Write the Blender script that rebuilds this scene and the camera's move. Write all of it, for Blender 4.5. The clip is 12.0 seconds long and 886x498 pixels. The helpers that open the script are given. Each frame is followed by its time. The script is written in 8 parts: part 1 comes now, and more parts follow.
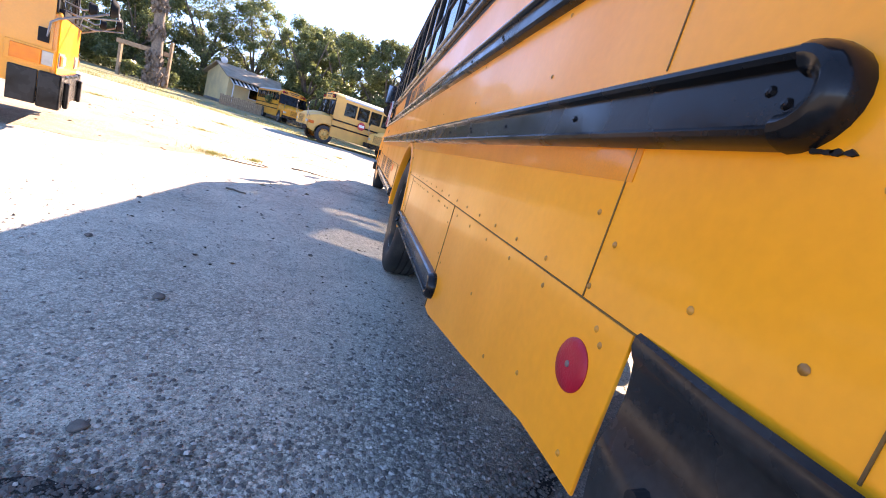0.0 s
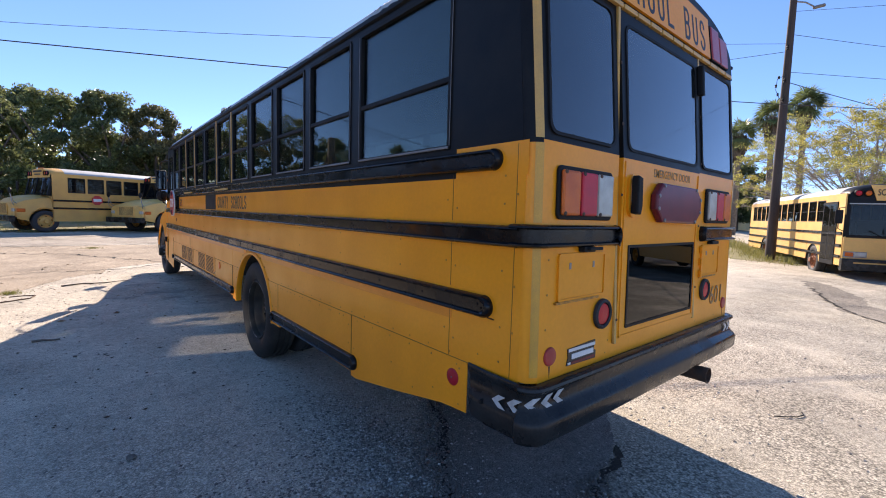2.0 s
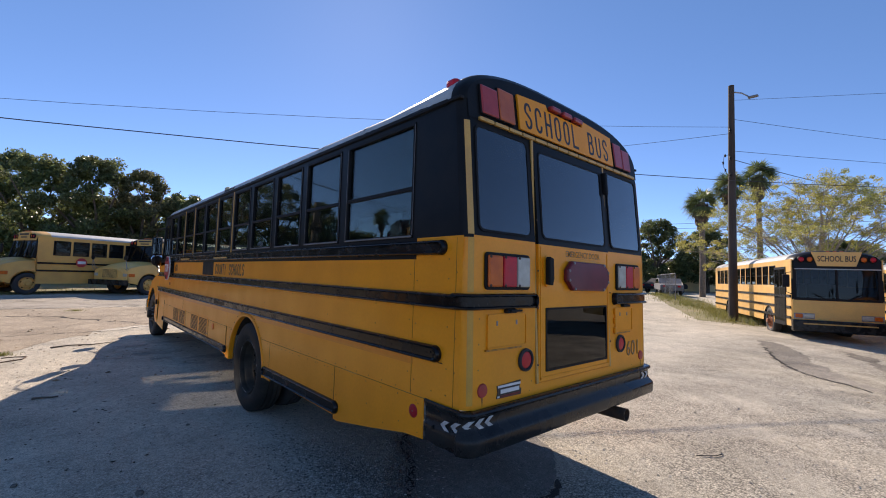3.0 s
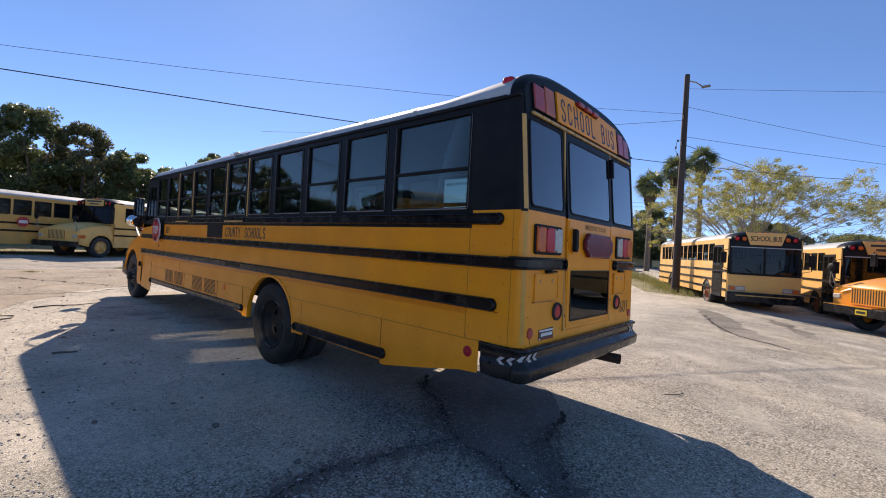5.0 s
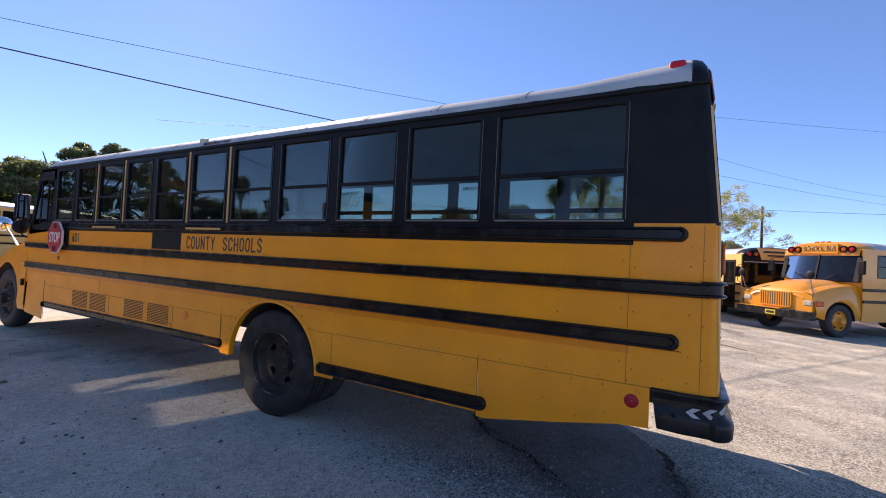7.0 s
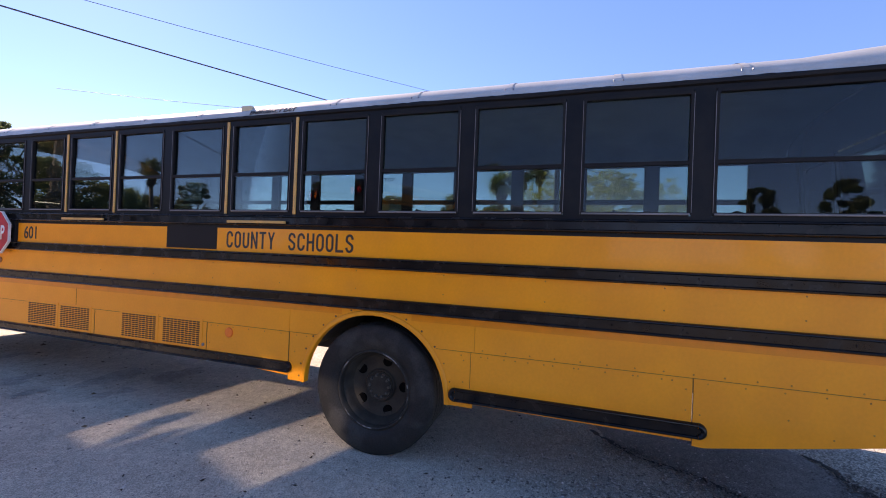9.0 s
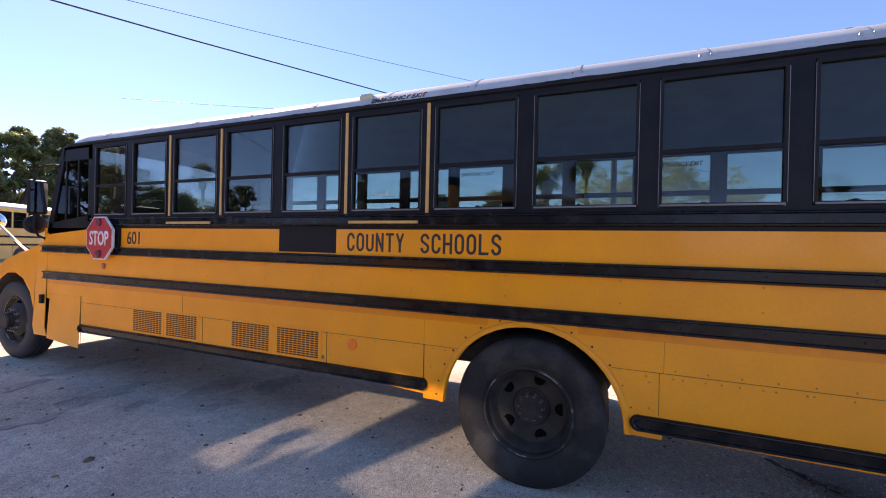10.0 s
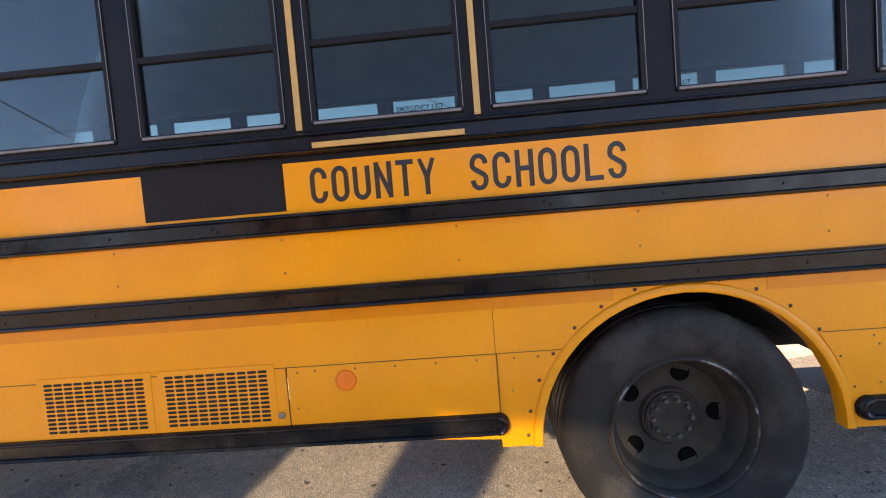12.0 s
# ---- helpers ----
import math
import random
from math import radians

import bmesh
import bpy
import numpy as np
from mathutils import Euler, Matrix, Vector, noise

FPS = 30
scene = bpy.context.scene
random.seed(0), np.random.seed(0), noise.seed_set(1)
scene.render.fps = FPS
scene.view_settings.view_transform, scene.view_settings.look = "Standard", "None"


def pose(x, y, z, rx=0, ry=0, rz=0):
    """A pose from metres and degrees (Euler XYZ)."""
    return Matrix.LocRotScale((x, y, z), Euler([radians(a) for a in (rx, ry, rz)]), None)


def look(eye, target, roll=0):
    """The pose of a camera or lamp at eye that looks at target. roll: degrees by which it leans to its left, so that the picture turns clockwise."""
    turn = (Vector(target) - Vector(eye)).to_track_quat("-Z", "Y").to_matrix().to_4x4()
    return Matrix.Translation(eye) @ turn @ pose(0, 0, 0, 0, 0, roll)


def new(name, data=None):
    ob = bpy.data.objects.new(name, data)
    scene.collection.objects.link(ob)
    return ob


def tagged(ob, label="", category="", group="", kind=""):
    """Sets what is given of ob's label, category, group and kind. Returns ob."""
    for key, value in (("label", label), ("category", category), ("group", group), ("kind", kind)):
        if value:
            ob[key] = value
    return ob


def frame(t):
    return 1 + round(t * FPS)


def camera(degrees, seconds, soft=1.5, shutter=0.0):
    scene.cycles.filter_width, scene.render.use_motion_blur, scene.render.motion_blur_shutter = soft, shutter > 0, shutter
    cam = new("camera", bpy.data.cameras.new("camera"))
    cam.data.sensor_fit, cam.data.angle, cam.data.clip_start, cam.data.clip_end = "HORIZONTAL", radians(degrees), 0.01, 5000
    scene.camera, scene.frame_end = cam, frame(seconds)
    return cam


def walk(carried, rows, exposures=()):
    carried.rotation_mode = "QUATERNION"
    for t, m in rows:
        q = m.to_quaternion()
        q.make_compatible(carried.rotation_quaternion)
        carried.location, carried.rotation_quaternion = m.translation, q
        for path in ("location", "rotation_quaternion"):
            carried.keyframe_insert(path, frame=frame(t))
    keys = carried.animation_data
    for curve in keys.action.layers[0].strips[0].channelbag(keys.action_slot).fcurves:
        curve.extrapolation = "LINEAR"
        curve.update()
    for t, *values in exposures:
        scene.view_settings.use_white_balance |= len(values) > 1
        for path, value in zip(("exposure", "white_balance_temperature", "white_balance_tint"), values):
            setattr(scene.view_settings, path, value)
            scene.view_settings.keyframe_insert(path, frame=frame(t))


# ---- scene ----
cam = camera(91.9, 12.0, soft=1.0)
PATH = [
    (0, (-0.389, -0.094, 1.06), (0.072, 1.816, 0.69), 16.8),
    (0.2, (-0.460, -0.107, 1.180), (0.096, 1.768, 0.764), 15.2),
    (0.5, (-0.633, -0.208, 1.288), (0.181, 1.547, 0.782), 10.8),
    (1, (-0.9, -0.483, 1.47), (0.204, 1.15, 1.132), 2.6),
    (1.5, (-1.112, -0.828, 1.584), (0.087, 0.76, 1.381), 0.8),
    (2, (-1.388, -1.079, 1.628), (-0.106, 0.447, 1.466), 1.7),
    (2.5, (-1.572, -1.426, 1.655), (-0.256, 0.078, 1.573), 2.2),
    (3, (-1.77, -1.738, 1.693), (-0.436, -0.254, 1.82), 1.8),
    (3.2, (-1.888, -1.817, 1.686), (-0.53, -0.355, 1.82), 1.6),
    (4.8, (-2.645, -1.744, 1.607), (-1.177, -0.386, 1.629), 3.1),
    (5, (-2.691, -1.615, 1.62), (-1.199, -0.283, 1.62), 3.2),
    (5.5, (-2.7, -1.189, 1.603), (-1.12, 0.036, 1.582), 4.1),
    (6, (-2.833, -0.752, 1.637), (-1.215, 0.422, 1.595), 4.0),
    (6.5, (-2.926, -0.318, 1.679), (-1.238, 0.754, 1.646), 3.0),
    (6.7, (-2.937, -0.099, 1.662), (-1.223, 0.931, 1.67), 2.9),
    (8.3, (-3.103, 1.53, 1.645), (-1.244, 2.267, 1.653), 2.9),
    (8.5, (-3.065, 1.69, 1.66), (-1.2, 2.412, 1.664), 3.0),
    (9, (-3.071, 2.174, 1.661), (-1.177, 2.816, 1.672), 2.2),
    (9.5, (-3.013, 2.665, 1.666), (-1.14, 3.368, 1.671), 2.0),
    (10, (-2.954, 3.162, 1.667), (-1.117, 3.954, 1.66), 1.3),
    (10.5, (-2.795, 3.632, 1.625), (-1.006, 4.524, 1.613), 0.8),
    (11, (-2.57, 4.07, 1.596), (-0.736, 4.868, 1.607), 1.1),
    (11.5, (-2.231, 4.419, 1.586), (-0.267, 4.796, 1.612), -0.1),
    (12, (-1.803, 4.675, 1.479), (0.192, 4.773, 1.376), -4.7),
]
EXPOSURES = [(0.0, 3.11, 7450, 26), (0.5, 2.68, 7400, 26), (1.0, 2.48, 7150, 26), (1.5, 2.14, 6700, 22), (2.0, 1.70, 6650, 19), (2.5, 1.38, 6700, 17), (3.2, 1.14, 6700, 17), (5.0, 1.20, 6700, 18), (6.0, 1.34, 6700, 18), (6.5, 1.44, 6750, 20), (8.5, 1.96, 7050, 30), (9.5, 2.10, 7200, 32), (11.0, 2.22, 7350, 30), (11.5, 2.58, 7800, 28), (12.0, 2.88, 8800, 24)]
walk(cam, [(t, look(eye, target, roll)) for t, eye, target, roll in PATH],
     exposures=EXPOSURES)

# ---- world and sun ----
SUN_AZ, SUN_EL = radians(30.5), radians(33.0)
SUN_DIR = Vector((math.sin(SUN_AZ) * math.cos(SUN_EL), math.cos(SUN_AZ) * math.cos(SUN_EL), math.sin(SUN_EL)))
world = bpy.data.worlds.new("sky")
scene.world = world
world.use_nodes = True
wn = world.node_tree.nodes
sky = wn.new("ShaderNodeTexSky")
sky.sky_type, sky.sun_disc = "NISHITA", False
sky.sun_elevation, sky.sun_rotation = SUN_EL, SUN_AZ
sky.altitude = 2500
sky.air_density, sky.dust_density, sky.ozone_density = 0.68, 0.22, 4.2
wn["Background"].inputs["Strength"].default_value = 0.072
world.node_tree.links.new(sky.outputs[0], wn["Background"].inputs["Color"])
# light scattered many times over, which fills a clear sky evenly with blue
haze = wn.new("ShaderNodeBackground")
haze.inputs["Color"].default_value, haze.inputs["Strength"].default_value = (0.105, 0.36, 0.83, 1), 0.098
both = wn.new("ShaderNodeAddShader")
world.node_tree.links.new(wn["Background"].outputs[0], both.inputs[0])
world.node_tree.links.new(haze.outputs[0], both.inputs[1])
world.node_tree.links.new(both.outputs[0], wn["World Output"].inputs["Surface"])
sun_data = bpy.data.lights.new("sun", "SUN")
sun_data.energy, sun_data.angle, sun_data.color = 3.1, radians(0.55), (1.0, 0.88, 0.72)
sun = new("sun", sun_data)
sun.matrix_basis = look(SUN_DIR * 60, (0, 0, 0))


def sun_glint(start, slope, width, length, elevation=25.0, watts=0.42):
    """An added area lamp that stands in for sunlight thrown back by one half of the flat-fronted bus's windscreen: a
    narrow beam whose lit strip on the ground begins at start and runs along slope.
    """
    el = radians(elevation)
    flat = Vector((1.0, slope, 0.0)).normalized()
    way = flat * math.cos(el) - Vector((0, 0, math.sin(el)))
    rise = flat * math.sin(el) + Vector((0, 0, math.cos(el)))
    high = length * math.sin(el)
    lamp = bpy.data.lights.new("windscreen_glint_lamp", "AREA")
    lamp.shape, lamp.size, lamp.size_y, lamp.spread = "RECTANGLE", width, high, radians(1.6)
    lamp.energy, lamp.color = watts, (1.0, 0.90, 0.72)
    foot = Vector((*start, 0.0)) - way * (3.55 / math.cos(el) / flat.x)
    new("windscreen_glint_lamp", lamp).matrix_basis = look(foot + rise * high / 2, foot + rise * high / 2 + way)


# two added lamps cast the windscreen's reflected sun onto the ground
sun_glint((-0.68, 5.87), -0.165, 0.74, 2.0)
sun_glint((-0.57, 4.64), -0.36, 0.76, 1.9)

# ---- materials ----
def material(name, c1, c2=None, scale=6.0, rough=0.5, rough2=None, metal=0.0, bump=0.0, bump_scale=60.0, coat=0.0, fine=0.0,
             island=0.0, spec=0.5, translucent=0.0, stretch=(1, 1, 1), contrast=(0.35, 0.65)):
    """A surface with colour that drifts between c1 and c2 at one scale, speckles at a finer one, and has fine relief."""
    m = bpy.data.materials.new(name)
    m.use_nodes = True
    n, l = m.node_tree.nodes, m.node_tree.links
    b = n["Principled BSDF"]
    b.inputs["Metallic"].default_value = metal
    b.inputs["Roughness"].default_value = rough
    b.inputs["Specular IOR Level"].default_value = spec
    b.inputs["Coat Weight"].default_value = coat
    b.inputs["Coat Roughness"].default_value = 0.06
    tc = n.new("ShaderNodeTexCoord")
    mp = n.new("ShaderNodeMapping")
    mp.inputs["Scale"].default_value = stretch
    l.new(tc.outputs["Object"], mp.inputs[0])
    c2 = c2 or tuple(v * 0.82 for v in c1)
    nz = n.new("ShaderNodeTexNoise")
    nz.inputs["Scale"].default_value, nz.inputs["Detail"].default_value = scale, 6
    l.new(mp.outputs[0], nz.inputs["Vector"])
    mr = n.new("ShaderNodeMapRange")
    mr.inputs[1].default_value, mr.inputs[2].default_value = contrast
    l.new(nz.outputs[0], mr.inputs[0])
    mix = n.new("ShaderNodeMix")
    mix.data_type = "RGBA"
    mix.inputs[6].default_value, mix.inputs[7].default_value = (*c1, 1), (*c2, 1)
    l.new(mr.outputs[0], mix.inputs[0])
    colour = mix.outputs[2]
    if fine:
        nf = n.new("ShaderNodeTexNoise")
        nf.inputs["Scale"].default_value, nf.inputs["Detail"].default_value = scale * 22, 4
        l.new(mp.outputs[0], nf.inputs["Vector"])
        mf = n.new("ShaderNodeMapRange")
        mf.inputs[1].default_value, mf.inputs[2].default_value = 0.3, 0.7
        mf.inputs[3].default_value, mf.inputs[4].default_value = 1 - fine, 1 + fine
        l.new(nf.outputs[0], mf.inputs[0])
        hs = n.new("ShaderNodeHueSaturation")
        l.new(colour, hs.inputs["Color"])
        l.new(mf.outputs[0], hs.inputs["Value"])
        colour = hs.outputs[0]
    if island:
        ge = n.new("ShaderNodeNewGeometry")
        mi = n.new("ShaderNodeMapRange")
        mi.inputs[3].default_value, mi.inputs[4].default_value = 1 - island, 1 + island
        l.new(ge.outputs["Random Per Island"], mi.inputs[0])
        hi = n.new("ShaderNodeHueSaturation")
        l.new(colour, hi.inputs["Color"])
        l.new(mi.outputs[0], hi.inputs["Value"])
        colour = hi.outputs[0]
    l.new(colour, b.inputs["Base Color"])
    if rough2 is not None:
        mrr = n.new("ShaderNodeMapRange")
        mrr.inputs[3].default_value, mrr.inputs[4].default_value = rough, rough2
        l.new(mr.outputs[0], mrr.inputs[0])
        l.new(mrr.outputs[0], b.inputs["Roughness"])
    if bump:
        nb = n.new("ShaderNodeTexNoise")
        nb.inputs["Scale"].default_value, nb.inputs["Detail"].default_value = bump_scale, 5
        l.new(mp.outputs[0], nb.inputs["Vector"])
        bp = n.new("ShaderNodeBump")
        bp.inputs["Strength"].default_value, bp.inputs["Distance"].default_value = bump, 0.01
        l.new(nb.outputs[0], bp.inputs["Height"])
        l.new(bp.outputs[0], b.inputs["Normal"])
    if translucent:
        tr = n.new("ShaderNodeBsdfTranslucent")
        l.new(colour, tr.inputs[0])
        ms = n.new("ShaderNodeMixShader")
        ms.inputs[0].default_value = translucent
        l.new(b.outputs[0], ms.inputs[1])
        l.new(tr.outputs[0], ms.inputs[2])
        l.new(ms.outputs[0], n["Material Output"].inputs[0])
    return m


def glass(name, tint, ior=1.5, rough=0.0, gain=1.0, dust=0.0):
    """Thin tinted glass: what passes is tinted, what reflects follows Fresnel, and a film of dust lies on it in uneven wipes."""
    m = bpy.data.materials.new(name)
    m.use_nodes = True
    n, l = m.node_tree.nodes, m.node_tree.links
    n.remove(n["Principled BSDF"])
    fr = n.new("ShaderNodeFresnel")
    fr.inputs[0].default_value = ior
    mul = n.new("ShaderNodeMath")
    mul.operation, mul.use_clamp = "MULTIPLY", True
    mul.inputs[1].default_value = gain
    l.new(fr.outputs[0], mul.inputs[0])
    tr = n.new("ShaderNodeBsdfTransparent")
    tr.inputs[0].default_value = (*tint, 1)
    gl = n.new("ShaderNodeBsdfGlossy")
    gl.inputs["Roughness"].default_value = rough
    ms = n.new("ShaderNodeMixShader")
    l.new(mul.outputs[0], ms.inputs[0])
    l.new(tr.outputs[0], ms.inputs[1])
    l.new(gl.outputs[0], ms.inputs[2])
    last = ms.outputs[0]
    if dust:
        tc, nz, mr = n.new("ShaderNodeTexCoord"), n.new("ShaderNodeTexNoise"), n.new("ShaderNodeMapRange")
        nz.inputs["Scale"].default_value, nz.inputs["Detail"].default_value, nz.inputs["Distortion"].default_value = 2.6, 7, 0.8
        l.new(tc.outputs["Object"], nz.inputs["Vector"])
        mr.inputs[1].default_value, mr.inputs[2].default_value, mr.inputs[3].default_value, mr.inputs[4].default_value = 0.3, 0.7, dust * 0.7, dust * 1.35
        l.new(nz.outputs[0], mr.inputs[0])
        df, md = n.new("ShaderNodeBsdfDiffuse"), n.new("ShaderNodeMixShader")
        df.inputs[0].default_value = (0.62, 0.62, 0.60, 1)
        l.new(mr.outputs[0], md.inputs[0])
        l.new(last, md.inputs[1])
        l.new(df.outputs[0], md.inputs[2])
        last = md.outputs[0]
    l.new(last, n["Material Output"].inputs[0])
    return m


YELLOW = material("bus_yellow_paint", (0.93, 0.335, 0.010), (0.85, 0.300, 0.012), 2.2, 0.34, 0.44, coat=0.18, spec=0.24, fine=0.03, bump=0.02, bump_scale=4)
YELLOW_FADED = material("faded_yellow_paint", (0.70, 0.385, 0.085), (0.60, 0.33, 0.085), 1.7, 0.5, 0.62, coat=0.1, fine=0.05, bump=0.02, bump_scale=8)
YELLOW_PALE = material("sun_bleached_yellow_paint", (0.80, 0.47, 0.12), (0.70, 0.41, 0.12), 1.7, 0.5, 0.62, coat=0.1, fine=0.05, bump=0.02, bump_scale=8)
YELLOW_BRIGHT = material("bright_yellow_paint", (0.80, 0.31, 0.008), (0.73, 0.285, 0.010), 2.0, 0.32, 0.42, coat=0.4, fine=0.03, bump=0.012, bump_scale=8)
TAPE = material("ochre_reflective_tape", (0.80, 0.245, 0.003), (0.74, 0.225, 0.004), 12, 0.32, coat=0.25, spec=0.3, fine=0.06)
TAPE_YELLOW = material("yellow_reflective_tape", (0.62, 0.35, 0.085), (0.52, 0.30, 0.085), 9, 0.4, fine=0.08)
RAIL_DECAL = material("browned_reflective_decal", (0.022, 0.016, 0.009), (0.014, 0.011, 0.007), 14, 0.4, spec=0.12, fine=0.15)
CORNER_TAPE = material("dull_yellow_corner_tape", (0.68, 0.33, 0.035), (0.58, 0.29, 0.04), 8, 0.4, fine=0.08)
BLACK = material("black_paint", (0.008, 0.0085, 0.0095), (0.014, 0.0145, 0.015), 5, 0.32, 0.45, spec=0.13, fine=0.1, bump=0.03, bump_scale=30)
BLACK_MATT = material("matt_black_paint", (0.009, 0.009, 0.010), (0.016, 0.016, 0.016), 4, 0.5, 0.65, spec=0.16, fine=0.12, bump=0.05, bump_scale=40)
RAIL = material("black_rub_rail", (0.006, 0.006, 0.007), (0.012, 0.012, 0.012), 7, 0.12, 0.32, spec=0.23, fine=0.2, bump=0.06, bump_scale=25)
BUMPER = material("scuffed_black_bumper", (0.007, 0.007, 0.008), (0.026, 0.026, 0.025), 4.5, 0.14, 0.38, spec=0.24, fine=0.25, bump=0.06, bump_scale=18)
RUBBER = material("tyre_rubber", (0.020, 0.020, 0.021), (0.038, 0.036, 0.034), 8, 0.62, 0.8, fine=0.2, bump=0.12, bump_scale=70)
RUBBER_WORN = material("greyed_tyre_sidewall", (0.022, 0.0215, 0.020), (0.046, 0.044, 0.039), 4, 0.6, 0.82, spec=0.18, fine=0.2, bump=0.1, bump_scale=60, contrast=(0.48, 0.60))
SEAM = material("dark_panel_joint", (0.16, 0.075, 0.01), (0.09, 0.045, 0.01), 20, 0.7)
RIVET = material("paint_covered_rivet", (0.58, 0.22, 0.012), (0.26, 0.11, 0.015), 40, 0.4)
RIVET_RUSTY = material("rusty_rivet", (0.12, 0.05, 0.02), (0.06, 0.035, 0.02), 40, 0.6)
ROOF_WHITE = material("white_roof_paint", (0.46, 0.475, 0.46), (0.36, 0.375, 0.36), 3, 0.5, 0.65, coat=0.05, fine=0.05, bump=0.02, bump_scale=12)
STEEL = material("dull_steel", (0.34, 0.34, 0.34), (0.22, 0.21, 0.20), 12, 0.4, 0.6, metal=0.9, fine=0.1)
CHROME = material("mirror_chrome", (0.78, 0.78, 0.78), (0.72, 0.72, 0.72), 10, 0.05, metal=1.0)
# darkened chrome: a dark reflection is put into the mirror's own colour
CHROME_DIM = material("dim_mirror_glass", (0.16, 0.17, 0.19), (0.13, 0.14, 0.16), 10, 0.06, metal=1.0)
RIM_RUSTY = material("rusty_painted_rim", (0.34, 0.135, 0.055), (0.20, 0.075, 0.035), 9, 0.7, fine=0.2, bump=0.1, bump_scale=40)
RUST = material("rusty_steel", (0.11, 0.055, 0.03), (0.06, 0.04, 0.03), 14, 0.8, fine=0.25, bump=0.2)
RIM = material("dusty_dark_rim", (0.026, 0.024, 0.020), (0.050, 0.044, 0.034), 9, 0.5, 0.7, spec=0.15, fine=0.2, bump=0.05)
HOLE_DARK = material("hole_shade_black", (0.003, 0.003, 0.003), (0.004, 0.004, 0.004), 9, 0.9, spec=0.05)
WORN_EDGE = material("worn_rim_edge", (0.03, 0.03, 0.028), (0.24, 0.23, 0.21), 9, 0.6, spec=0.2, fine=0.3, contrast=(0.54, 0.62))
CHASSIS = material("dirty_chassis", (0.022, 0.021, 0.02), (0.045, 0.04, 0.034), 7, 0.7, fine=0.2, bump=0.1)
HUB_DUST = material("dusty_brown_hub", (0.085, 0.078, 0.062), (0.045, 0.042, 0.035), 14, 0.7, fine=0.2)
LENS_RED = material("red_lens", (0.56, 0.010, 0.022), (0.46, 0.010, 0.022), 12, 0.35, coat=0.1, spec=0.3, bump=0.1, bump_scale=120)
# paler warning lenses: light shining through from behind is put into the colour
LENS_WARN_RED = material("pale_red_lens", (0.40, 0.045, 0.040), (0.32, 0.035, 0.035), 10, 0.3, coat=0.3, spec=0.4, bump=0.12, bump_scale=110)
LENS_WARN_AMBER = material("pale_amber_lens", (0.52, 0.12, 0.025), (0.42, 0.09, 0.025), 10, 0.3, coat=0.3, spec=0.4, bump=0.12, bump_scale=110)
LENS_DARKRED = material("dark_red_lens", (0.16, 0.018, 0.03), (0.12, 0.016, 0.026), 9, 0.3, coat=0.08, spec=0.25)
LENS_AMBER = material("amber_lens", (0.68, 0.14, 0.006), (0.54, 0.10, 0.006), 12, 0.35, coat=0.1, spec=0.3, bump=0.1, bump_scale=120)
LENS_ORANGE = material("bright_orange_lens", (0.90, 0.26, 0.012), (0.80, 0.21, 0.012), 12, 0.3, coat=0.2, spec=0.3, bump=0.1, bump_scale=120)
LENS_CLEAR = material("clear_lens", (0.50, 0.47, 0.39), (0.40, 0.37, 0.30), 14, 0.25, coat=0.12, bump=0.12, bump_scale=120)
REFLECTOR_RED = material("red_reflector", (0.42, 0.008, 0.025), (0.35, 0.008, 0.022), 30, 0.4, coat=0.05, spec=0.3, bump=0.15, bump_scale=200)
REFLECTOR_PINK = material("faded_red_reflector", (0.46, 0.05, 0.045), (0.38, 0.045, 0.04), 20, 0.4, coat=0.05, spec=0.3)
REFLECTOR_ORANGE = material("orange_reflector", (0.92, 0.19, 0.008), (0.84, 0.165, 0.008), 30, 0.4, coat=0.1, bump=0.15, bump_scale=200)
WHITE_PAINT = material("white_sign_paint", (0.74, 0.74, 0.72), (0.62, 0.62, 0.60), 8, 0.45, fine=0.06)
CHEVRON = material("worn_reflective_chevron", (0.52, 0.53, 0.52), (0.36, 0.37, 0.36), 25, 0.4, fine=0.15)
SIGN_RED = material("stop_sign_red", (0.50, 0.02, 0.03), (0.42, 0.02, 0.03), 8, 0.35, coat=0.2)
LETTER = material("black_lettering", (0.014, 0.013, 0.013), (0.022, 0.02, 0.018), 20, 0.45)
LETTER_FADED = material("faded_lettering", (0.40, 0.19, 0.03), (0.26, 0.14, 0.05), 30, 0.5)
GLASS = glass("tinted_window_glass", (0.615, 0.685, 0.65), 1.45, gain=0.85, dust=0.003)
GLASS_REAR = glass("rear_tinted_glass", (0.70, 0.76, 0.77), 1.6, gain=2.3, dust=0.006)
GLASS_SHIELD = glass("dusty_windscreen_glass", (0.12, 0.135, 0.135), 1.45, gain=0.75, dust=0.010)
GLASS_DOOR = glass("dull_door_glass", (0.10, 0.11, 0.11), 1.45, gain=0.4, dust=0.01)
GLASS_DARK = glass("dark_tinted_glass", (0.12, 0.135, 0.15), 1.5, gain=0.85)
GLASS_CLEAR = glass("windscreen_glass", (0.74, 0.80, 0.79), 1.52, gain=1.1)
SEAT = material("dark_seat_vinyl", (0.022, 0.026, 0.03), (0.035, 0.037, 0.04), 9, 0.5, fine=0.1, bump=0.08, bump_scale=40)
INNER_DARK = material("dim_bus_lining", (0.12, 0.125, 0.12), (0.09, 0.095, 0.09), 3, 0.6, fine=0.05)
INNER = material("bus_inner_lining", (0.17, 0.175, 0.17), (0.13, 0.135, 0.13), 3, 0.6, fine=0.05)
FLOOR_RUBBER = material("ribbed_floor_rubber", (0.03, 0.03, 0.032), (0.05, 0.048, 0.045), 5, 0.7, fine=0.1)
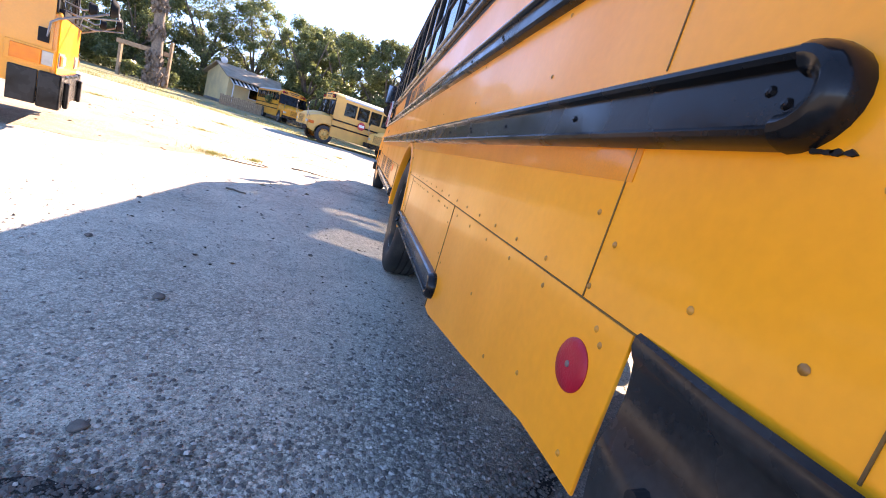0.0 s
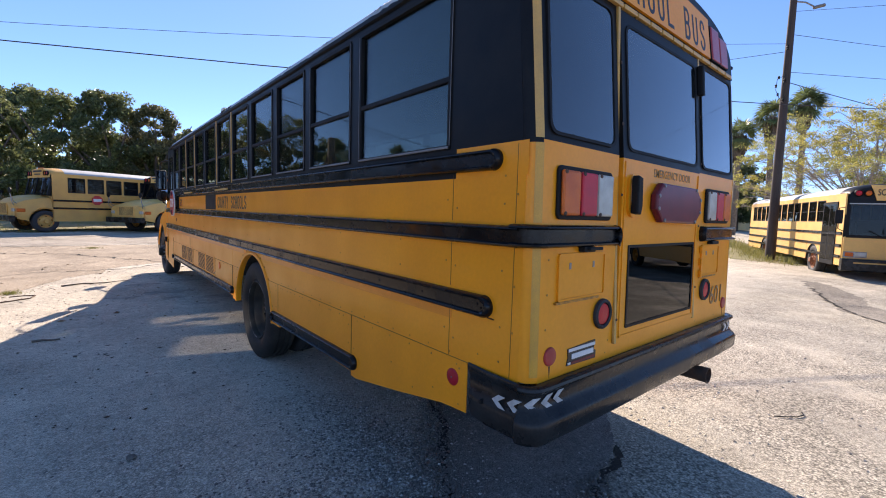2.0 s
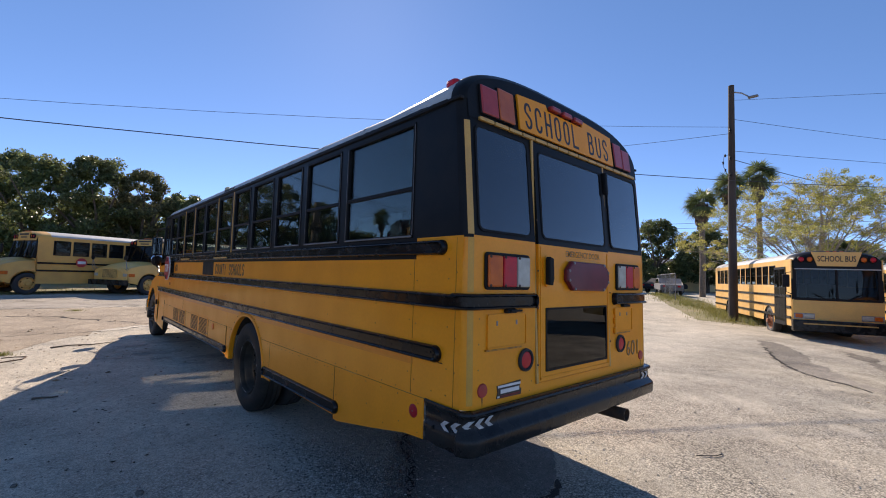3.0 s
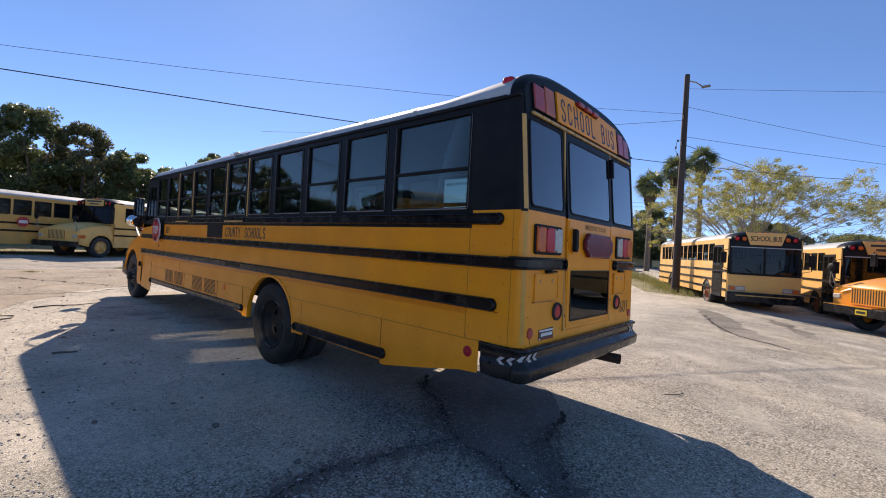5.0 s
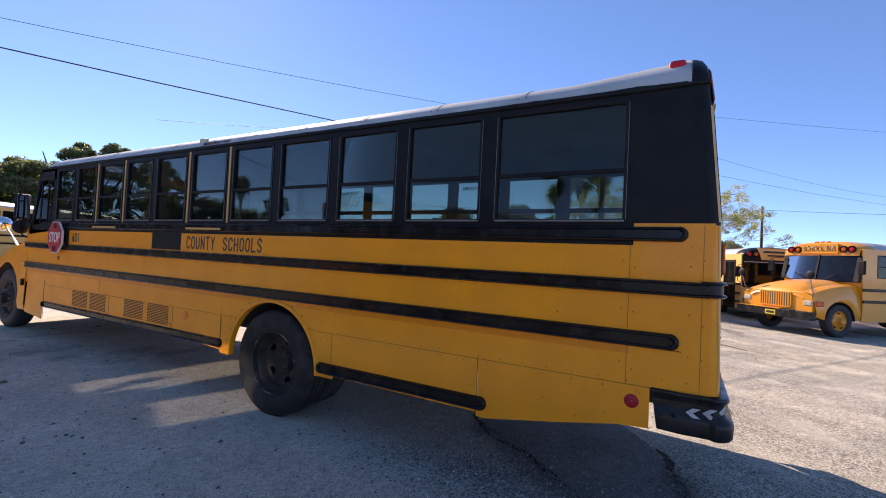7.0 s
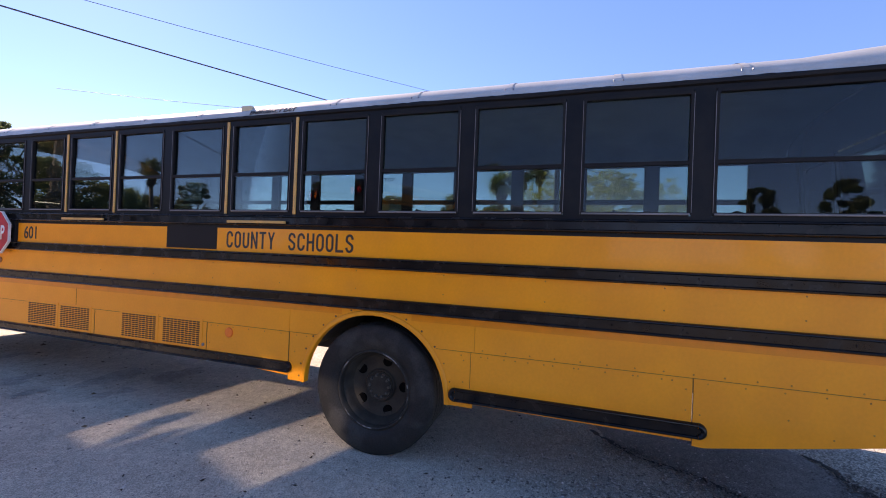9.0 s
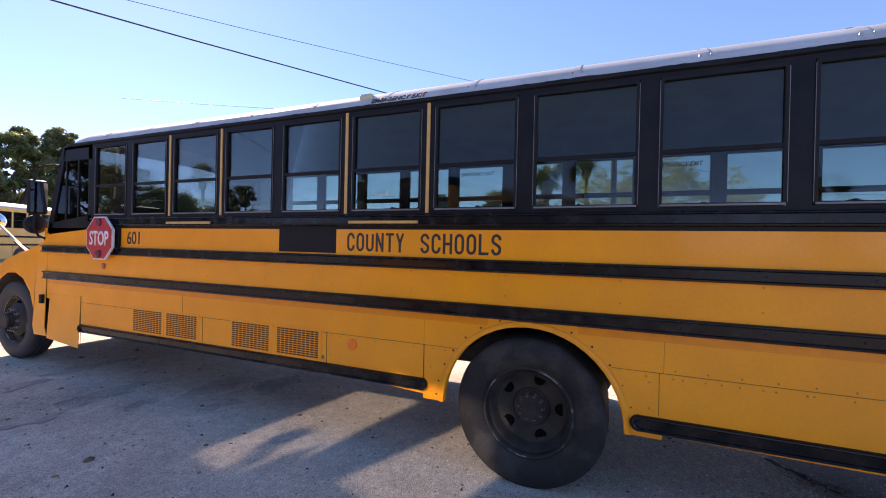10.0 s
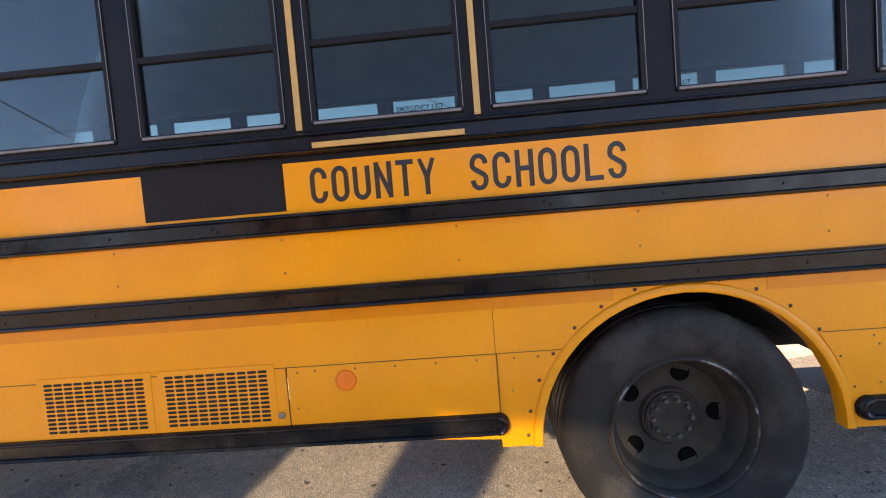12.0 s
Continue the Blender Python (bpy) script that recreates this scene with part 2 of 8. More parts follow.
# near-black that puts the shade inside grille slots into a colour
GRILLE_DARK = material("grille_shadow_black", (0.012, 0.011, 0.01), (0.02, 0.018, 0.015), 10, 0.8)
BARK = material("tree_bark", (0.16, 0.125, 0.095), (0.08, 0.062, 0.048), 7, 0.9, fine=0.25, bump=0.6, bump_scale=18, stretch=(1, 1, 0.3))
PALM_BARK = material("palm_bark", (0.24, 0.19, 0.14), (0.14, 0.11, 0.085), 9, 0.9, fine=0.25, bump=0.7, bump_scale=14)
BARK_PALE = material("pale_smooth_bark", (0.38, 0.33, 0.27), (0.25, 0.21, 0.17), 5, 0.85, fine=0.15, bump=0.3, bump_scale=20)
LEAF_OAK = material("oak_leaves", (0.14, 0.18, 0.06), (0.21, 0.225, 0.09), 0.35, 0.36, island=0.5, translucent=0.55)
LEAF_DARK = material("dark_oak_leaves", (0.115, 0.15, 0.055), (0.17, 0.19, 0.078), 0.35, 0.36, island=0.5, translucent=0.5)
LEAF_BROWN = material("russet_leaves", (0.18, 0.16, 0.075), (0.12, 0.135, 0.055), 0.4, 0.55, island=0.5, translucent=0.5)
LEAF_YELLOW = material("yellowing_leaves", (0.50, 0.43, 0.10), (0.30, 0.33, 0.11), 0.9, 0.55, island=0.4, translucent=0.5)
LEAF_PALM = material("palm_fronds", (0.12, 0.17, 0.06), (0.19, 0.21, 0.085), 0.8, 0.4, island=0.45, translucent=0.4)
GRASS = material("dry_grass", (0.30, 0.28, 0.085), (0.20, 0.21, 0.065), 1.2, 0.8, island=0.4, translucent=0.3)
TURF = material("patchy_turf", (0.17, 0.165, 0.06), (0.26, 0.22, 0.12), 0.5, 0.9, fine=0.3, bump=0.5, bump_scale=12)
TIMBER = material("weathered_pole_timber", (0.065, 0.048, 0.038), (0.04, 0.03, 0.025), 6, 0.85, fine=0.25, bump=0.4, bump_scale=30, stretch=(1, 1, 0.12))
TIMBER_PALE = material("pale_weathered_timber", (0.36, 0.25, 0.15), (0.25, 0.17, 0.10), 5, 0.8, fine=0.2, bump=0.3, bump_scale=30)
CABLE = material("cable_black", (0.03, 0.03, 0.032), None, 10, 0.6)
STONE_DARK = material("dark_stone", (0.09, 0.08, 0.07), (0.16, 0.14, 0.12), 30, 0.9, fine=0.2, bump=0.3)
PLASTER = material("cream_plaster", (0.74, 0.57, 0.29), (0.60, 0.47, 0.26), 0.9, 0.85, fine=0.08, bump=0.15, bump_scale=40)
SHINGLE = material("grey_roof_shingle", (0.36, 0.29, 0.215), (0.25, 0.195, 0.14), 1.2, 0.9, fine=0.2, bump=0.3, bump_scale=20)
PLATE_YELLOW = material("yellow_number_plate", (0.72, 0.52, 0.03), (0.62, 0.45, 0.03), 10, 0.4)
DUST = material("grey_dusty_paint", (0.20, 0.20, 0.20), (0.13, 0.13, 0.13), 3, 0.6, fine=0.1)


def ground_material(name, c1, c2, c3, speck=0.35, grain=1.0, gravel=0.6, loose=0.0):
    """Worn shell-and-gravel paving: broad dusty and bare areas, stains, pebbles of mixed tone, pits and dust."""
    m = bpy.data.materials.new(name)
    m.use_nodes = True
    n, l = m.node_tree.nodes, m.node_tree.links
    b = n["Principled BSDF"]
    b.inputs["Roughness"].default_value = 0.9
    b.inputs["Specular IOR Level"].default_value = 0.25
    tc = n.new("ShaderNodeTexCoord")

    def noise_of(scale, detail=6, lo=0.35, hi=0.65, a0=0.0, a1=1.0):
        a = n.new("ShaderNodeTexNoise")
        a.inputs["Scale"].default_value, a.inputs["Detail"].default_value = scale, detail
        l.new(tc.outputs["Object"], a.inputs["Vector"])
        r = n.new("ShaderNodeMapRange")
        r.inputs[1].default_value, r.inputs[2].default_value, r.inputs[3].default_value, r.inputs[4].default_value = lo, hi, a0, a1
        l.new(a.outputs[0], r.inputs[0])
        return r.outputs[0]

    def mix_of(fac, a, c):
        x = n.new("ShaderNodeMix")
        x.data_type = "RGBA"
        l.new(fac, x.inputs[0])
        for k, v in ((6, a), (7, c)):
            if isinstance(v, tuple):
                x.inputs[k].default_value = (*v, 1)
            else:
                l.new(v, x.inputs[k])
        return x.outputs[2]

    def times(a, c):
        x = n.new("ShaderNodeMath")
        x.operation = "MULTIPLY"
        for k, v in ((0, a), (1, c)):
            if isinstance(v, float):
                x.inputs[k].default_value = v
            else:
                l.new(v, x.inputs[k])
        return x.outputs[0]

    def cells(scale, dark, light):
        vo = n.new("ShaderNodeTexVoronoi")
        vo.inputs["Scale"].default_value = scale
        l.new(tc.outputs["Object"], vo.inputs["Vector"])
        sp = n.new("ShaderNodeSeparateColor")
        l.new(vo.outputs["Color"], sp.inputs[0])
        vr = n.new("ShaderNodeMapRange")
        vr.inputs[3].default_value, vr.inputs[4].default_value = dark, light
        l.new(sp.outputs[0], vr.inputs[0])
        return vr.outputs[0], vo.outputs["Distance"]

    base = mix_of(noise_of(0.45, 8), c1, c2)
    base = mix_of(noise_of(0.16, 7, 0.52, 0.70), base, c3)
    small, dist = cells(150 * grain, 1 - speck, 1 + speck * 0.5)
    tone = times(times(small, noise_of(14, 5, 0.3, 0.7, 0.84, 1.12)), noise_of(2.3, 7, 0.3, 0.7, 0.86, 1.08))
    # coarse pebbles with dark gaps where the fines have washed out
    coarse, gap = cells(62 * grain, 0.55, 1.25)
    gaps = n.new("ShaderNodeMapRange")
    gaps.inputs[1].default_value, gaps.inputs[2].default_value, gaps.inputs[3].default_value, gaps.inputs[4].default_value = 0.42, 0.75, 1.0, 0.28
    l.new(gap, gaps.inputs[0])
    bare = times(noise_of(0.8, 8, 0.50, 0.66), gravel)
    if loose:
        # the fines are washed out and the stones lie bare where the water runs off at one end of the yard
        sep, run, most = n.new("ShaderNodeSeparateXYZ"), n.new("ShaderNodeMapRange"), n.new("ShaderNodeMath")
        l.new(tc.outputs["Object"], sep.inputs[0])
        run.inputs[1].default_value, run.inputs[2].default_value, run.inputs[3].default_value, run.inputs[4].default_value = 1.2, 3.6, loose, 0.0
        l.new(sep.outputs["Y"], run.inputs[0])
        most.operation = "MAXIMUM"
        l.new(bare, most.inputs[0])
        l.new(times(run.outputs[0], noise_of(1.1, 6, 0.30, 0.55)), most.inputs[1])
        bare = most.outputs[0]
    mixed = n.new("ShaderNodeMix")
    l.new(bare, mixed.inputs[0])
    l.new(tone, mixed.inputs[2])
    l.new(times(times(coarse, gaps.outputs[0]), tone), mixed.inputs[3])
    hs = n.new("ShaderNodeHueSaturation")
    l.new(base, hs.inputs["Color"])
    l.new(mixed.outputs[0], hs.inputs["Value"])
    dark = mix_of(noise_of(120, 3, 0.61, 0.70), hs.outputs[0], tuple(v * 0.3 for v in c2))
    l.new(dark, b.inputs["Base Color"])
    add = n.new("ShaderNodeMath")
    add.operation = "ADD"
    l.new(times(dist, noise_of(0.8, 8, 0.45, 0.65, 0.5, 1.0)), add.inputs[0])
    l.new(noise_of(7, 6, 0.2, 0.8), add.inputs[1])
    bp = n.new("ShaderNodeBump")
    bp.inputs["Strength"].default_value, bp.inputs["Distance"].default_value = 0.6, 0.012
    l.new(add.outputs[0], bp.inputs["Height"])
    l.new(bp.outputs[0], b.inputs["Normal"])
    return m


SHELL = ground_material("worn_shell_paving", (0.675, 0.61, 0.485), (0.545, 0.50, 0.40), (0.61, 0.545, 0.41), 0.42, 1.0, 0.40, 0.9)
# tan soil, its colour also darkened to hold down glare in the sun
SAND = ground_material("sandy_yard_soil", (0.50, 0.41, 0.295), (0.41, 0.335, 0.24), (0.44, 0.35, 0.235), 0.5, 1.0, 0.35)
ASPHALT = ground_material("pale_worn_asphalt", (0.46, 0.405, 0.325), (0.38, 0.335, 0.265), (0.42, 0.365, 0.28), 0.25)
OILED = ground_material("oil_stained_asphalt", (0.29, 0.27, 0.24), (0.21, 0.195, 0.175), (0.35, 0.32, 0.275), 0.5)
STAIN = ground_material("faint_oil_stain", (0.53, 0.49, 0.41), (0.43, 0.40, 0.335), (0.50, 0.455, 0.37), 0.45)
BROKEN = ground_material("broken_worn_asphalt", (0.33, 0.295, 0.235), (0.22, 0.20, 0.165), (0.42, 0.375, 0.30), 0.6)
CRACK = ground_material("broken_crack_fill", (0.05, 0.046, 0.04), (0.028, 0.026, 0.024), (0.10, 0.09, 0.075), 0.6)
LITTER = material("dry_leaf_scraps", (0.075, 0.052, 0.032), (0.035, 0.026, 0.018), 30, 0.85, island=0.5)
PEBBLE = material("mixed_gravel", (0.46, 0.42, 0.36), (0.26, 0.24, 0.21), 30, 0.9, island=0.5, bump=0.2)


# ---- mesh helpers ----
def part(name, bm, mat, parent=None, label="", smooth=False, kind=""):
    """Links a bmesh as one mesh object under a thing or a part."""
    bmesh.ops.recalc_face_normals(bm, faces=bm.faces)
    me = bpy.data.meshes.new(name)
    bm.to_mesh(me)
    bm.free()
    if mat:
        me.materials.append(mat)
    if smooth:
        me.polygons.foreach_set("use_smooth", [True] * len(me.polygons))
        me.set_sharp_from_angle(angle=radians(38))
    ob = new(name, me)
    ob.parent = parent
    return tagged(ob, label=label, kind=kind)


def thing(name, label, category, m=None, group="", kind=""):
    ob = new(name)
    ob.empty_display_size = 0.2
    if m is not None:
        ob.matrix_basis = m
    return tagged(ob, label, category, group, kind)


def box(bm, x0, x1, y0, y1, z0, z1, bevel=0.0, seg=2):
    vs = [bm.verts.new((x, y, z)) for x in (x0, x1) for y in (y0, y1) for z in (z0, z1)]
    fs = [bm.faces.new([vs[i] for i in f]) for f in ((0, 1, 3, 2), (4, 6, 7, 5), (0, 4, 5, 1), (2, 3, 7, 6), (0, 2, 6, 4), (1, 5, 7, 3))]
    if bevel:
        es = list({e for f in fs for e in f.edges})
        bmesh.ops.bevel(bm, geom=es, offset=bevel, segments=seg, profile=0.5, affect="EDGES", clamp_overlap=True)
    return bm


def boxes(*rows, bevel=0.0):
    bm = bmesh.new()
    for r in rows:
        box(bm, *r, bevel=bevel)
    return bm


def prism(bm, pts, axis, a, b, bevel=0.0):
    """A polygon of pairs, drawn out along an axis from a to b. Pairs are the other two coordinates in order."""
    def at(p, v):
        q = list(p)
        q.insert("xyz".index(axis), v)
        return q
    lo = [bm.verts.new(at(p, a)) for p in pts]
    hi = [bm.verts.new(at(p, b)) for p in pts]
    k = len(pts)
    fs = [bm.faces.new(lo), bm.faces.new(hi[::-1])] + [bm.faces.new((lo[i], hi[i], hi[(i + 1) % k], lo[(i + 1) % k])) for i in range(k)]
    if bevel:
        bmesh.ops.bevel(bm, geom=list({e for f in fs[:2] for e in f.edges}), offset=bevel, segments=2, profile=0.5, affect="EDGES", clamp_overlap=True)
    return bm


def lathe(bm, profile, centre=(0, 0, 0), axis="x", n=32, a0=0.0, a1=360.0):
    """Turns (radius, height) pairs round an axis through centre."""
    full = abs(a1 - a0) >= 359.9
    rings = []
    for i in range(n if full else n + 1):
        a = radians(a0 + (a1 - a0) * i / n)
        ring = []
        for r, h in profile:
            p = {"x": (h, r * math.cos(a), r * math.sin(a)), "y": (r * math.cos(a), h, r * math.sin(a)), "z": (r * math.cos(a), r * math.sin(a), h)}[axis]
            ring.append(bm.verts.new([p[k] + centre[k] for k in range(3)]))
        rings.append(ring)
    for i in range(n):
        p, q = rings[i], rings[(i + 1) % len(rings)]
        for j in range(len(profile) - 1):
            bm.faces.new((p[j], p[j + 1], q[j + 1], q[j]))
    bmesh.ops.remove_doubles(bm, verts=[v for r in rings for v in r], dist=1e-5)
    return bm


def tube(bm, pts, r, n=8, r1=None):
    """A round bar along points, tapered from r to r1."""
    pts = [Vector(p) for p in pts]
    r1 = r if r1 is None else r1
    rings, side = [], None
    for i, p in enumerate(pts):
        d = (pts[min(i + 1, len(pts) - 1)] - pts[max(i - 1, 0)]).normalized()
        if side is None:
            side = d.orthogonal().normalized()
        side = (side - d * side.dot(d)).normalized()
        up = d.cross(side)
        rr = r + (r1 - r) * i / max(len(pts) - 1, 1)
        rings.append([bm.verts.new(p + (side * math.cos(2 * math.pi * k / n) + up * math.sin(2 * math.pi * k / n)) * rr) for k in range(n)])
    for a, b in zip(rings, rings[1:]):
        for k in range(n):
            bm.faces.new((a[k], a[(k + 1) % n], b[(k + 1) % n], b[k]))
    bm.faces.new(rings[0][::-1])
    bm.faces.new(rings[-1])
    return bm


def sheet(bm, grid):
    """A surface through rows of points."""
    vs = [[bm.verts.new(p) for p in row] for row in grid]
    for a, b in zip(vs, vs[1:]):
        for j in range(len(a) - 1):
            bm.faces.new((a[j], a[j + 1], b[j + 1], b[j]))
    return bm


def thicken(bm, t):
    """Gives a surface of no thickness a depth t against its normals."""
    bmesh.ops.recalc_face_normals(bm, faces=bm.faces)
    bmesh.ops.solidify(bm, geom=bm.faces[:], thickness=t)
    return bm


def arc(cx, cy, r, a0, a1, n):
    return [(cx + r * math.cos(radians(a0 + (a1 - a0) * i / n)), cy + r * math.sin(radians(a0 + (a1 - a0) * i / n))) for i in range(n + 1)]


def rounded(x0, x1, y0, y1, r, n=4):
    return arc(x1 - r, y1 - r, r, 0, 90, n) + arc(x0 + r, y1 - r, r, 90, 180, n) + arc(x0 + r, y0 + r, r, 180, 270, n) + arc(x1 - r, y0 + r, r, 270, 360, n)


def frame_ring(bm, x0, x1, y0, y1, w, axis, a, b, r=0.03):
    """A rounded rectangular frame of width w, in the plane across axis, from a to b."""
    out, inn = rounded(x0, x1, y0, y1, r), rounded(x0 + w, x1 - w, y0 + w, y1 - w, max(r - w * 0.5, 0.004))
    def at(p, v):
        q = list(p)
        q.insert("xyz".index(axis), v)
        return q
    k = len(out)
    rows = [[bm.verts.new(at(p, v)) for p in ring] for ring, v in ((out, a), (out, b), (inn, b), (inn, a))]
    for i in range(4):
        p, q = rows[i], rows[(i + 1) % 4]
        for j in range(k):
            bm.faces.new((p[j], p[(j + 1) % k], q[(j + 1) % k], q[j]))
    return bm


def lettering(name, text, parent, mat, origin, right, up, width, height, label="", bold=0.012, slant=0.0, depth=0.002):
    """Raised lettering in the built-in font, fitted to width and height, its lower left corner at origin."""
    cu = bpy.data.curves.new(name, "FONT")
    cu.body, cu.offset, cu.shear, cu.resolution_u = text, bold, slant, 3
    tmp = bpy.data.objects.new(name, cu)
    scene.collection.objects.link(tmp)
    bpy.context.view_layer.update()
    me = bpy.data.meshes.new_from_object(tmp.evaluated_get(bpy.context.evaluated_depsgraph_get()))
    bpy.data.objects.remove(tmp)
    bm = bmesh.new()
    bm.from_mesh(me)
    bpy.data.meshes.remove(me)
    xs, ys = [v.co.x for v in bm.verts], [v.co.y for v in bm.verts]
    x0, y0, sx, sy = min(xs), min(ys), width / (max(xs) - min(xs)), height / (max(ys) - min(ys))
    o, r, u = Vector(origin), Vector(right).normalized(), Vector(up).normalized()
    nrm = r.cross(u)
    for v in bm.verts:
        v.co = o + r * ((v.co.x - x0) * sx) + u * ((v.co.y - y0) * sy)
    ex = bmesh.ops.extrude_face_region(bm, geom=bm.faces[:])
    for v in ex["geom"]:
        if isinstance(v, bmesh.types.BMVert):
            v.co += nrm * depth
    return part(name, bm, mat, parent, label)


def letter_paths():
    """Strokes of narrow sign-painter's capitals in a box one unit high and one wide."""
    def bend(cy, a0, a1, ry=0.26):
        return [(0.5 + 0.5 * math.cos(radians(a0 + (a1 - a0) * i / 12)), cy + ry * math.sin(radians(a0 + (a1 - a0) * i / 12))) for i in range(13)]

    return {
        "C": [bend(0.74, -8, 180) + bend(0.26, 180, 368)],
        "O": [bend(0.74, 0, 180) + bend(0.26, 180, 360) + [(1.0, 0.74)]],
        "U": [[(0, 1)] + bend(0.26, 180, 360) + [(1, 1)]],
        "N": [[(0, 0), (0, 1)], [(0.02, 0.98), (0.98, 0.02)], [(1, 0), (1, 1)]],
        "T": [[(0, 1), (1, 1)], [(0.5, 1), (0.5, 0)]],
        "Y": [[(0, 1), (0.5, 0.46)], [(1, 1), (0.5, 0.46)], [(0.5, 0.5), (0.5, 0)]],
        "S": [bend(0.75, 0, 200) + [(0.16, 0.60), (0.5, 0.51), (0.84, 0.41)] + bend(0.25, 20, -180)],
        "H": [[(0, 0), (0, 1)], [(1, 0), (1, 1)], [(0, 0.5), (1, 0.5)]],
        "L": [[(0, 1), (0, 0)], [(0, 0), (1, 0)]],
        "B": [[(0, 0), (0, 1)], [(0, 1), (0.5, 1)] + [(x * 0.96, y) for x, y in bend(0.765, 85, -85, 0.235)[:]] + [(0.5, 0.53), (0, 0.53)], [(0, 0.53), (0.5, 0.53)] + bend(0.265, 85, -85, 0.265) + [(0.5, 0), (0, 0)]],
    }


def sign_letters(name, text, parent, mat, origin, right, up, width, height, stroke, gap=0.25, depth=0.0008):
    """Narrow painted capitals of even width, each built from strokes, the lower left corner of the word at origin."""
    paths = letter_paths()
    o, r, u = Vector(origin), Vector(right).normalized(), Vector(up).normalized()
    nrm = r.cross(u)
    pitch = width / (len(text) - gap / (1 + gap) * 1.0)
    cell = pitch / (1 + gap)
    for k, ch in enumerate(text):
        bm = bmesh.new()
        for j, path in enumerate(paths[ch]):
            pts = []
            for x, y in path:
                pts.append(Vector((stroke / 2 + x * (cell - stroke), stroke / 2 + y * (height - stroke), 0)))
            left, rite = [], []
            for i, p in enumerate(pts):
                d = (pts[min(i + 1, len(pts) - 1)] - pts[max(i - 1, 0)]).normalized()
                e = 0.0
                if i == 0:
                    e = -stroke * 0.5
                elif i == len(pts) - 1:
                    e = stroke * 0.5
                q = p + d * (e if ch in "NTYHLB" else 0.0)
                s = Vector((-d.y, d.x, 0)) * stroke / 2
                left.append(q + s)
                rite.append(q - s)
            lift = depth + 0.00006 * j
            at = lambda v, h: o + r * (k * pitch + min(max(v.x, 0.0), cell)) + u * min(max(v.y, 0.0), height) + nrm * h
            sheet(bm, [[at(a, 0.0), at(a, lift), at(b, lift), at(b, 0.0)] for a, b in zip(left, rite)])
        part(name, bm, mat, parent)


def gz(x, y):
    """Height of the ground: level round the bus, with a slight rise ahead of it and far to its right."""
    s = max(0.0, min(y, 55.0) - 4.0)
    rise = 0.0115 * s * s / (s + 1.5)
    e = max(0.0, x - 17.0)
    side = 0.045 * min(e, 16.0) * (e / (e + 3.0)) * min(1.0, max(0.0, (y + 3.0) / 6.0))
    side -= 0.012 * max(0.0, min(x, 18.0) - 3.0) * min(1.0, max(0.0, (0.5 - y) / 3.0))
    return rise + side


def ribbon(name, pts, width, mat, lift=0.005, wob=0.3, step=0.08, label="", kind="structure", seed=1):
    """A flat uneven strip that lies on the ground along a line."""
    rnd = random.Random(seed)
    bm = bmesh.new()
    line = []
    for (ax, ay), (bx, by) in zip(pts, pts[1:]):
        k = max(2, int(math.hypot(bx - ax, by - ay) / step))
        line += [(ax + (bx - ax) * i / k, ay + (by - ay) * i / k) for i in range(k)]
    line.append(pts[-1])
    rows = []
    for i, (x, y) in enumerate(line):
        qx, qy = line[min(i + 1, len(line) - 1)]
        px, py = line[max(i - 1, 0)]
        d = math.hypot(qx - px, qy - py) or 1
        nx, ny = -(qy - py) / d, (qx - px) / d
        off = (noise.noise((x * 2.2, y * 2.2, seed)) + 0.5 * noise.noise((x * 7, y * 7, seed + 3))) * wob
        w = width * max(0.3, 0.35 + 0.9 * noise.noise((x * 5, y * 5, seed + 7)) + 0.9 * rnd.random()) * 0.5
        x, y = x + nx * off, y + ny * off
        rows.append([(x + nx * s, y + ny * s, gz(x + nx * s, y + ny * s) + lift) for s in (-w, w)])
    sheet(bm, rows)
    return part(name, bm, mat, None, label, kind=kind)


def patch(name, outline, mat, lift=0.004, label="", rough=0.08, seed=2, kind="structure", n=10):
    """A flat uneven area on the ground inside a closed line."""
    pts = []
    for (ax, ay), (bx, by) in zip(outline, outline[1:] + outline[:1]):
        for i in range(n):
            x, y = ax + (bx - ax) * i / n, ay + (by - ay) * i / n
            x += noise.noise((x * 3, y * 3, seed)) * rough + noise.noise((x * 11, y * 11, seed)) * rough * 0.5
            y += noise.noise((x * 3, y * 3, seed + 9)) * rough + noise.noise((x * 11, y * 11, seed + 9)) * rough * 0.5
            pts.append((x, y))
    bm = bmesh.new()
    f = bm.faces.new([bm.verts.new((x, y, gz(x, y) + lift)) for x, y in pts])
    bmesh.ops.triangulate(bm, faces=[f])
    return part(name, bm, mat, None, label, kind=kind)


# ---- ground ----
def steps(fine, far, n):
    """Even steps near the middle, widening to the far edge."""
    out = list(np.arange(-fine, fine + 0.01, 0.75))
    k = np.geomspace(1, far / fine, n)[1:] * fine
    return [-v for v in k[::-1]] + out + list(k)


bm = bmesh.new()
xs, ys = steps(30, 900, 14), [v + 12 for v in steps(30, 900, 14)]
sheet(bm, [[(x, y, gz(x, y)) for x in xs] for y in ys])
part("ground", bm, SHELL, None, "pale worn shell and concrete yard ground", True, "structure")


# ---- wheels and shared bus parts ----
TYRE_PROFILE = [(0.300, 0.050), (0.330, 0.012), (0.380, -0.004), (0.430, -0.006), (0.475, 0.004), (0.505, 0.022), (0.512, 0.040)]


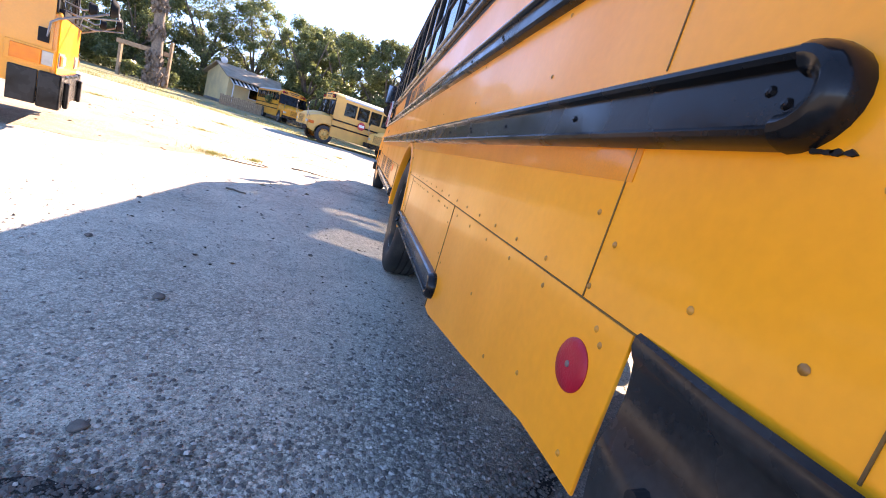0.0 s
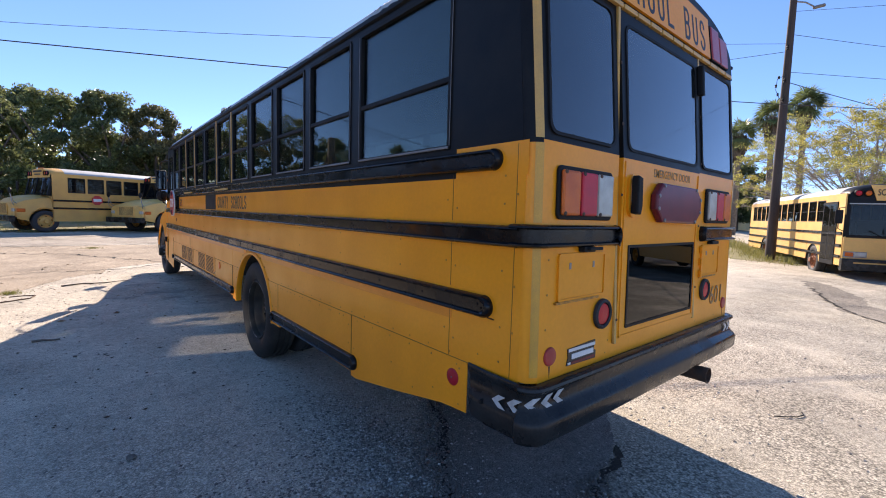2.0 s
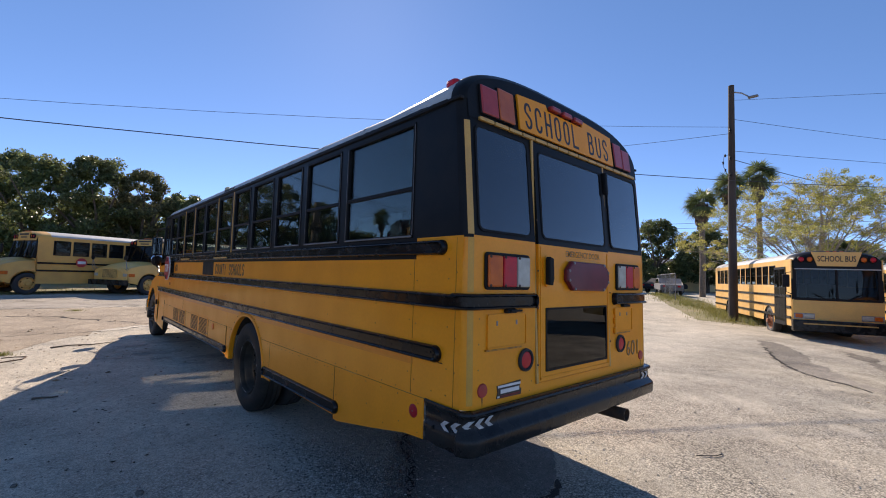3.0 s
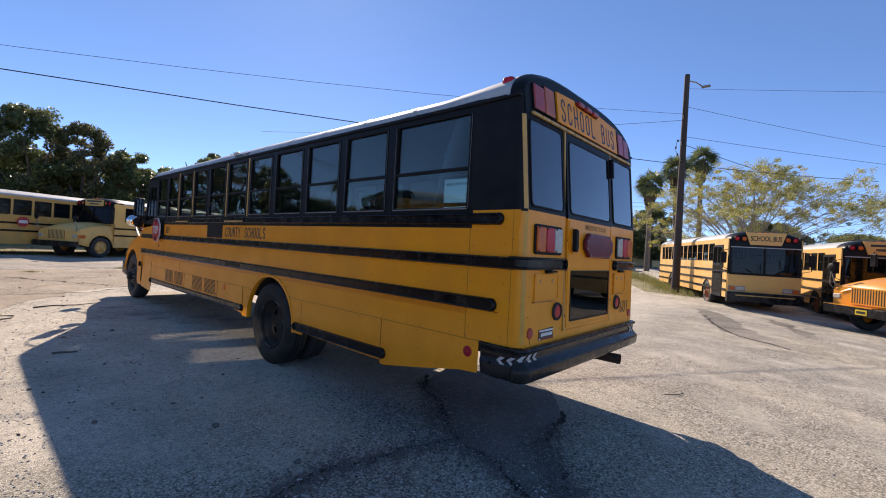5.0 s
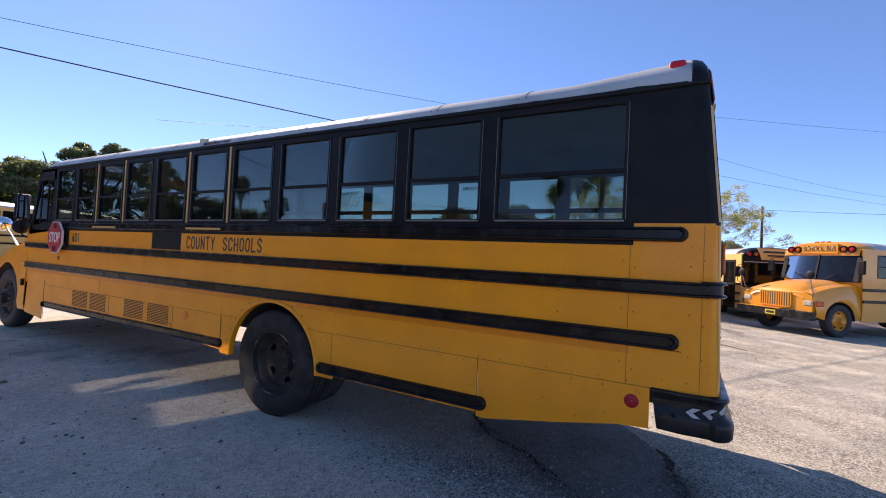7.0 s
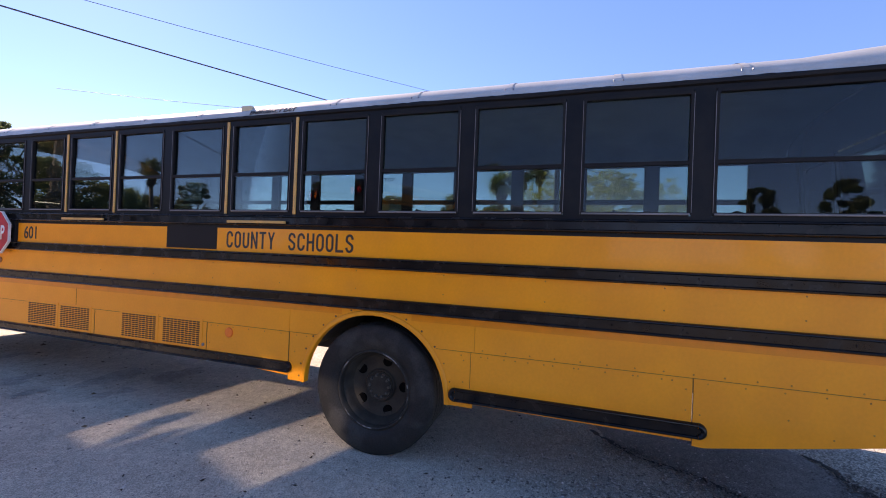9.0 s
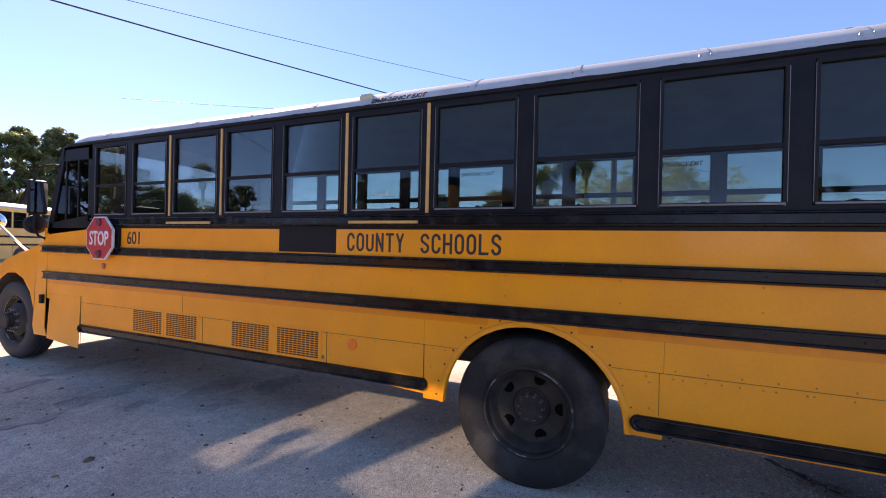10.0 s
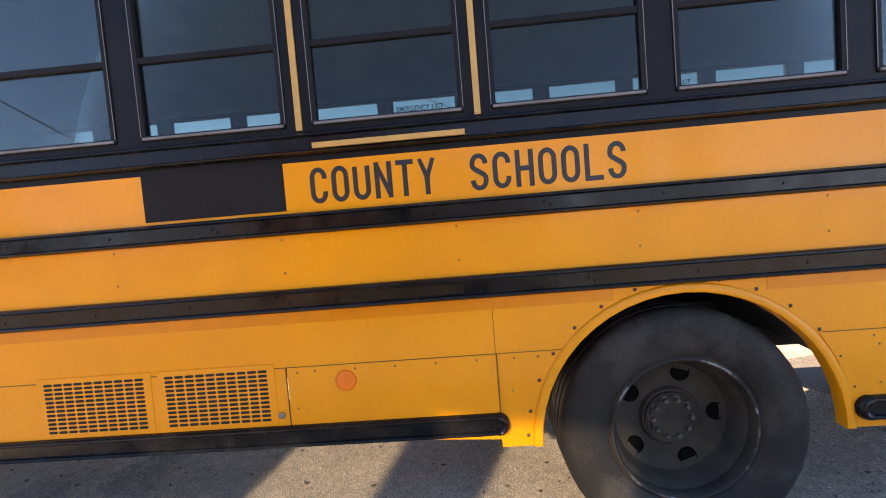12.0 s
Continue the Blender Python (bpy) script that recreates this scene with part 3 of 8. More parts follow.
def wheel(root, x, y, z, out, rim_mat, tyre_mat=None, dished=True, scale=1.0, nuts=10, holes=5, detail=True, nut_mat=None, nut_r=0.145, hub_r=0.098, hub_deep=0.105, hole_r=0.037, turn=0.3):
    """A truck wheel whose outer face stands at x and looks along out (-1 or 1): rim with its tyre, hub, nuts and hand holes."""
    def pr(p):
        return [(r * scale, x - out * h * scale) for r, h in p]
    ribs = [(0.515, 0.05), (0.515, 0.085), (0.503, 0.088), (0.503, 0.098), (0.516, 0.101), (0.516, 0.138), (0.504, 0.141), (0.504, 0.151),
            (0.516, 0.154), (0.516, 0.19), (0.503, 0.193), (0.503, 0.203), (0.515, 0.206), (0.512, 0.235), (0.475, 0.272), (0.38, 0.278), (0.30, 0.24)]
    bm = bmesh.new()
    if dished:
        p = [(0.318, 0.030), (0.300, 0.018), (0.290, 0.030), (0.288, 0.070), (0.272, 0.086), (0.262, 0.120), (0.245, 0.150), (0.20, 0.165), (0.135, 0.165), (0.125, 0.150), (0.0, 0.150)]
    else:
        p = [(0.318, 0.030), (0.300, 0.018), (0.290, 0.030), (0.280, 0.070), (0.255, 0.080), (0.215, 0.045), (0.165, 0.012), (0.125, 0.008), (0.0, 0.008)]
    lathe(bm, pr(p), (0, y, z), "x", 40 if detail else 24)
    w = part("wheel", bm, rim_mat, root, smooth=True)
    part("tyre", lathe(bmesh.new(), pr(TYRE_PROFILE + ribs), (0, y, z), "x", 48 if detail else 28), tyre_mat or RUBBER, w, smooth=True)
    if detail:
        part("rim_edge", lathe(bmesh.new(), pr([(0.296, 0.019), (0.300, 0.0165), (0.304, 0.017), (0.306, 0.020)]), (0, y, z), "x", 40), WORN_EDGE, w, smooth=True)
    d = 0.150 if dished else 0.008
    hub = [(0.0, d - hub_deep), (hub_r * 0.77, d - hub_deep), (hub_r * 0.94, d - hub_deep * 0.86), (hub_r, d - hub_deep * 0.19), (hub_r + 0.017, d - 0.01), (hub_r + 0.02, d + 0.01)]
    part("hub", lathe(bmesh.new(), pr(hub), (0, y, z), "x", 24), rim_mat, w, smooth=True)
    for i in range(nuts if detail else 0):
        a = 2 * math.pi * i / nuts
        c = (0, y + nut_r * scale * math.cos(a), z + nut_r * scale * math.sin(a))
        dd = 0.165 if dished else 0.010
        part("lug_nut", lathe(bmesh.new(), pr([(0.0, dd - 0.045), (0.010, dd - 0.045), (0.010, dd - 0.026), (0.019, dd - 0.024), (0.021, dd + 0.004)]), c, "x", 6), nut_mat or rim_mat, w)
    # hand holes are discs without openings, the shade inside put into their colour
    for i in range(holes):
        a = 2 * math.pi * (i + turn) / holes
        rr = 0.205 if dished else 0.225
        dd = 0.160 if dished else 0.052
        c = (0, y + rr * scale * math.cos(a), z + rr * scale * math.sin(a))
        part("hand_hole", lathe(bmesh.new(), pr([(0.0, dd - 0.001), (hole_r - 0.007, dd - 0.001), (hole_r - 0.003, dd - 0.006), (hole_r, dd + 0.01)]), c, "x", 16), HOLE_DARK, w)
    return w


RAIL_SHAPE = [(-0.050, 0.0), (-0.0495, 0.013), (-0.047, 0.024), (-0.042, 0.031), (-0.036, 0.032), (-0.031, 0.028), (-0.028, 0.015), (0.028, 0.015), (0.031, 0.028), (0.036, 0.032), (0.042, 0.031), (0.047, 0.024), (0.0495, 0.013), (0.050, 0.0)]
CAP_SHAPE = [(0.0, 0.0155), (0.017, 0.0155), (0.019, 0.025), (0.025, 0.033), (0.033, 0.037), (0.041, 0.035), (0.048, 0.026), (0.052, 0.012), (0.052, 0.0)]


def rub_rail(root, x, out, y0, y1, z, half=0.05, cap0=True, cap1=True, mat=None, bolts=0.0):
    """A pressed channel rail along y on the side at x, with rounded ends."""
    k = half / 0.05
    bm = bmesh.new()
    shape = [(z + h * k, d) for h, d in RAIL_SHAPE]
    a, b = (y0 + half if cap0 else y0), (y1 - half if cap1 else y1)
    n = max(1, int((b - a) / 0.5))
    sheet(bm, [[(x + out * d, a + (b - a) * i / n, h) for h, d in shape] for i in range(n + 1)])
    prof = [(r * k, d) for r, d in CAP_SHAPE]
    for end, on, s in ((a, cap0, -1), (b, cap1, 1)):
        if on:
            rings = []
            for i in range(13):
                t = radians(-90 + 180 * i / 12)
                rings.append([(x + out * d, end + s * r * 1.02 * math.cos(t), z + r * math.sin(t)) for r, d in prof])
            sheet(bm, rings)
    bmesh.ops.remove_doubles(bm, verts=bm.verts, dist=1e-4)
    rail = part("rub_rail", bm, mat or RAIL, root, smooth=True)
    if bolts:
        bm = bmesh.new()
        yy = a + 0.02
        i = 0
        while yy < b:
            for dz in ((-0.012, 0.012) if i % 3 == 0 else (0.0,)):
                lathe(bm, [(0.0, x + out * 0.0195), (0.004, x + out * 0.019), (0.0065, x + out * 0.0152)], (0, yy + dz, z + dz * 0.6), "x", 8)
            yy += bolts
            i += 1
        part("bolt_row", bm, mat or RAIL, rail, kind="stuff")
    return rail


def rivets(root, pts, axis, at, out, r=0.0056, h=0.003, mat=None, name="rivet_row"):
    """Domed rivets on a panel: a row, or a single one."""
    bm = bmesh.new()
    for p, q in pts:
        c = (0, p, q) if axis == "x" else (p, 0, q)
        lathe(bm, [(0.0, at + out * h), (r * 0.55, at + out * h * 0.85), (r, at + out * 0.0002)], c, axis, 8)
    return part(name, bm, mat or RIVET, root, smooth=True, kind="stuff" if len(pts) > 1 else "")


def seam(root, rows):
    """Dark joints between panels, as thin strips a millimetre proud."""
    for r in rows:
        part("panel_joint", boxes(r), SEAM, root)


def roof_z(x, w=2.4, base=2.78, top=3.08, e=2.55, f=1.95):
    u = min(1.0, abs(x - w / 2) / (w / 2))
    return base + (top - base) * (1 - u ** e) ** (1 / f)


def roof_line(w=2.4, base=2.78, top=3.08, n=14, inset=0.0, drop=0.0, e=2.55, f=1.95):
    """The roof's cross-section from side to side."""
    out = []
    for i in range(2 * n + 1):
        a = math.pi * (1 - i / (2 * n))
        x = w / 2 + (w / 2) * math.copysign(abs(math.cos(a)) ** 0.55, math.cos(a))
        x = min(max(x, 0.0), w)
        z = roof_z(x, w, base, top, e, f)
        out.append((w / 2 + (x - w / 2) * (1 - inset), z - drop * (z - base + 0.05)))
    return out


def dome_lamp(root, name, centre, axis, out, r, h, mat, ring=None, label=""):
    """A round lamp or reflector with a rim, whose face looks along axis."""
    k = "xyz".index(axis)
    c = list(centre)
    base = c[k]
    c[k] = 0
    lens = part(name, lathe(bmesh.new(), [(0.0, base + out * h), (r * 0.5, base + out * h * 0.95), (r * 0.9, base + out * h * 0.7), (r, base + out * h * 0.2), (r, base)], c, axis, 28), mat, root, label, True)
    if ring:
        part("bezel", lathe(bmesh.new(), [(r, base), (r * 1.0, base + out * h * 0.9), (r * 1.12, base + out * h * 1.3), (r * 1.3, base + out * h * 0.9), (r * 1.34, base)], c, axis, 28), ring, lens, smooth=True)
    return lens


# ---- the long school bus ----
W = 2.40
BUS = thing("school_bus", "long yellow school bus with black rub rails, numbered 601", "school bus")
POSTS = [1.51, 2.295, 3.055, 3.83, 4.575, 5.325, 6.07, 6.785, 7.53, 8.20]
OPENINGS = [(0.54, 1.45)] + [(a + 0.055, b - 0.055) for a, b in zip(POSTS, POSTS[1:])] + [(8.255, 8.83)]
SILL, HEAD, MID = 1.945, 2.745, 2.285


def lean(bm):
    """The rear wall leans forward towards its top."""
    for v in bm.verts:
        z = v.co.z
        v.co.y += 0.02 * (z - 0.93) if z < 1.95 else 0.0204 + 0.09 * (z - 1.95) + 0.05 * max(0.0, z - 2.70)
    return bm


def rear_part(name, bm, mat, parent=None, label="", smooth=False):
    return part(name, lean(bm), mat, parent or BUS, label, smooth)


def side_x(left, d):
    """x at depth d into the bus from its left or right skin."""
    return d if left else W - d


def sbox(bm, left, d0, d1, y0, y1, z0, z1, bevel=0.0):
    a, b = sorted((side_x(left, d0), side_x(left, d1)))
    return box(bm, a, b, y0, y1, z0, z1, bevel)


ARCH_Y, ARCH_Z, ARCH_RY, ARCH_RZ = 3.782, 0.515, 0.621, 0.612
for left in (True, False):
    out = -1 if left else 1
    X = side_x(left, 0)
    # skin between the rails
    bm = bmesh.new()
    sbox(bm, left, 0.0, 0.025, 0.06, 9.87, 1.20, 1.80)
    sbox(bm, left, 0.0, 0.025, 0.06, 2.942, 0.925, 1.20)
    sbox(bm, left, 0.0, 0.025, 4.578, 9.80, 0.925, 1.20)
    part("side_wall", bm, YELLOW, BUS, "yellow painted side skin")
    # skirt panels
    p = lambda pts: part("skirt_panel", prism(bmesh.new(), pts, "x", side_x(left, -0.003), side_x(left, 0.004), 0.002), YELLOW, BUS)
    p([(0.365, 0.922), (1.518, 0.922), (1.518, 0.50), (1.45, 0.497), (0.95, 0.585), (0.55, 0.662), (0.365, 0.675)])
    p([(1.524, 0.922), (3.255, 0.922), (3.180, 0.80), (3.122, 0.545), (1.524, 0.53)])
    p([(4.576, 0.922), (5.486, 0.922), (5.486, 0.60), (4.576, 0.55)])
    p([(5.492, 0.922), (7.00, 0.922), (7.00, 0.60), (5.492, 0.60)])
    p([(7.006, 0.922), (9.06, 0.922), (9.06, 0.60), (7.006, 0.60)])
    p([(9.07, 0.985), (9.72, 0.99), (9.79, 0.43), (9.11, 0.375)])
    # wheel-arch panel and its flared lip
    angs = [radians(180 - 7.5 * i) for i in range(25)]
    low = [(ARCH_Y + (ARCH_RY + 0.012) * math.cos(a), ARCH_Z + (ARCH_RZ + 0.012) * math.sin(a)) for a in angs]
    top = []
    for i, a in enumerate(angs):
        c, s = math.cos(a), math.sin(a)
        k = min((0.794 if c > 0 else 0.838) / max(abs(c), 1e-6), 0.683 / max(s, 1e-6))
        top.append((ARCH_Y + k * c, ARCH_Z + k * s))
    bm = sheet(bmesh.new(), [[(side_x(left, 0.0128), *q) for q in row] for row in (low, top)])
    part("arch_panel", thicken(bm, 0.012), YELLOW, BUS)
    rows = []
    for k, d in ((0.042, 0.002), (0.039, -0.006), (0.033, -0.011), (0.010, -0.012), (0.003, -0.010), (0.0, -0.004), (0.0, 0.02), (0.002, 0.05)):
        rows.append([(side_x(left, d), ARCH_Y + (ARCH_RY + k) * math.cos(a), ARCH_Z + (ARCH_RZ + k) * math.sin(a)) for a in angs])
    part("wheel_arch_lip", sheet(bmesh.new(), rows), YELLOW, BUS, smooth=True)
    rows = [[(side_x(left, d), ARCH_Y + ARCH_RY * k * math.cos(a), ARCH_Z + ARCH_RZ * k * math.sin(a)) for a in angs[4:21]] for d, k in ((0.04, 1.012), (0.30, 1.06), (1.2, 1.06))]
    part("wheel_housing", sheet(bmesh.new(), rows), CHASSIS, BUS)
    # window band: posts, sill and head
    part("sill_panel", sbox(bmesh.new(), left, 0.0, 0.035, 0.085, 8.90, 1.80, SILL), BLACK, BUS, "black painted window band")
    part("head_panel", sbox(bmesh.new(), left, 0.0, 0.035, 0.155, 9.50, HEAD, 2.80), BLACK, BUS)
    edges = [0.06] + [v for o in OPENINGS for v in o] + [8.90]
    for a, b in zip(edges[::2], edges[1::2]):
        if a < 0.1:
            xa, xb = sorted((side_x(left, 0.0), side_x(left, 0.035)))
            part("window_post", prism(bmesh.new(), [(0.082, SILL), (b, SILL), (b, HEAD), (0.152, HEAD)], "x", xa, xb), BLACK, BUS)
        else:
            part("window_post", sbox(bmesh.new(), left, 0.0, 0.035, a, b, SILL, HEAD), BLACK, BUS)
    # a pressed strip under the windows
    rub_rail(BUS, X, out, 0.19, 8.88, 1.872, 0.046, True, False, RAIL)
    for y0, y1 in OPENINGS:
        bm = frame_ring(bmesh.new(), y0, y1, SILL, HEAD, 0.022, "x", side_x(left, -0.006), side_x(left, 0.03), 0.02)
        win = part("window", bm, BLACK_MATT, BUS)
        part("sash_bar", sbox(bmesh.new(), left, -0.004, 0.022, y0 + 0.02, y1 - 0.02, (MID if left else 2.32) - (0.014 if left else 0.03), (MID if left else 2.32) + (0.014 if left else 0.03), 0.004), BLACK_MATT, win)
        for yy in (y0 + 0.001, y1 - 0.004):
            part("frame_edge", sbox(bmesh.new(), left, -0.0075, -0.005, yy, yy + 0.003, SILL + 0.02, HEAD - 0.02), DUST, win)
        part("sill_strip", sbox(bmesh.new(), left, -0.014, 0.0, y0 + 0.01, y1 - 0.01, SILL + 0.004, SILL + 0.016, 0.003), DUST, win)
        part("upper_pane", sbox(bmesh.new(), left, 0.016, 0.020, y0 + 0.02, y1 - 0.02, MID, HEAD - 0.02), GLASS, win)
        part("lower_pane", sbox(bmesh.new(), left, 0.008, 0.012, y0 + 0.02, y1 - 0.02, SILL + 0.02, MID), GLASS, win)
    # rub rails
    rub_rail(BUS, X, out, 0.218, 9.86, 1.216, 0.050, True, False, bolts=0.43 if left else 0)
    rub_rail(BUS, X, out, 0.07, 9.90, 1.542, 0.046, False, False, bolts=0.47 if left else 0)
    rub_rail(BUS, X, out, 1.44, 3.125, 0.60, 0.05)
    rub_rail(BUS, X, out, 4.54, 9.08, 0.622, 0.047, True, True)
    # torn seal along the gutter
    rnd = random.Random(12 if left else 13)
    bm = bmesh.new()
    rows, yy, k = [], 0.22, 0
    while yy < 9.3:
        low = 2.772 + 0.006 * noise.noise((yy * 2.1, 0, 5))
        high = 2.806 + 0.016 * max(0.0, noise.noise((yy * 3.0, 4, 1)) + 0.5 * noise.noise((yy * 17, 2, 1)) + 0.1 * (rnd.random() - 0.5))
        rows.append([(side_x(left, -0.0015), yy, low), (side_x(left, -0.0175), yy, low + 0.008), (side_x(left, -0.0185), yy, 2.796), (side_x(left, -0.0165 if high < 2.81 else -0.006), yy, high), (side_x(left, 0.003), yy, high)])
        yy += 0.035
    part("torn_seal", sheet(bm, rows), BLACK_MATT, BUS, "torn dark seal under the roof's edge")
    part("gutter", sbox(bmesh.new(), left, -0.016, 0.02, 0.10, 9.40, 2.782, 2.802, 0.004), BLACK_MATT, BUS)

# left-hand details
bm = boxes((-0.0015, 0.0, 0.49, 3.45, 1.115, 1.168), (-0.0015, 0.0, 4.07, 9.80, 1.115, 1.168))
part("reflective_strip", bm, TAPE, BUS, "ochre reflective strip under a rail")
seam(BUS, [(-0.002, 0.0, 0.36, 3.24, 0.9222, 0.9246), (-0.002, 0.0, 4.285, 9.09, 0.9222, 0.9246)])
seam(BUS, [(-0.0018, 0.0, 0.505, 0.5073, 0.926, 1.20), (-0.0018, 0.0, 0.505, 0.5073, 1.28, 1.50), (-0.0018, 0.0, 0.505, 0.5073, 1.60, 1.82)])
seam(BUS, [(-0.0018, 0.0, 0.104, 0.1062, 0.93, 1.51), (-0.0018, 0.0, 0.104, 0.1062, 1.60, 1.93)])
seam(BUS, [(-0.0048, 0.0, 1.5195, 1.5225, 0.50, 0.922), (-0.0048, 0.0, 2.965, 2.968, 0.66, 0.922), (-0.0048, 0.0, 4.572, 4.576, 0.66, 0.925)])
seam(BUS, [(-0.0048, 0.0, 5.4875, 5.4905, 0.66, 0.922), (-0.0048, 0.0, 7.0015, 7.0045, 0.66, 0.922), (-0.0048, 0.0, 9.063, 9.067, 0.40, 1.0)])
seam(BUS, [(-0.0018, 0.0, 7.3, 7.303, 0.926, 1.13)])
part("corner_skin", boxes((-0.001, 0.0, 0.05, 0.49, 1.80, 1.94)), YELLOW, BUS)
rv = lambda pts, at=-0.0005: rivets(BUS, pts, "x", at, -1)
rv([(0.50 + 0.17 * i, 0.945) for i in range(15)])
rv([(0.44 + 0.2 * i, 0.897) for i in range(14)], -0.003)
rv([(4.66 + 0.175 * i, 0.902) for i in range(5)] + [(5.44, 0.90), (5.45, 0.74)], -0.003)
rv([(4.515, 0.76), (4.40, 0.90), (4.50, 0.90)])
rv([(0.475, 1.02), (0.545, 1.06), (0.545, 1.40), (0.475, 1.38), (0.545, 1.70), (0.475, 1.66), (0.30, 0.985), (0.17, 0.985), (0.17, 1.14), (0.098, 1.33), (0.098, 1.13), (0.17, 1.39), (0.098, 1.72), (0.17, 1.68), (0.17, 1.80)])
rv([(0.62, 0.72), (0.80, 0.66), (0.42, 0.70), (0.42, 0.88), (1.02, 0.74), (1.48, 0.70), (1.56, 0.85), (1.56, 0.72)], -0.003)
rv([(1.70 + 0.17 * i, 0.897) for i in range(8)] + [(3.02, 0.70), (3.02, 0.86)], -0.003)
for v in (4, 13, 25, 36, 48, 60, 73, 102, 115, 128, 141, 153, 165, 175):
    rivets(BUS, [(ARCH_Y + 0.683 * math.cos(radians(v)), ARCH_Z + 0.668 * math.sin(radians(v)))], "x", -0.0005, -1, 0.0085, 0.004, RIVET_RUSTY, "rivet")
rv([(7.08 + 0.22 * i, 0.90) for i in range(9)], -0.003)
rv([(y, z) for y in (0.95, 1.7, 2.45, 3.2, 3.95, 4.7, 5.45, 6.2, 6.95, 7.7, 8.45, 9.2) for z in (1.335, 1.478)])

part("rail_decal", boxes((-0.0165, -0.0152, 4.69, 5.22, 1.195, 1.237)), RAIL_DECAL, BUS, "browned reflective strip in a rail")

# cooling grilles: two panels, each with two fields of slots drawn as shade-dark plates
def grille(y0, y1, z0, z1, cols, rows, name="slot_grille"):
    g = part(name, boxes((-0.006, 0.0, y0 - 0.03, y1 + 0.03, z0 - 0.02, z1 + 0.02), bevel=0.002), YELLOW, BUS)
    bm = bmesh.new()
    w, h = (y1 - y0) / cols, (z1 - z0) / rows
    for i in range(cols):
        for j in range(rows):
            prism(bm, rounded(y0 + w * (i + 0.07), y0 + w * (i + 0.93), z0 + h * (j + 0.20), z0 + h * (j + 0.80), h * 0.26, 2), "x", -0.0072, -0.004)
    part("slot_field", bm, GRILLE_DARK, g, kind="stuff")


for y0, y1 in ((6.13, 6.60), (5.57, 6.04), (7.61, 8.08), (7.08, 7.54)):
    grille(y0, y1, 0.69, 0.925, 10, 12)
lock = dome_lamp(BUS, "lock", (-0.006, 5.525, 0.715), "x", -1, 0.016, 0.006, STEEL)
dome_lamp(BUS, "orange_reflector", (-0.003, 5.228, 0.853), "x", -1, 0.046, 0.012, REFLECTOR_ORANGE)
dome_lamp(BUS, "red_reflector", (-0.003, 0.466, 0.824), "x", -1, 0.043, 0.008, REFLECTOR_RED)
part("reflector_screw", lathe(bmesh.new(), [(0, -0.0135), (0.005, -0.0125), (0.006, -0.010)], (0, 0.466, 0.824), "x", 8), STEEL, BUS)
dome_lamp(BUS, "marker_lamp", (0.0, 8.635, 1.37), "x", -1, 0.034, 0.016, material("faded_amber_marker", (0.34, 0.13, 0.03), (0.24, 0.09, 0.03), 20, 0.4, coat=0.1), None, "small faded amber marker lamp")

# markings
part("painted_out_patch", boxes((-0.0016, 0.0, 5.415, 6.04, 1.60, 1.80)), BLACK_MATT, BUS, "black patch painted over old lettering")
part("painted_out_patch", boxes((-0.0016, 0.0, 8.33, 8.86, 1.60, 1.80)), BLACK_MATT, BUS)
sign_letters("lettering", "COUNTY", BUS, LETTER, (-0.0005, 5.303, 1.620), (0, -1, 0), (0, 0, 1), 0.535, 0.152, 0.0205)
sign_letters("lettering", "SCHOOLS", BUS, LETTER, (-0.0005, 4.625, 1.618), (0, -1, 0), (0, 0, 1), 0.640, 0.152, 0.0205)
lettering("fleet_number", "601", BUS, LETTER, (-0.0005, 8.222, 1.625), (0, -1, 0), (0, 0, 1), 0.215, 0.142, bold=0.01)
for y, w in ((4.575, 0.026), (5.325, 0.026), (6.785, 0.024), (7.53, 0.024)):
    part("exit_strip", boxes((-0.008, 0.0, y - w / 2, y + w / 2, 1.93, 2.765)), TAPE_YELLOW, BUS, "yellow reflective strip by an exit window")
for y0, y1 in ((4.635, 5.265), (6.885, 7.52)):
    part("exit_strip", boxes((-0.045, -0.03, y0, y1, 1.846, 1.868)), TAPE_YELLOW, BUS)

# swing-out stop sign
oct_pts = [(8.575 + 0.245 * math.cos(radians(22.5 + 45 * i)), 1.685 + 0.245 * math.sin(radians(22.5 + 45 * i))) for i in range(8)]
ring_pts = [(8.575 + 0.258 * math.cos(radians(22.5 + 45 * i)), 1.685 + 0.258 * math.sin(radians(22.5 + 45 * i))) for i in range(8)]
stop = part("stop_sign", prism(bmesh.new(), ring_pts, "x", -0.085, -0.062), WHITE_PAINT, BUS, "red octagonal stop sign with white border")
part("sign_face", prism(bmesh.new(), oct_pts, "x", -0.089, -0.085), SIGN_RED, stop)
lettering("lettering", "STOP", stop, WHITE_PAINT, (-0.0892, 8.75, 1.603), (0, -1, 0), (0, 0, 1), 0.35, 0.165, bold=0.02)
for z in (1.86, 1.51):
    dome_lamp(stop, "sign_lamp", (-0.089, 8.575, z), "x", -1, 0.045, 0.02, LENS_DARKRED)
part("sign_arm", boxes((-0.062, 0.0, 8.36, 8.80, 1.58, 1.62), (-0.062, 0.0, 8.36, 8.80, 1.74, 1.78), (-0.03, 0.0, 8.34, 8.38, 1.54, 1.82)), BLACK_MATT, stop)

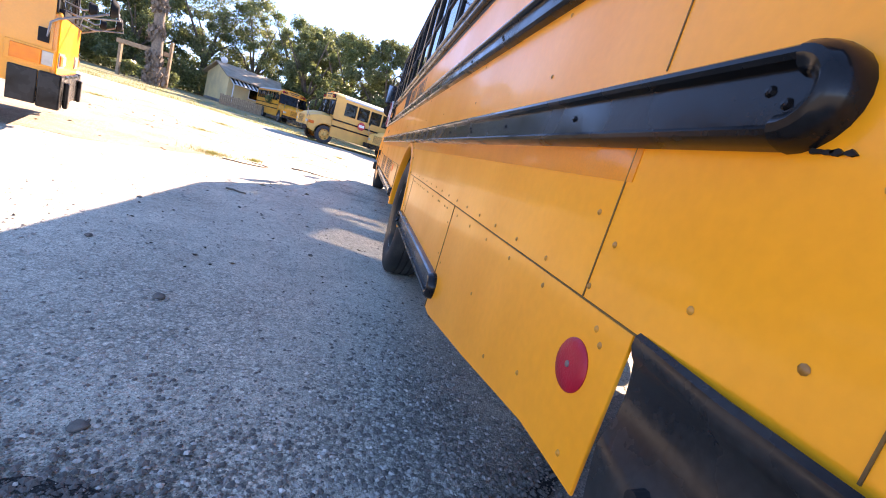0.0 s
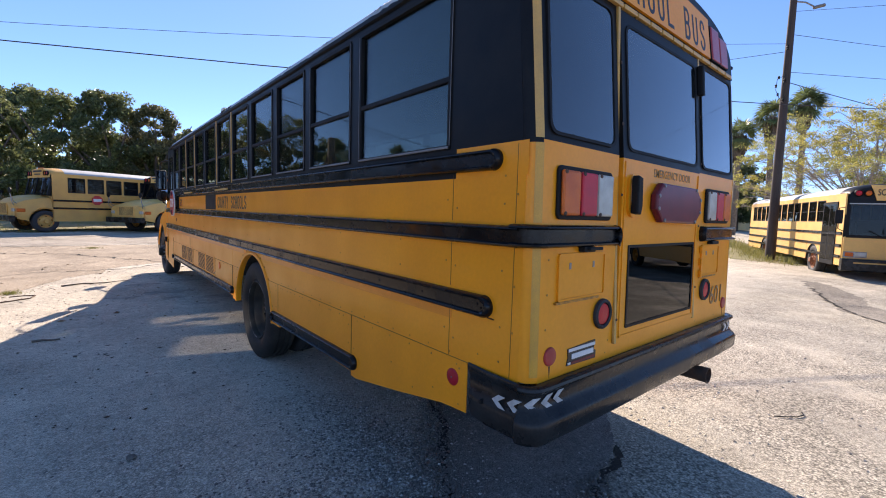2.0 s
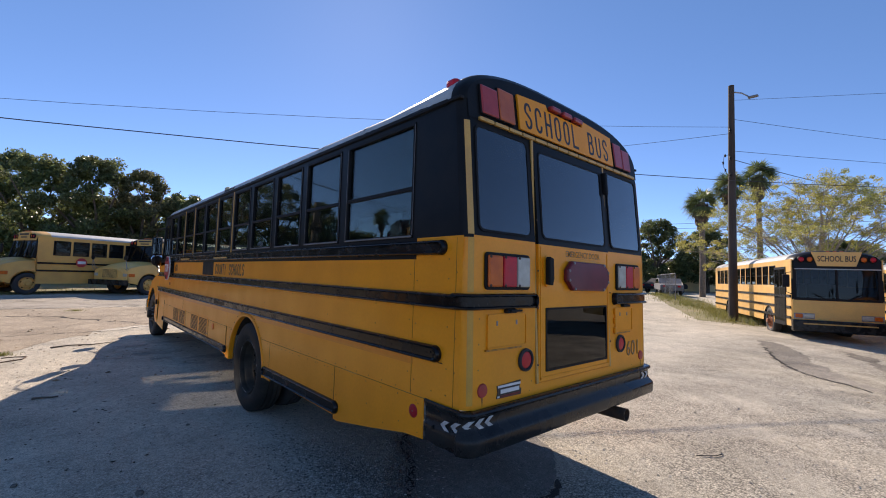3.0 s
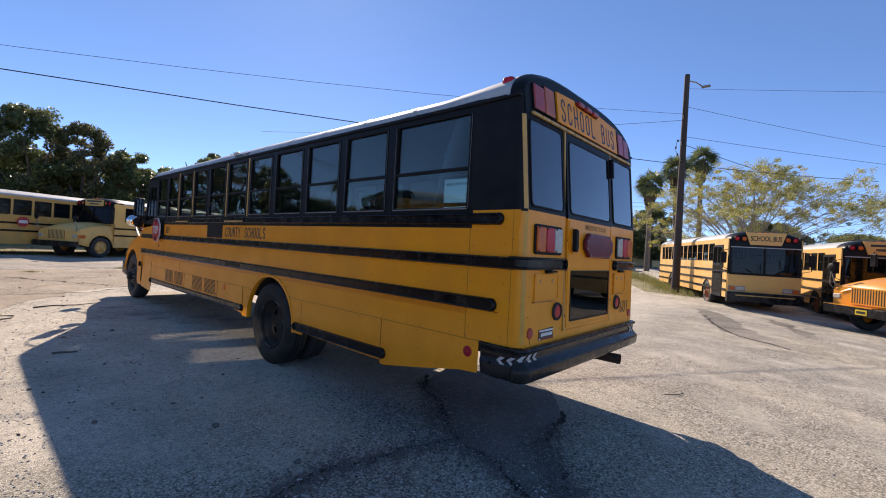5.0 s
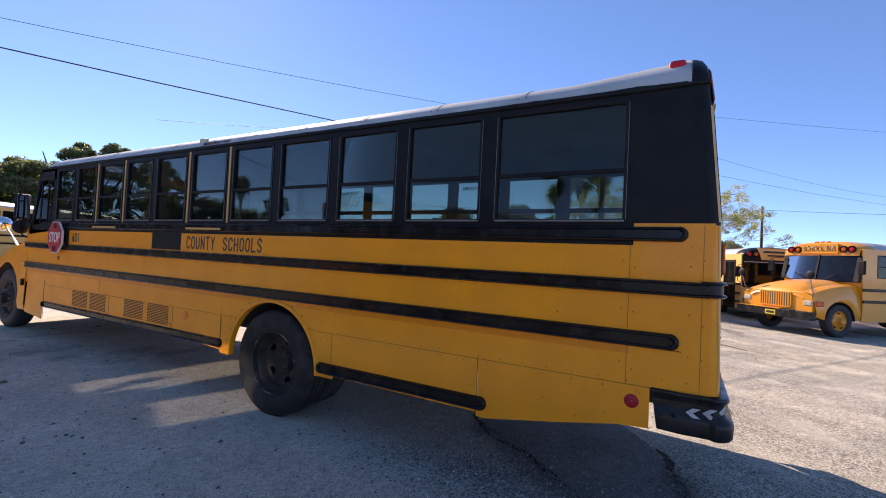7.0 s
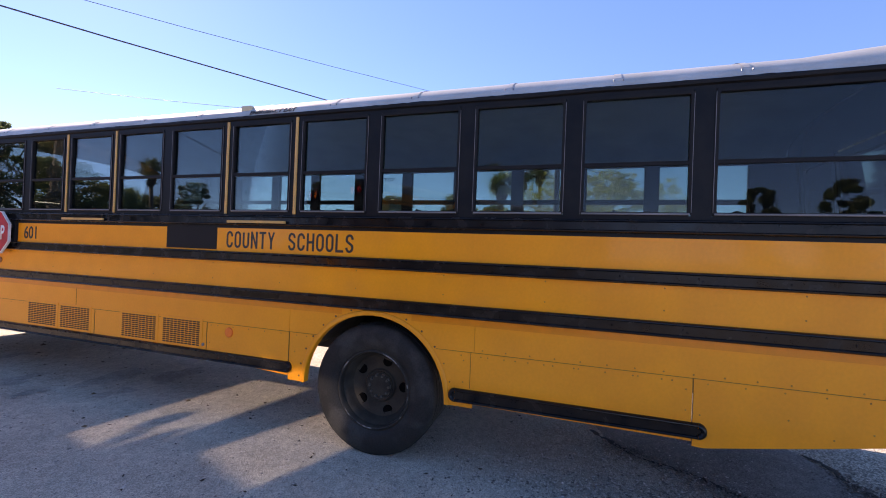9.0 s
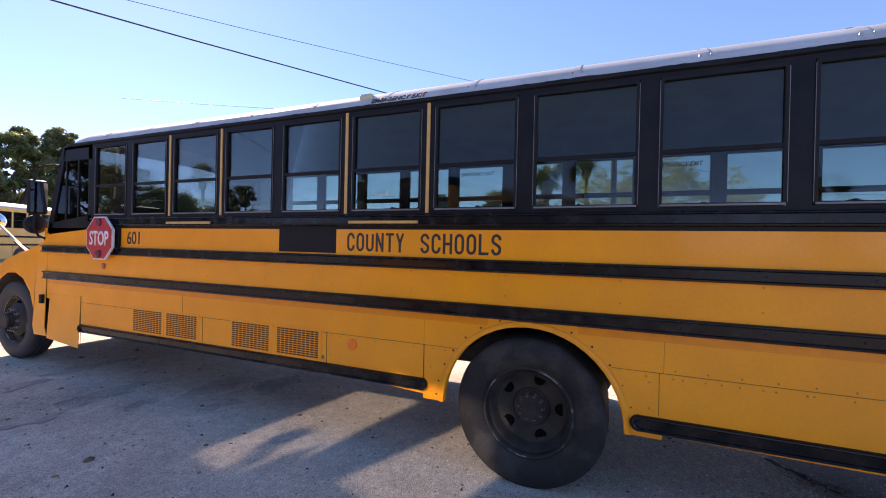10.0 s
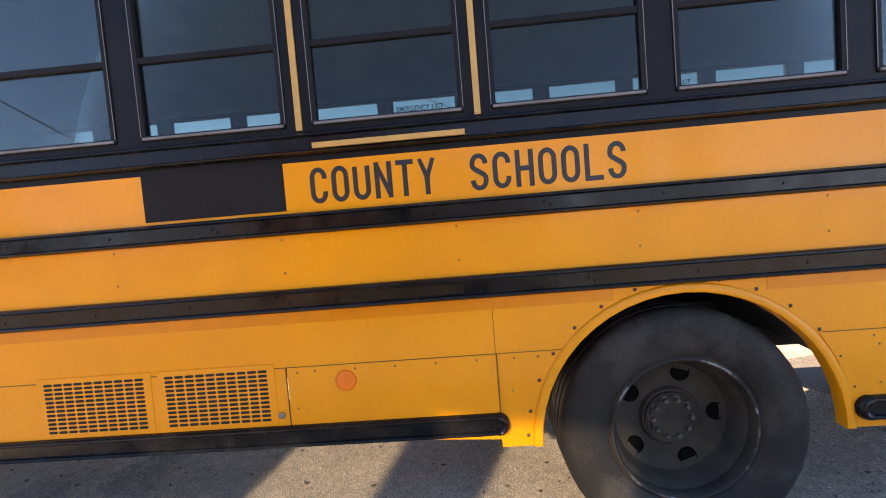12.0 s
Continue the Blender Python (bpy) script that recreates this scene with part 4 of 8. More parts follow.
# wheels
wheel(BUS, 0.026, 3.785, 0.520, -1, RIM, RUBBER_WORN, scale=1.03, nuts=10, nut_r=0.084, nut_mat=HUB_DUST, hub_r=0.097, hub_deep=0.015, hole_r=0.042, turn=0.47)
wheel(BUS, 0.375, 3.785, 0.515, -1, CHASSIS)
wheel(BUS, W - 0.045, 3.75, 0.515, 1, CHASSIS)
wheel(BUS, W - 0.375, 3.75, 0.515, 1, CHASSIS)
FW_Z = gz(0.1, 10.64) + 0.515
wheel(BUS, 0.02, 10.64, FW_Z, -1, RIM, RUBBER, False, nut_mat=STEEL)
wheel(BUS, W - 0.02, 10.64, FW_Z, 1, CHASSIS, RUBBER, False)
part("rear_axle", tube(bmesh.new(), [(0.3, 3.75, 0.515), (2.1, 3.75, 0.515)], 0.09, 12), CHASSIS, BUS)
part("differential", lathe(bmesh.new(), [(0, -0.22), (0.12, -0.2), (0.2, -0.08), (0.21, 0.08), (0.12, 0.2), (0, 0.22)], (1.2, 3.75, 0.515), "y", 18), CHASSIS, BUS, smooth=True)
part("front_axle", tube(bmesh.new(), [(0.25, 10.64, FW_Z - 0.08), (2.15, 10.64, FW_Z - 0.08)], 0.06, 8), CHASSIS, BUS)
for x in (0.78, 1.54):
    part("chassis_rail", boxes((x, x + 0.08, 0.3, 11.3, 0.62, 0.86)), CHASSIS, BUS)
part("fuel_tank", boxes((1.7, 2.3, 5.3, 6.9, 0.48, 0.9), bevel=0.05), CHASSIS, BUS)
part("underfloor_box", boxes((0.06, 0.5, 7.1, 8.0, 0.62, 0.9), bevel=0.02), CHASSIS, BUS)
for y in (1.0, 1.9, 2.8, 4.9, 5.8, 6.7, 7.6, 8.5, 9.4):
    part("cross_member", boxes((0.04, 2.36, y, y + 0.06, 0.84, 0.93)), CHASSIS, BUS)

# unseen boxes added to block the view of sunlit ground beyond the wheels
part("step_well_block", boxes((1.78, 2.385, 8.72, 9.70, 0.34, 0.93), bevel=0.02), CHASSIS, BUS, "dark box added as an unseen step well under the floor")
part("underside_block", boxes((0.62, 1.78, 9.70, 11.2, 0.42, 0.90), bevel=0.04), CHASSIS, BUS)
part("axle_gap_block", boxes((0.70, 1.70, 2.95, 4.65, 0.88, 0.93)), CHASSIS, BUS)

# roof: white skin with a black rear cap and a sloped front cap
n_roof = 14
def roof_row(y, inset=0.0, drop=0.0):
    return [(x, y, z) for x, z in roof_line(W, 2.80, 3.13 if y < 0.3 else 3.08, n_roof, inset, drop, 3.2 if y < 0.3 else 2.55, 2.15 if y < 0.3 else 1.95)]


part("roof", sheet(bmesh.new(), [roof_row(y) for y in [0.20 + 0.74 * i for i in range(13)]] + []), ROOF_WHITE, BUS, "white painted roof skin", True)
YF = 0.20 + 0.74 * 12
part("front_roof_cap", sheet(bmesh.new(), [roof_row(YF), roof_row(9.17, 0.004, 0.02), roof_row(9.30, 0.014, 0.10), roof_row(9.42, 0.03, 0.26), roof_row(9.50, 0.055, 0.48), roof_row(9.53, 0.08, 0.7)]), ROOF_WHITE, BUS, smooth=True)
for i in range(1, 12):
    y = 0.20 + 0.74 * i + 0.34
    row = [(x, z + 0.004) for x, z in roof_line(W, 2.80, 3.08, n_roof)]
    bm = sheet(bmesh.new(), [[(x, y - 0.02, z) for x, z in row], [(x, y + 0.02, z) for x, z in row]])
    part("roof_seam_strip", bm, ROOF_WHITE, BUS)
bm = bmesh.new()
for i in range(1, 12):
    y = 0.20 + 0.74 * i + 0.34
    for dy in (-0.03, 0.03):
        for x in (0.02,):
            z = roof_z(x, W, 2.80, 3.08) + 0.005
            lathe(bm, [(0, 0.005), (0.004, 0.004), (0.006, -0.01)], (x, y + dy, z - 0.002), "z", 8)
part("roof_bolts", bm, STEEL, BUS, kind="stuff")
cap = roof_line(W, 2.80, 3.08, n_roof)
def cap_row(y, inset, drop, leaned=True):
    q = [(x, y, z) for x, z in roof_line(W, 2.80, 3.13, n_roof, inset, drop, 3.2, 2.15)]
    return [(x, yy + (0.0204 + 0.09 * (z - 1.95) + 0.05 * max(0.0, z - 2.70) if leaned else 0), z) for x, yy, z in q]


s2, s15, s1, s0 = cap_row(0.205, 0, 0, False), cap_row(0.05, 0.002, 0.005), cap_row(0.015, 0.012, 0.045), cap_row(-0.004, 0.036, 0.12)
bm = bmesh.new()
sheet(bm, [s2, s15, s1, s0])
foot = [(x, 0.0204 + 0.09 * (2.68 - 1.95) - 0.004, 2.68) for x, y, z in s0]
sheet(bm, [s0, foot])
part("rear_roof_cap", bm, BLACK, BUS, "black painted rear roof cap", True)
part("marker_lamp", boxes((0.06, 0.15, 0.23, 0.33, roof_z(0.10, W, 2.80, 3.10) - 0.02, roof_z(0.10, W, 2.80, 3.10) + 0.055), bevel=0.025), LENS_RED, BUS, "red roof marker lamp")
exit_lamp = part("exit_lamp", boxes((0.035, 0.09, 5.12, 5.24, 2.865, 2.925), bevel=0.015), material("cream_lamp_cover", (0.62, 0.52, 0.30), None, 10, 0.3, coat=0.4), BUS, "cream lamp over an exit window")
nrm_up = Vector((0.03, 0, 0.09)).normalized()
lettering("lettering", "EMERGENCY EXIT", BUS, LETTER, (0.000, 5.10, 2.822), (0, -1, 0), (0.30, 0, 1), 0.50, 0.036, slant=0.25, bold=0.016, depth=0.003)
part("front_marker_lamp", boxes((0.05, 0.11, 9.38, 9.47, 2.72, 2.83), bevel=0.015), LENS_CLEAR, BUS)

# interior
part("floor_pan", boxes((0.03, W - 0.03, 0.06, 3.0, 0.93, 0.98), (0.03, W - 0.03, 3.0, 4.6, 1.172, 1.212), (0.03, W - 0.03, 4.6, 9.9, 0.93, 0.98)), FLOOR_RUBBER, BUS)
part("ceiling_lining", sheet(bmesh.new(), [[(1.2 + (x - 1.2) * 0.97, y, z - 0.045) for x, z in cap] for y in (0.24, 4.8, 9.3)]), INNER, BUS, smooth=True)
for left in (True, False):
    part("inner_wall", sbox(bmesh.new(), left, 0.036, 0.05, 0.1, 8.95, 1.22, 1.90), INNER, BUS)
seat_bm = bmesh.new()
box(seat_bm, 0.0, 0.98, 0.0, 0.40, 0.0, 0.14, 0.04)
prism(seat_bm, [(-0.02, 0.10), (0.09, 0.10), (-0.02, 0.70), (-0.06, 0.74), (-0.11, 0.72), (-0.12, 0.66)], "x", 0.0, 0.98, 0.03)
box(seat_bm, 0.08, 0.12, 0.05, 0.35, -0.03, 0.0)
box(seat_bm, 0.86, 0.90, 0.05, 0.35, -0.03, 0.0)
first = part("seat", seat_bm, SEAT, BUS, "dark vinyl bench seat")
first.location = (0.06, 0.62, 1.25)
for i in range(11):
    for x in (0.06, 1.36):
        if (i, x) != (0, 0.06):
            s = new("seat", first.data)
            s.parent, s.location = BUS, (x, 0.62 + 0.73 * i, 1.25)
            s["label"] = "dark vinyl bench seat"
part("driver_seat", boxes((0.25, 0.75, 8.85, 9.3, 1.35, 1.47), (0.25, 0.75, 8.78, 8.9, 1.45, 2.1), bevel=0.04), SEAT, BUS)
part("steering_wheel", lathe(bmesh.new(), [(0.22 + 0.014 * math.cos(radians(a)), 1.72 + 0.014 * math.sin(radians(a))) for a in range(0, 361, 45)], (0.5, 9.32, 0), "z", 24), BLACK_MATT, BUS, smooth=True)
part("dashboard", boxes((0.06, 2.34, 9.42, 9.78, 1.2, 1.66), bevel=0.05), BLACK_MATT, BUS)
for y in (2.90, 5.22):
    lettering("exit_notice", "EMERGENCY EXIT", BUS, LETTER, (W - 0.024, y, 2.615), (0, -1, 0), (0, 0, 1), 0.46, 0.05, slant=0.2, depth=0.001)

# rear wall
for x0, x1, z1 in ((0.055, 0.660, 1.945), (1.690, W - 0.055, 1.945), (0.66, 1.69, 0.995)):
    rear_part("rear_panel", boxes((x0, x1, 0.0, 0.03, 0.925, z1)), YELLOW)
def around(x0, x1, z0, z1, a0, a1, b0, b1, y0=0.0, y1=0.03):
    """One panel with an opening a0..a1 by b0..b1 in a rear panel."""
    bm = bmesh.new()
    out, inn = [(x0, z0), (x1, z0), (x1, z1), (x0, z1)], [(a0, b0), (a1, b0), (a1, b1), (a0, b1)]
    rows = [[bm.verts.new((x, y, z)) for x, z in ring] for ring, y in ((out, y0), (out, y1), (inn, y1), (inn, y0))]
    for p, q in zip(rows, rows[1:] + rows[:1]):
        for j in range(4):
            bm.faces.new((p[j], p[(j + 1) % 4], q[(j + 1) % 4], q[j]))
    return bm


rear_part("window_surround", around(0.055, 0.66, 1.945, 2.70, 0.10, 0.61, 1.985, 2.635), BLACK)
rear_part("window_surround", around(1.69, W - 0.055, 1.945, 2.70, 1.74, 2.29, 1.985, 2.635), BLACK)
door = rear_part("rear_door", around(0.682, 1.668, 1.002, 1.935, 0.775, 1.612, 1.075, 1.485, -0.012, 0.03), YELLOW, label="yellow rear emergency door with two windows")
rear_part("door_window_surround", around(0.682, 1.668, 1.935, 2.665, 0.735, 1.615, 1.985, 2.60, -0.012, 0.03), BLACK, door)
for x0, x1, z0, z1, m in ((0.10, 0.61, 1.985, 2.635, GLASS), (1.74, 2.29, 1.985, 2.635, GLASS), (0.735, 1.615, 1.985, 2.60, GLASS), (0.775, 1.612, 1.075, 1.485, GLASS_DARK)):
    own = door if 0.7 < x0 < 1.0 else BUS
    fr = rear_part("window_rubber", frame_ring(bmesh.new(), x0 - 0.012, x1 + 0.012, z0 - 0.012, z1 + 0.012, 0.014, "y", -0.009 if own is BUS else -0.017, 0.01, 0.05 if m is GLASS else 0.008), BLACK_MATT, own, smooth=False)
    rear_part("pane", prism(bmesh.new(), rounded(x0 - 0.004, x1 + 0.004, z0 - 0.004, z1 + 0.004, 0.04 if m is GLASS else 0.008, 4), "y", -0.004 if own is BUS else -0.013, 0.0 if own is BUS else -0.009), GLASS_REAR if m is GLASS else m, fr)
for x0, x1 in ((0.660, 0.681), (1.669, 1.690)):
    rear_part("door_post_strip", boxes((x0, x1, -0.016, 0.0, 0.995, 2.675), bevel=0.004), TAPE_YELLOW)
rear_part("pressed_edge", boxes((0.70, 0.712, -0.017, -0.012, 1.02, 1.92), (1.64, 1.652, -0.017, -0.012, 1.02, 1.92), (0.70, 1.652, -0.017, -0.012, 1.02, 1.032)), YELLOW, door)
# corner posts
for left in (True, False):
    angs = [radians(v) for v in (0, 15, 30, 45, 60, 75, 90)]
    for z0, z1, m, nm in ((0.93, 1.93, YELLOW, "corner_post"), (1.93, 2.80, BLACK, "corner_post")):
        rows = []
        for i in range(5):
            z = z0 + (z1 - z0) * i / 4
            rows.append([(side_x(left, 0.06 - 0.06 * math.cos(a)), 0.06 - 0.06 * math.sin(a), z) for a in angs])
        rear_part(nm, sheet(bmesh.new(), rows), m, smooth=True)
    for z0, z1, m in ((0.955, 1.505, CORNER_TAPE), (1.605, 1.93, CORNER_TAPE), (1.95, 2.655, TAPE_YELLOW)):
        rows = [[(side_x(left, 0.06 - 0.062 * math.cos(a)), 0.06 - 0.062 * math.sin(a), z0 + (z1 - z0) * i / 3) for a in (radians(48), radians(60), radians(72), radians(86))] for i in range(4)]
        rear_part("corner_strip", sheet(bmesh.new(), rows), m, smooth=True)
# the waist rail carried round the corner
for left in (True, False):
    rows = []
    path = [(0.0, 0.10, (-1, 0))] + [(0.06 - 0.06 * math.cos(a), 0.06 - 0.06 * math.sin(a), (-math.cos(a), -math.sin(a))) for a in [radians(v) for v in (0, 22, 45, 68, 90)]] + [(0.3, 0.0, (0, -1)), (0.63, 0.0, (0, -1))]
    for px, py, (nx, ny) in path:
        rows.append([(side_x(left, px + nx * d * 1.15), py + ny * d * 1.15, 1.548 + h * 0.98) for h, d in RAIL_SHAPE])
    bm = sheet(bmesh.new(), rows)
    prof = [(r * 0.98, d) for r, d in CAP_SHAPE]
    sheet(bm, [[(side_x(left, 0.63 + r * 0.5 * math.cos(radians(a))), -d * 1.15, 1.548 + r * math.sin(radians(a))) for r, d in prof] for a in range(-90, 91, 15)])
    rear_part("corner_rail", bm, RAIL, smooth=True)
# lamps
def lamp_cluster(x0, x1, z0, z1, order):
    body = rear_part("tail_lamp", prism(bmesh.new(), rounded(x0 - 0.012, x1 + 0.012, z0 - 0.012, z1 + 0.012, 0.025), "y", -0.015, 0.0, 0.005), BLACK_MATT, label="tail lamp with amber, red and clear lenses")
    w = (x1 - x0) / 3
    for i, m in enumerate(order):
        lens = rear_part("lens", box(bmesh.new(), x0 + w * i + 0.004, x0 + w * (i + 1) - 0.004, -0.032, -0.012, z0 + 0.006, z1 - 0.006, 0.01), m, body)
        for z in (z0 + 0.015, z1 - 0.015):
            rear_part("lens_screw", lathe(bmesh.new(), [(0, -0.036), (0.008, -0.035), (0.011, -0.030)], (x0 + w * i + 0.02, 0, z), "y", 8), RUST, lens)


lamp_cluster(0.155, 0.57, 1.632, 1.838, (LENS_AMBER, LENS_RED, LENS_CLEAR))
lamp_cluster(1.82, 2.235, 1.632, 1.838, (LENS_CLEAR, LENS_RED, LENS_AMBER))
for x, m in ((0.548, LENS_RED), (1.875, LENS_RED)):
    l0 = dome_lamp(BUS, "round_lamp", (x, 0.002, 1.165), "y", -1, 0.056, 0.016, m, RUBBER, "round red lamp with black rubber rim")
for x in (0.138, 2.275):
    dome_lamp(BUS, "reflector", (x, 0.002, 1.028), "y", -1, 0.042, 0.012, REFLECTOR_PINK, None, "faded red round reflector")
# central stop panel
octo = [(0.985, 1.690), (1.065, 1.618), (1.525, 1.612), (1.605, 1.680), (1.605, 1.765), (1.535, 1.830), (1.055, 1.834), (0.985, 1.768)]
sp = rear_part("stop_lamp_panel", prism(bmesh.new(), octo, "y", -0.055, -0.012, 0.012), LENS_DARKRED, door, "dark red octagonal stop lamp panel")
for x, z in octo:
    rear_part("screw", lathe(bmesh.new(), [(0, -0.062), (0.010, -0.060), (0.013, -0.045)], (1.29 + (x - 1.29) * 0.93, 0, 1.72 + (z - 1.72) * 0.88), "y", 8), STEEL, sp)
# door handle in its pressed recess
rc = rear_part("handle_recess", frame_ring(bmesh.new(), 0.725, 0.87, 1.64, 1.86, 0.02, "y", -0.026, -0.012, 0.055), YELLOW, door)
rear_part("door_handle", prism(bmesh.new(), [(0.735, 1.66), (0.775, 1.655), (0.79, 1.70), (0.785, 1.84), (0.745, 1.85), (0.735, 1.83)], "y", -0.07, -0.03, 0.008), BLACK_MATT, door, "black door handle")
# small hatch with two screws, its latch, and the hinges
for x0, x1 in ((0.185, 0.545), (1.80, 2.10)):
    h = rear_part("hatch", prism(bmesh.new(), rounded(x0, x1, 1.27, 1.462, 0.012, 2), "y", -0.005, 0.0, 0.002), YELLOW)
    rear_part("hatch_edge", frame_ring(bmesh.new(), x0 - 0.012, x1 + 0.012, 1.26, 1.472, 0.012, "y", -0.010, 0.0, 0.016), YELLOW, h)
    rear_part("lower_lip", boxes((x0 - 0.03, x1 - 0.05, -0.014, 0.0, 1.252, 1.262)), RIVET, h)
    for x in (x0 + 0.07, x1 - 0.10):
        rear_part("screw", boxes((x, x + 0.015, -0.008, -0.004, 1.40, 1.43), bevel=0.002), STEEL, h)
lat = rear_part("latch", boxes((0.33, 0.42, -0.035, 0.0, 1.476, 1.50), (0.35, 0.46, -0.05, -0.03, 1.484, 1.498), bevel=0.004), BLACK_MATT)
rear_part("latch", boxes((1.90, 2.02, -0.035, 0.0, 1.478, 1.498), bevel=0.004), BLACK_MATT)
for z in (1.28, 1.36, 1.44):
    rear_part("hinge", boxes((1.765, 1.79, -0.02, 0.0, z - 0.025, z + 0.025), bevel=0.004), YELLOW)
# maker's sign as a plain shape
ms = rear_part("maker_plate", prism(bmesh.new(), [(0.262, 0.960), (0.502, 0.955), (0.506, 0.992), (0.488, 1.000), (0.500, 1.046), (0.268, 1.036), (0.274, 0.996)], "y", -0.004, 0.0), LETTER, label="white and dark maker's plate")
rear_part("plate_bar", boxes((0.276, 0.494, -0.007, -0.004, 1.022, 1.036), (0.300, 0.480, -0.007, -0.004, 0.986, 1.010), (0.270, 0.290, -0.007, -0.004, 0.964, 0.974)), WHITE_PAINT, ms)
rear_part("plate_line", boxes((0.296, 0.494, -0.006, -0.004, 0.962, 0.975)), LENS_DARKRED, ms)
lettering("fleet_number", "601", BUS, LETTER_FADED, (2.00, 0.0015, 1.045), (1, 0, 0), (0, 0, 1), 0.22, 0.13, bold=0.004)
lettering("faded_notice", "EMERGENCY DOOR", door, LETTER_FADED, (1.02, -0.0005 + 0.02 * 0.95 - 0.012, 1.865), (1, 0, 0), (0, 0, 1), 0.50, 0.045, depth=0.0007)
# upper sign board, warning lamps and the segmented strip
CAP_Y = -0.006
board = rear_part("sign_board", prism(bmesh.new(), [(0.535, 2.722), (1.875, 2.722), (1.875, 2.985), (1.40, 3.015), (1.385, 2.955), (0.90, 2.955), (0.88, 3.000), (0.535, 2.975)], "y", CAP_Y - 0.016, CAP_Y), YELLOW, label="yellow sign board reading SCHOOL BUS")
tilt_up = Vector((0, 0.14, 1)).normalized()
yb = 0.0204 + 0.09 * (2.752 - 1.95) + 0.05 * 0.052 + CAP_Y - 0.0170
sign_letters("lettering", "SCHOOL", board, LETTER, (0.60, yb, 2.745), (1, 0, 0), tilt_up, 0.70, 0.198, 0.021, 0.50)
sign_letters("lettering", "BUS", board, LETTER, (1.465, yb, 2.745), (1, 0, 0), tilt_up, 0.33, 0.198, 0.021, 0.50)
for x0, x1, m in ((0.155, 0.320, LENS_WARN_RED), (0.325, 0.490, LENS_WARN_AMBER), (1.915, 2.065, LENS_WARN_RED), (2.070, 2.225, LENS_WARN_RED)):
    high = 2.955 if 0.3 < x0 < 2.0 else 2.925
    lens = rear_part("warning_lamp", box(bmesh.new(), x0, x1 - 0.004, CAP_Y - 0.020, CAP_Y, 2.730, high, 0.012), m, label="tall pale red or amber warning lens")
    rear_part("lens_rim", frame_ring(bmesh.new(), x0 - 0.006, x1 + 0.002, 2.724, high + 0.006, 0.010, "y", CAP_Y - 0.012, CAP_Y, 0.012), BLACK_MATT, lens)
for x in (0.92, 1.08, 1.24):
    rear_part("marker_lamp", box(bmesh.new(), x, x + 0.12, CAP_Y - 0.05, CAP_Y, 2.965, 3.005, 0.012), LENS_WARN_RED)
for i in range(15):
    x = 0.13 + 0.145 * i
    rear_part("strip_segment", boxes((x, x + 0.132, -0.022, 0.0, 2.676, 2.700), bevel=0.003), TAPE_YELLOW)
rear_part("door_buzzer", boxes((1.652, 1.684, -0.05, -0.01, 2.43, 2.62), bevel=0.008), BLACK_MATT, label="black door check block")
for x, z in [(0.67, 1.12), (0.67, 1.5), (0.67, 1.75), (0.67, 2.1), (0.67, 2.4), (1.68, 1.2), (1.68, 1.6), (1.68, 2.0), (1.68, 2.3)]:
    rear_part("post_screw", lathe(bmesh.new(), [(0, -0.0215), (0.006, -0.02), (0.008, -0.016)], (x, 0, z), "y", 8), RUST)
rivets(BUS, [(0.10, 1.15), (0.10, 1.30), (0.10, 1.45), (0.62, 1.02), (0.62, 1.172), (0.30, 0.96), (0.60, 0.96), (1.75, 0.96), (2.1, 0.96)], "y", 0.002, -1)

# rear bumper: a pressed wing that wraps the corners
prof = [(0.030, 0.920), (-0.020, 0.926), (-0.040, 0.930), (-0.054, 0.924), (-0.058, 0.912), (-0.050, 0.900), (-0.038, 0.892), (-0.033, 0.870), (-0.035, 0.842), (-0.048, 0.815), (-0.072, 0.795), (-0.081, 0.782), (-0.083, 0.766), (-0.078, 0.705), (-0.068, 0.690), (0.0, 0.684)]
path = [(0.018, 0.364, -1, 0.02), (0.008, 0.20, -1, 0.1)] + [(0.05 - 0.045 * math.cos(radians(a)), 0.05 - 0.045 * math.sin(radians(a)), -math.cos(radians(a)), -math.sin(radians(a))) for a in (0, 15, 30, 45, 60, 75, 90)]
path += [(0.5, 0.0, 0, -1), (1.2, 0.0, 0, -1)]
path += [(W - x, y, -nx, ny) for x, y, nx, ny in path[-2::-1]]
rows = []
for px, py, nx, ny in path:
    s = 0.45 if abs(ny) < 0.05 else 0.6 if abs(ny) < 0.15 else 0.75 + 0.25 * abs(ny)
    end = 1.0 if py > 0.3 else 0.0
    rows.append([(px + nx * (-d) * s, py + ny * (-d) * s - end * (0.006 + 0.16 * (0.93 - z)), z) for d, z in prof])
bumper = part("rear_bumper", thicken(sheet(bmesh.new(), rows), 0.006), BUMPER, BUS, "scuffed black pressed steel bumper", True)
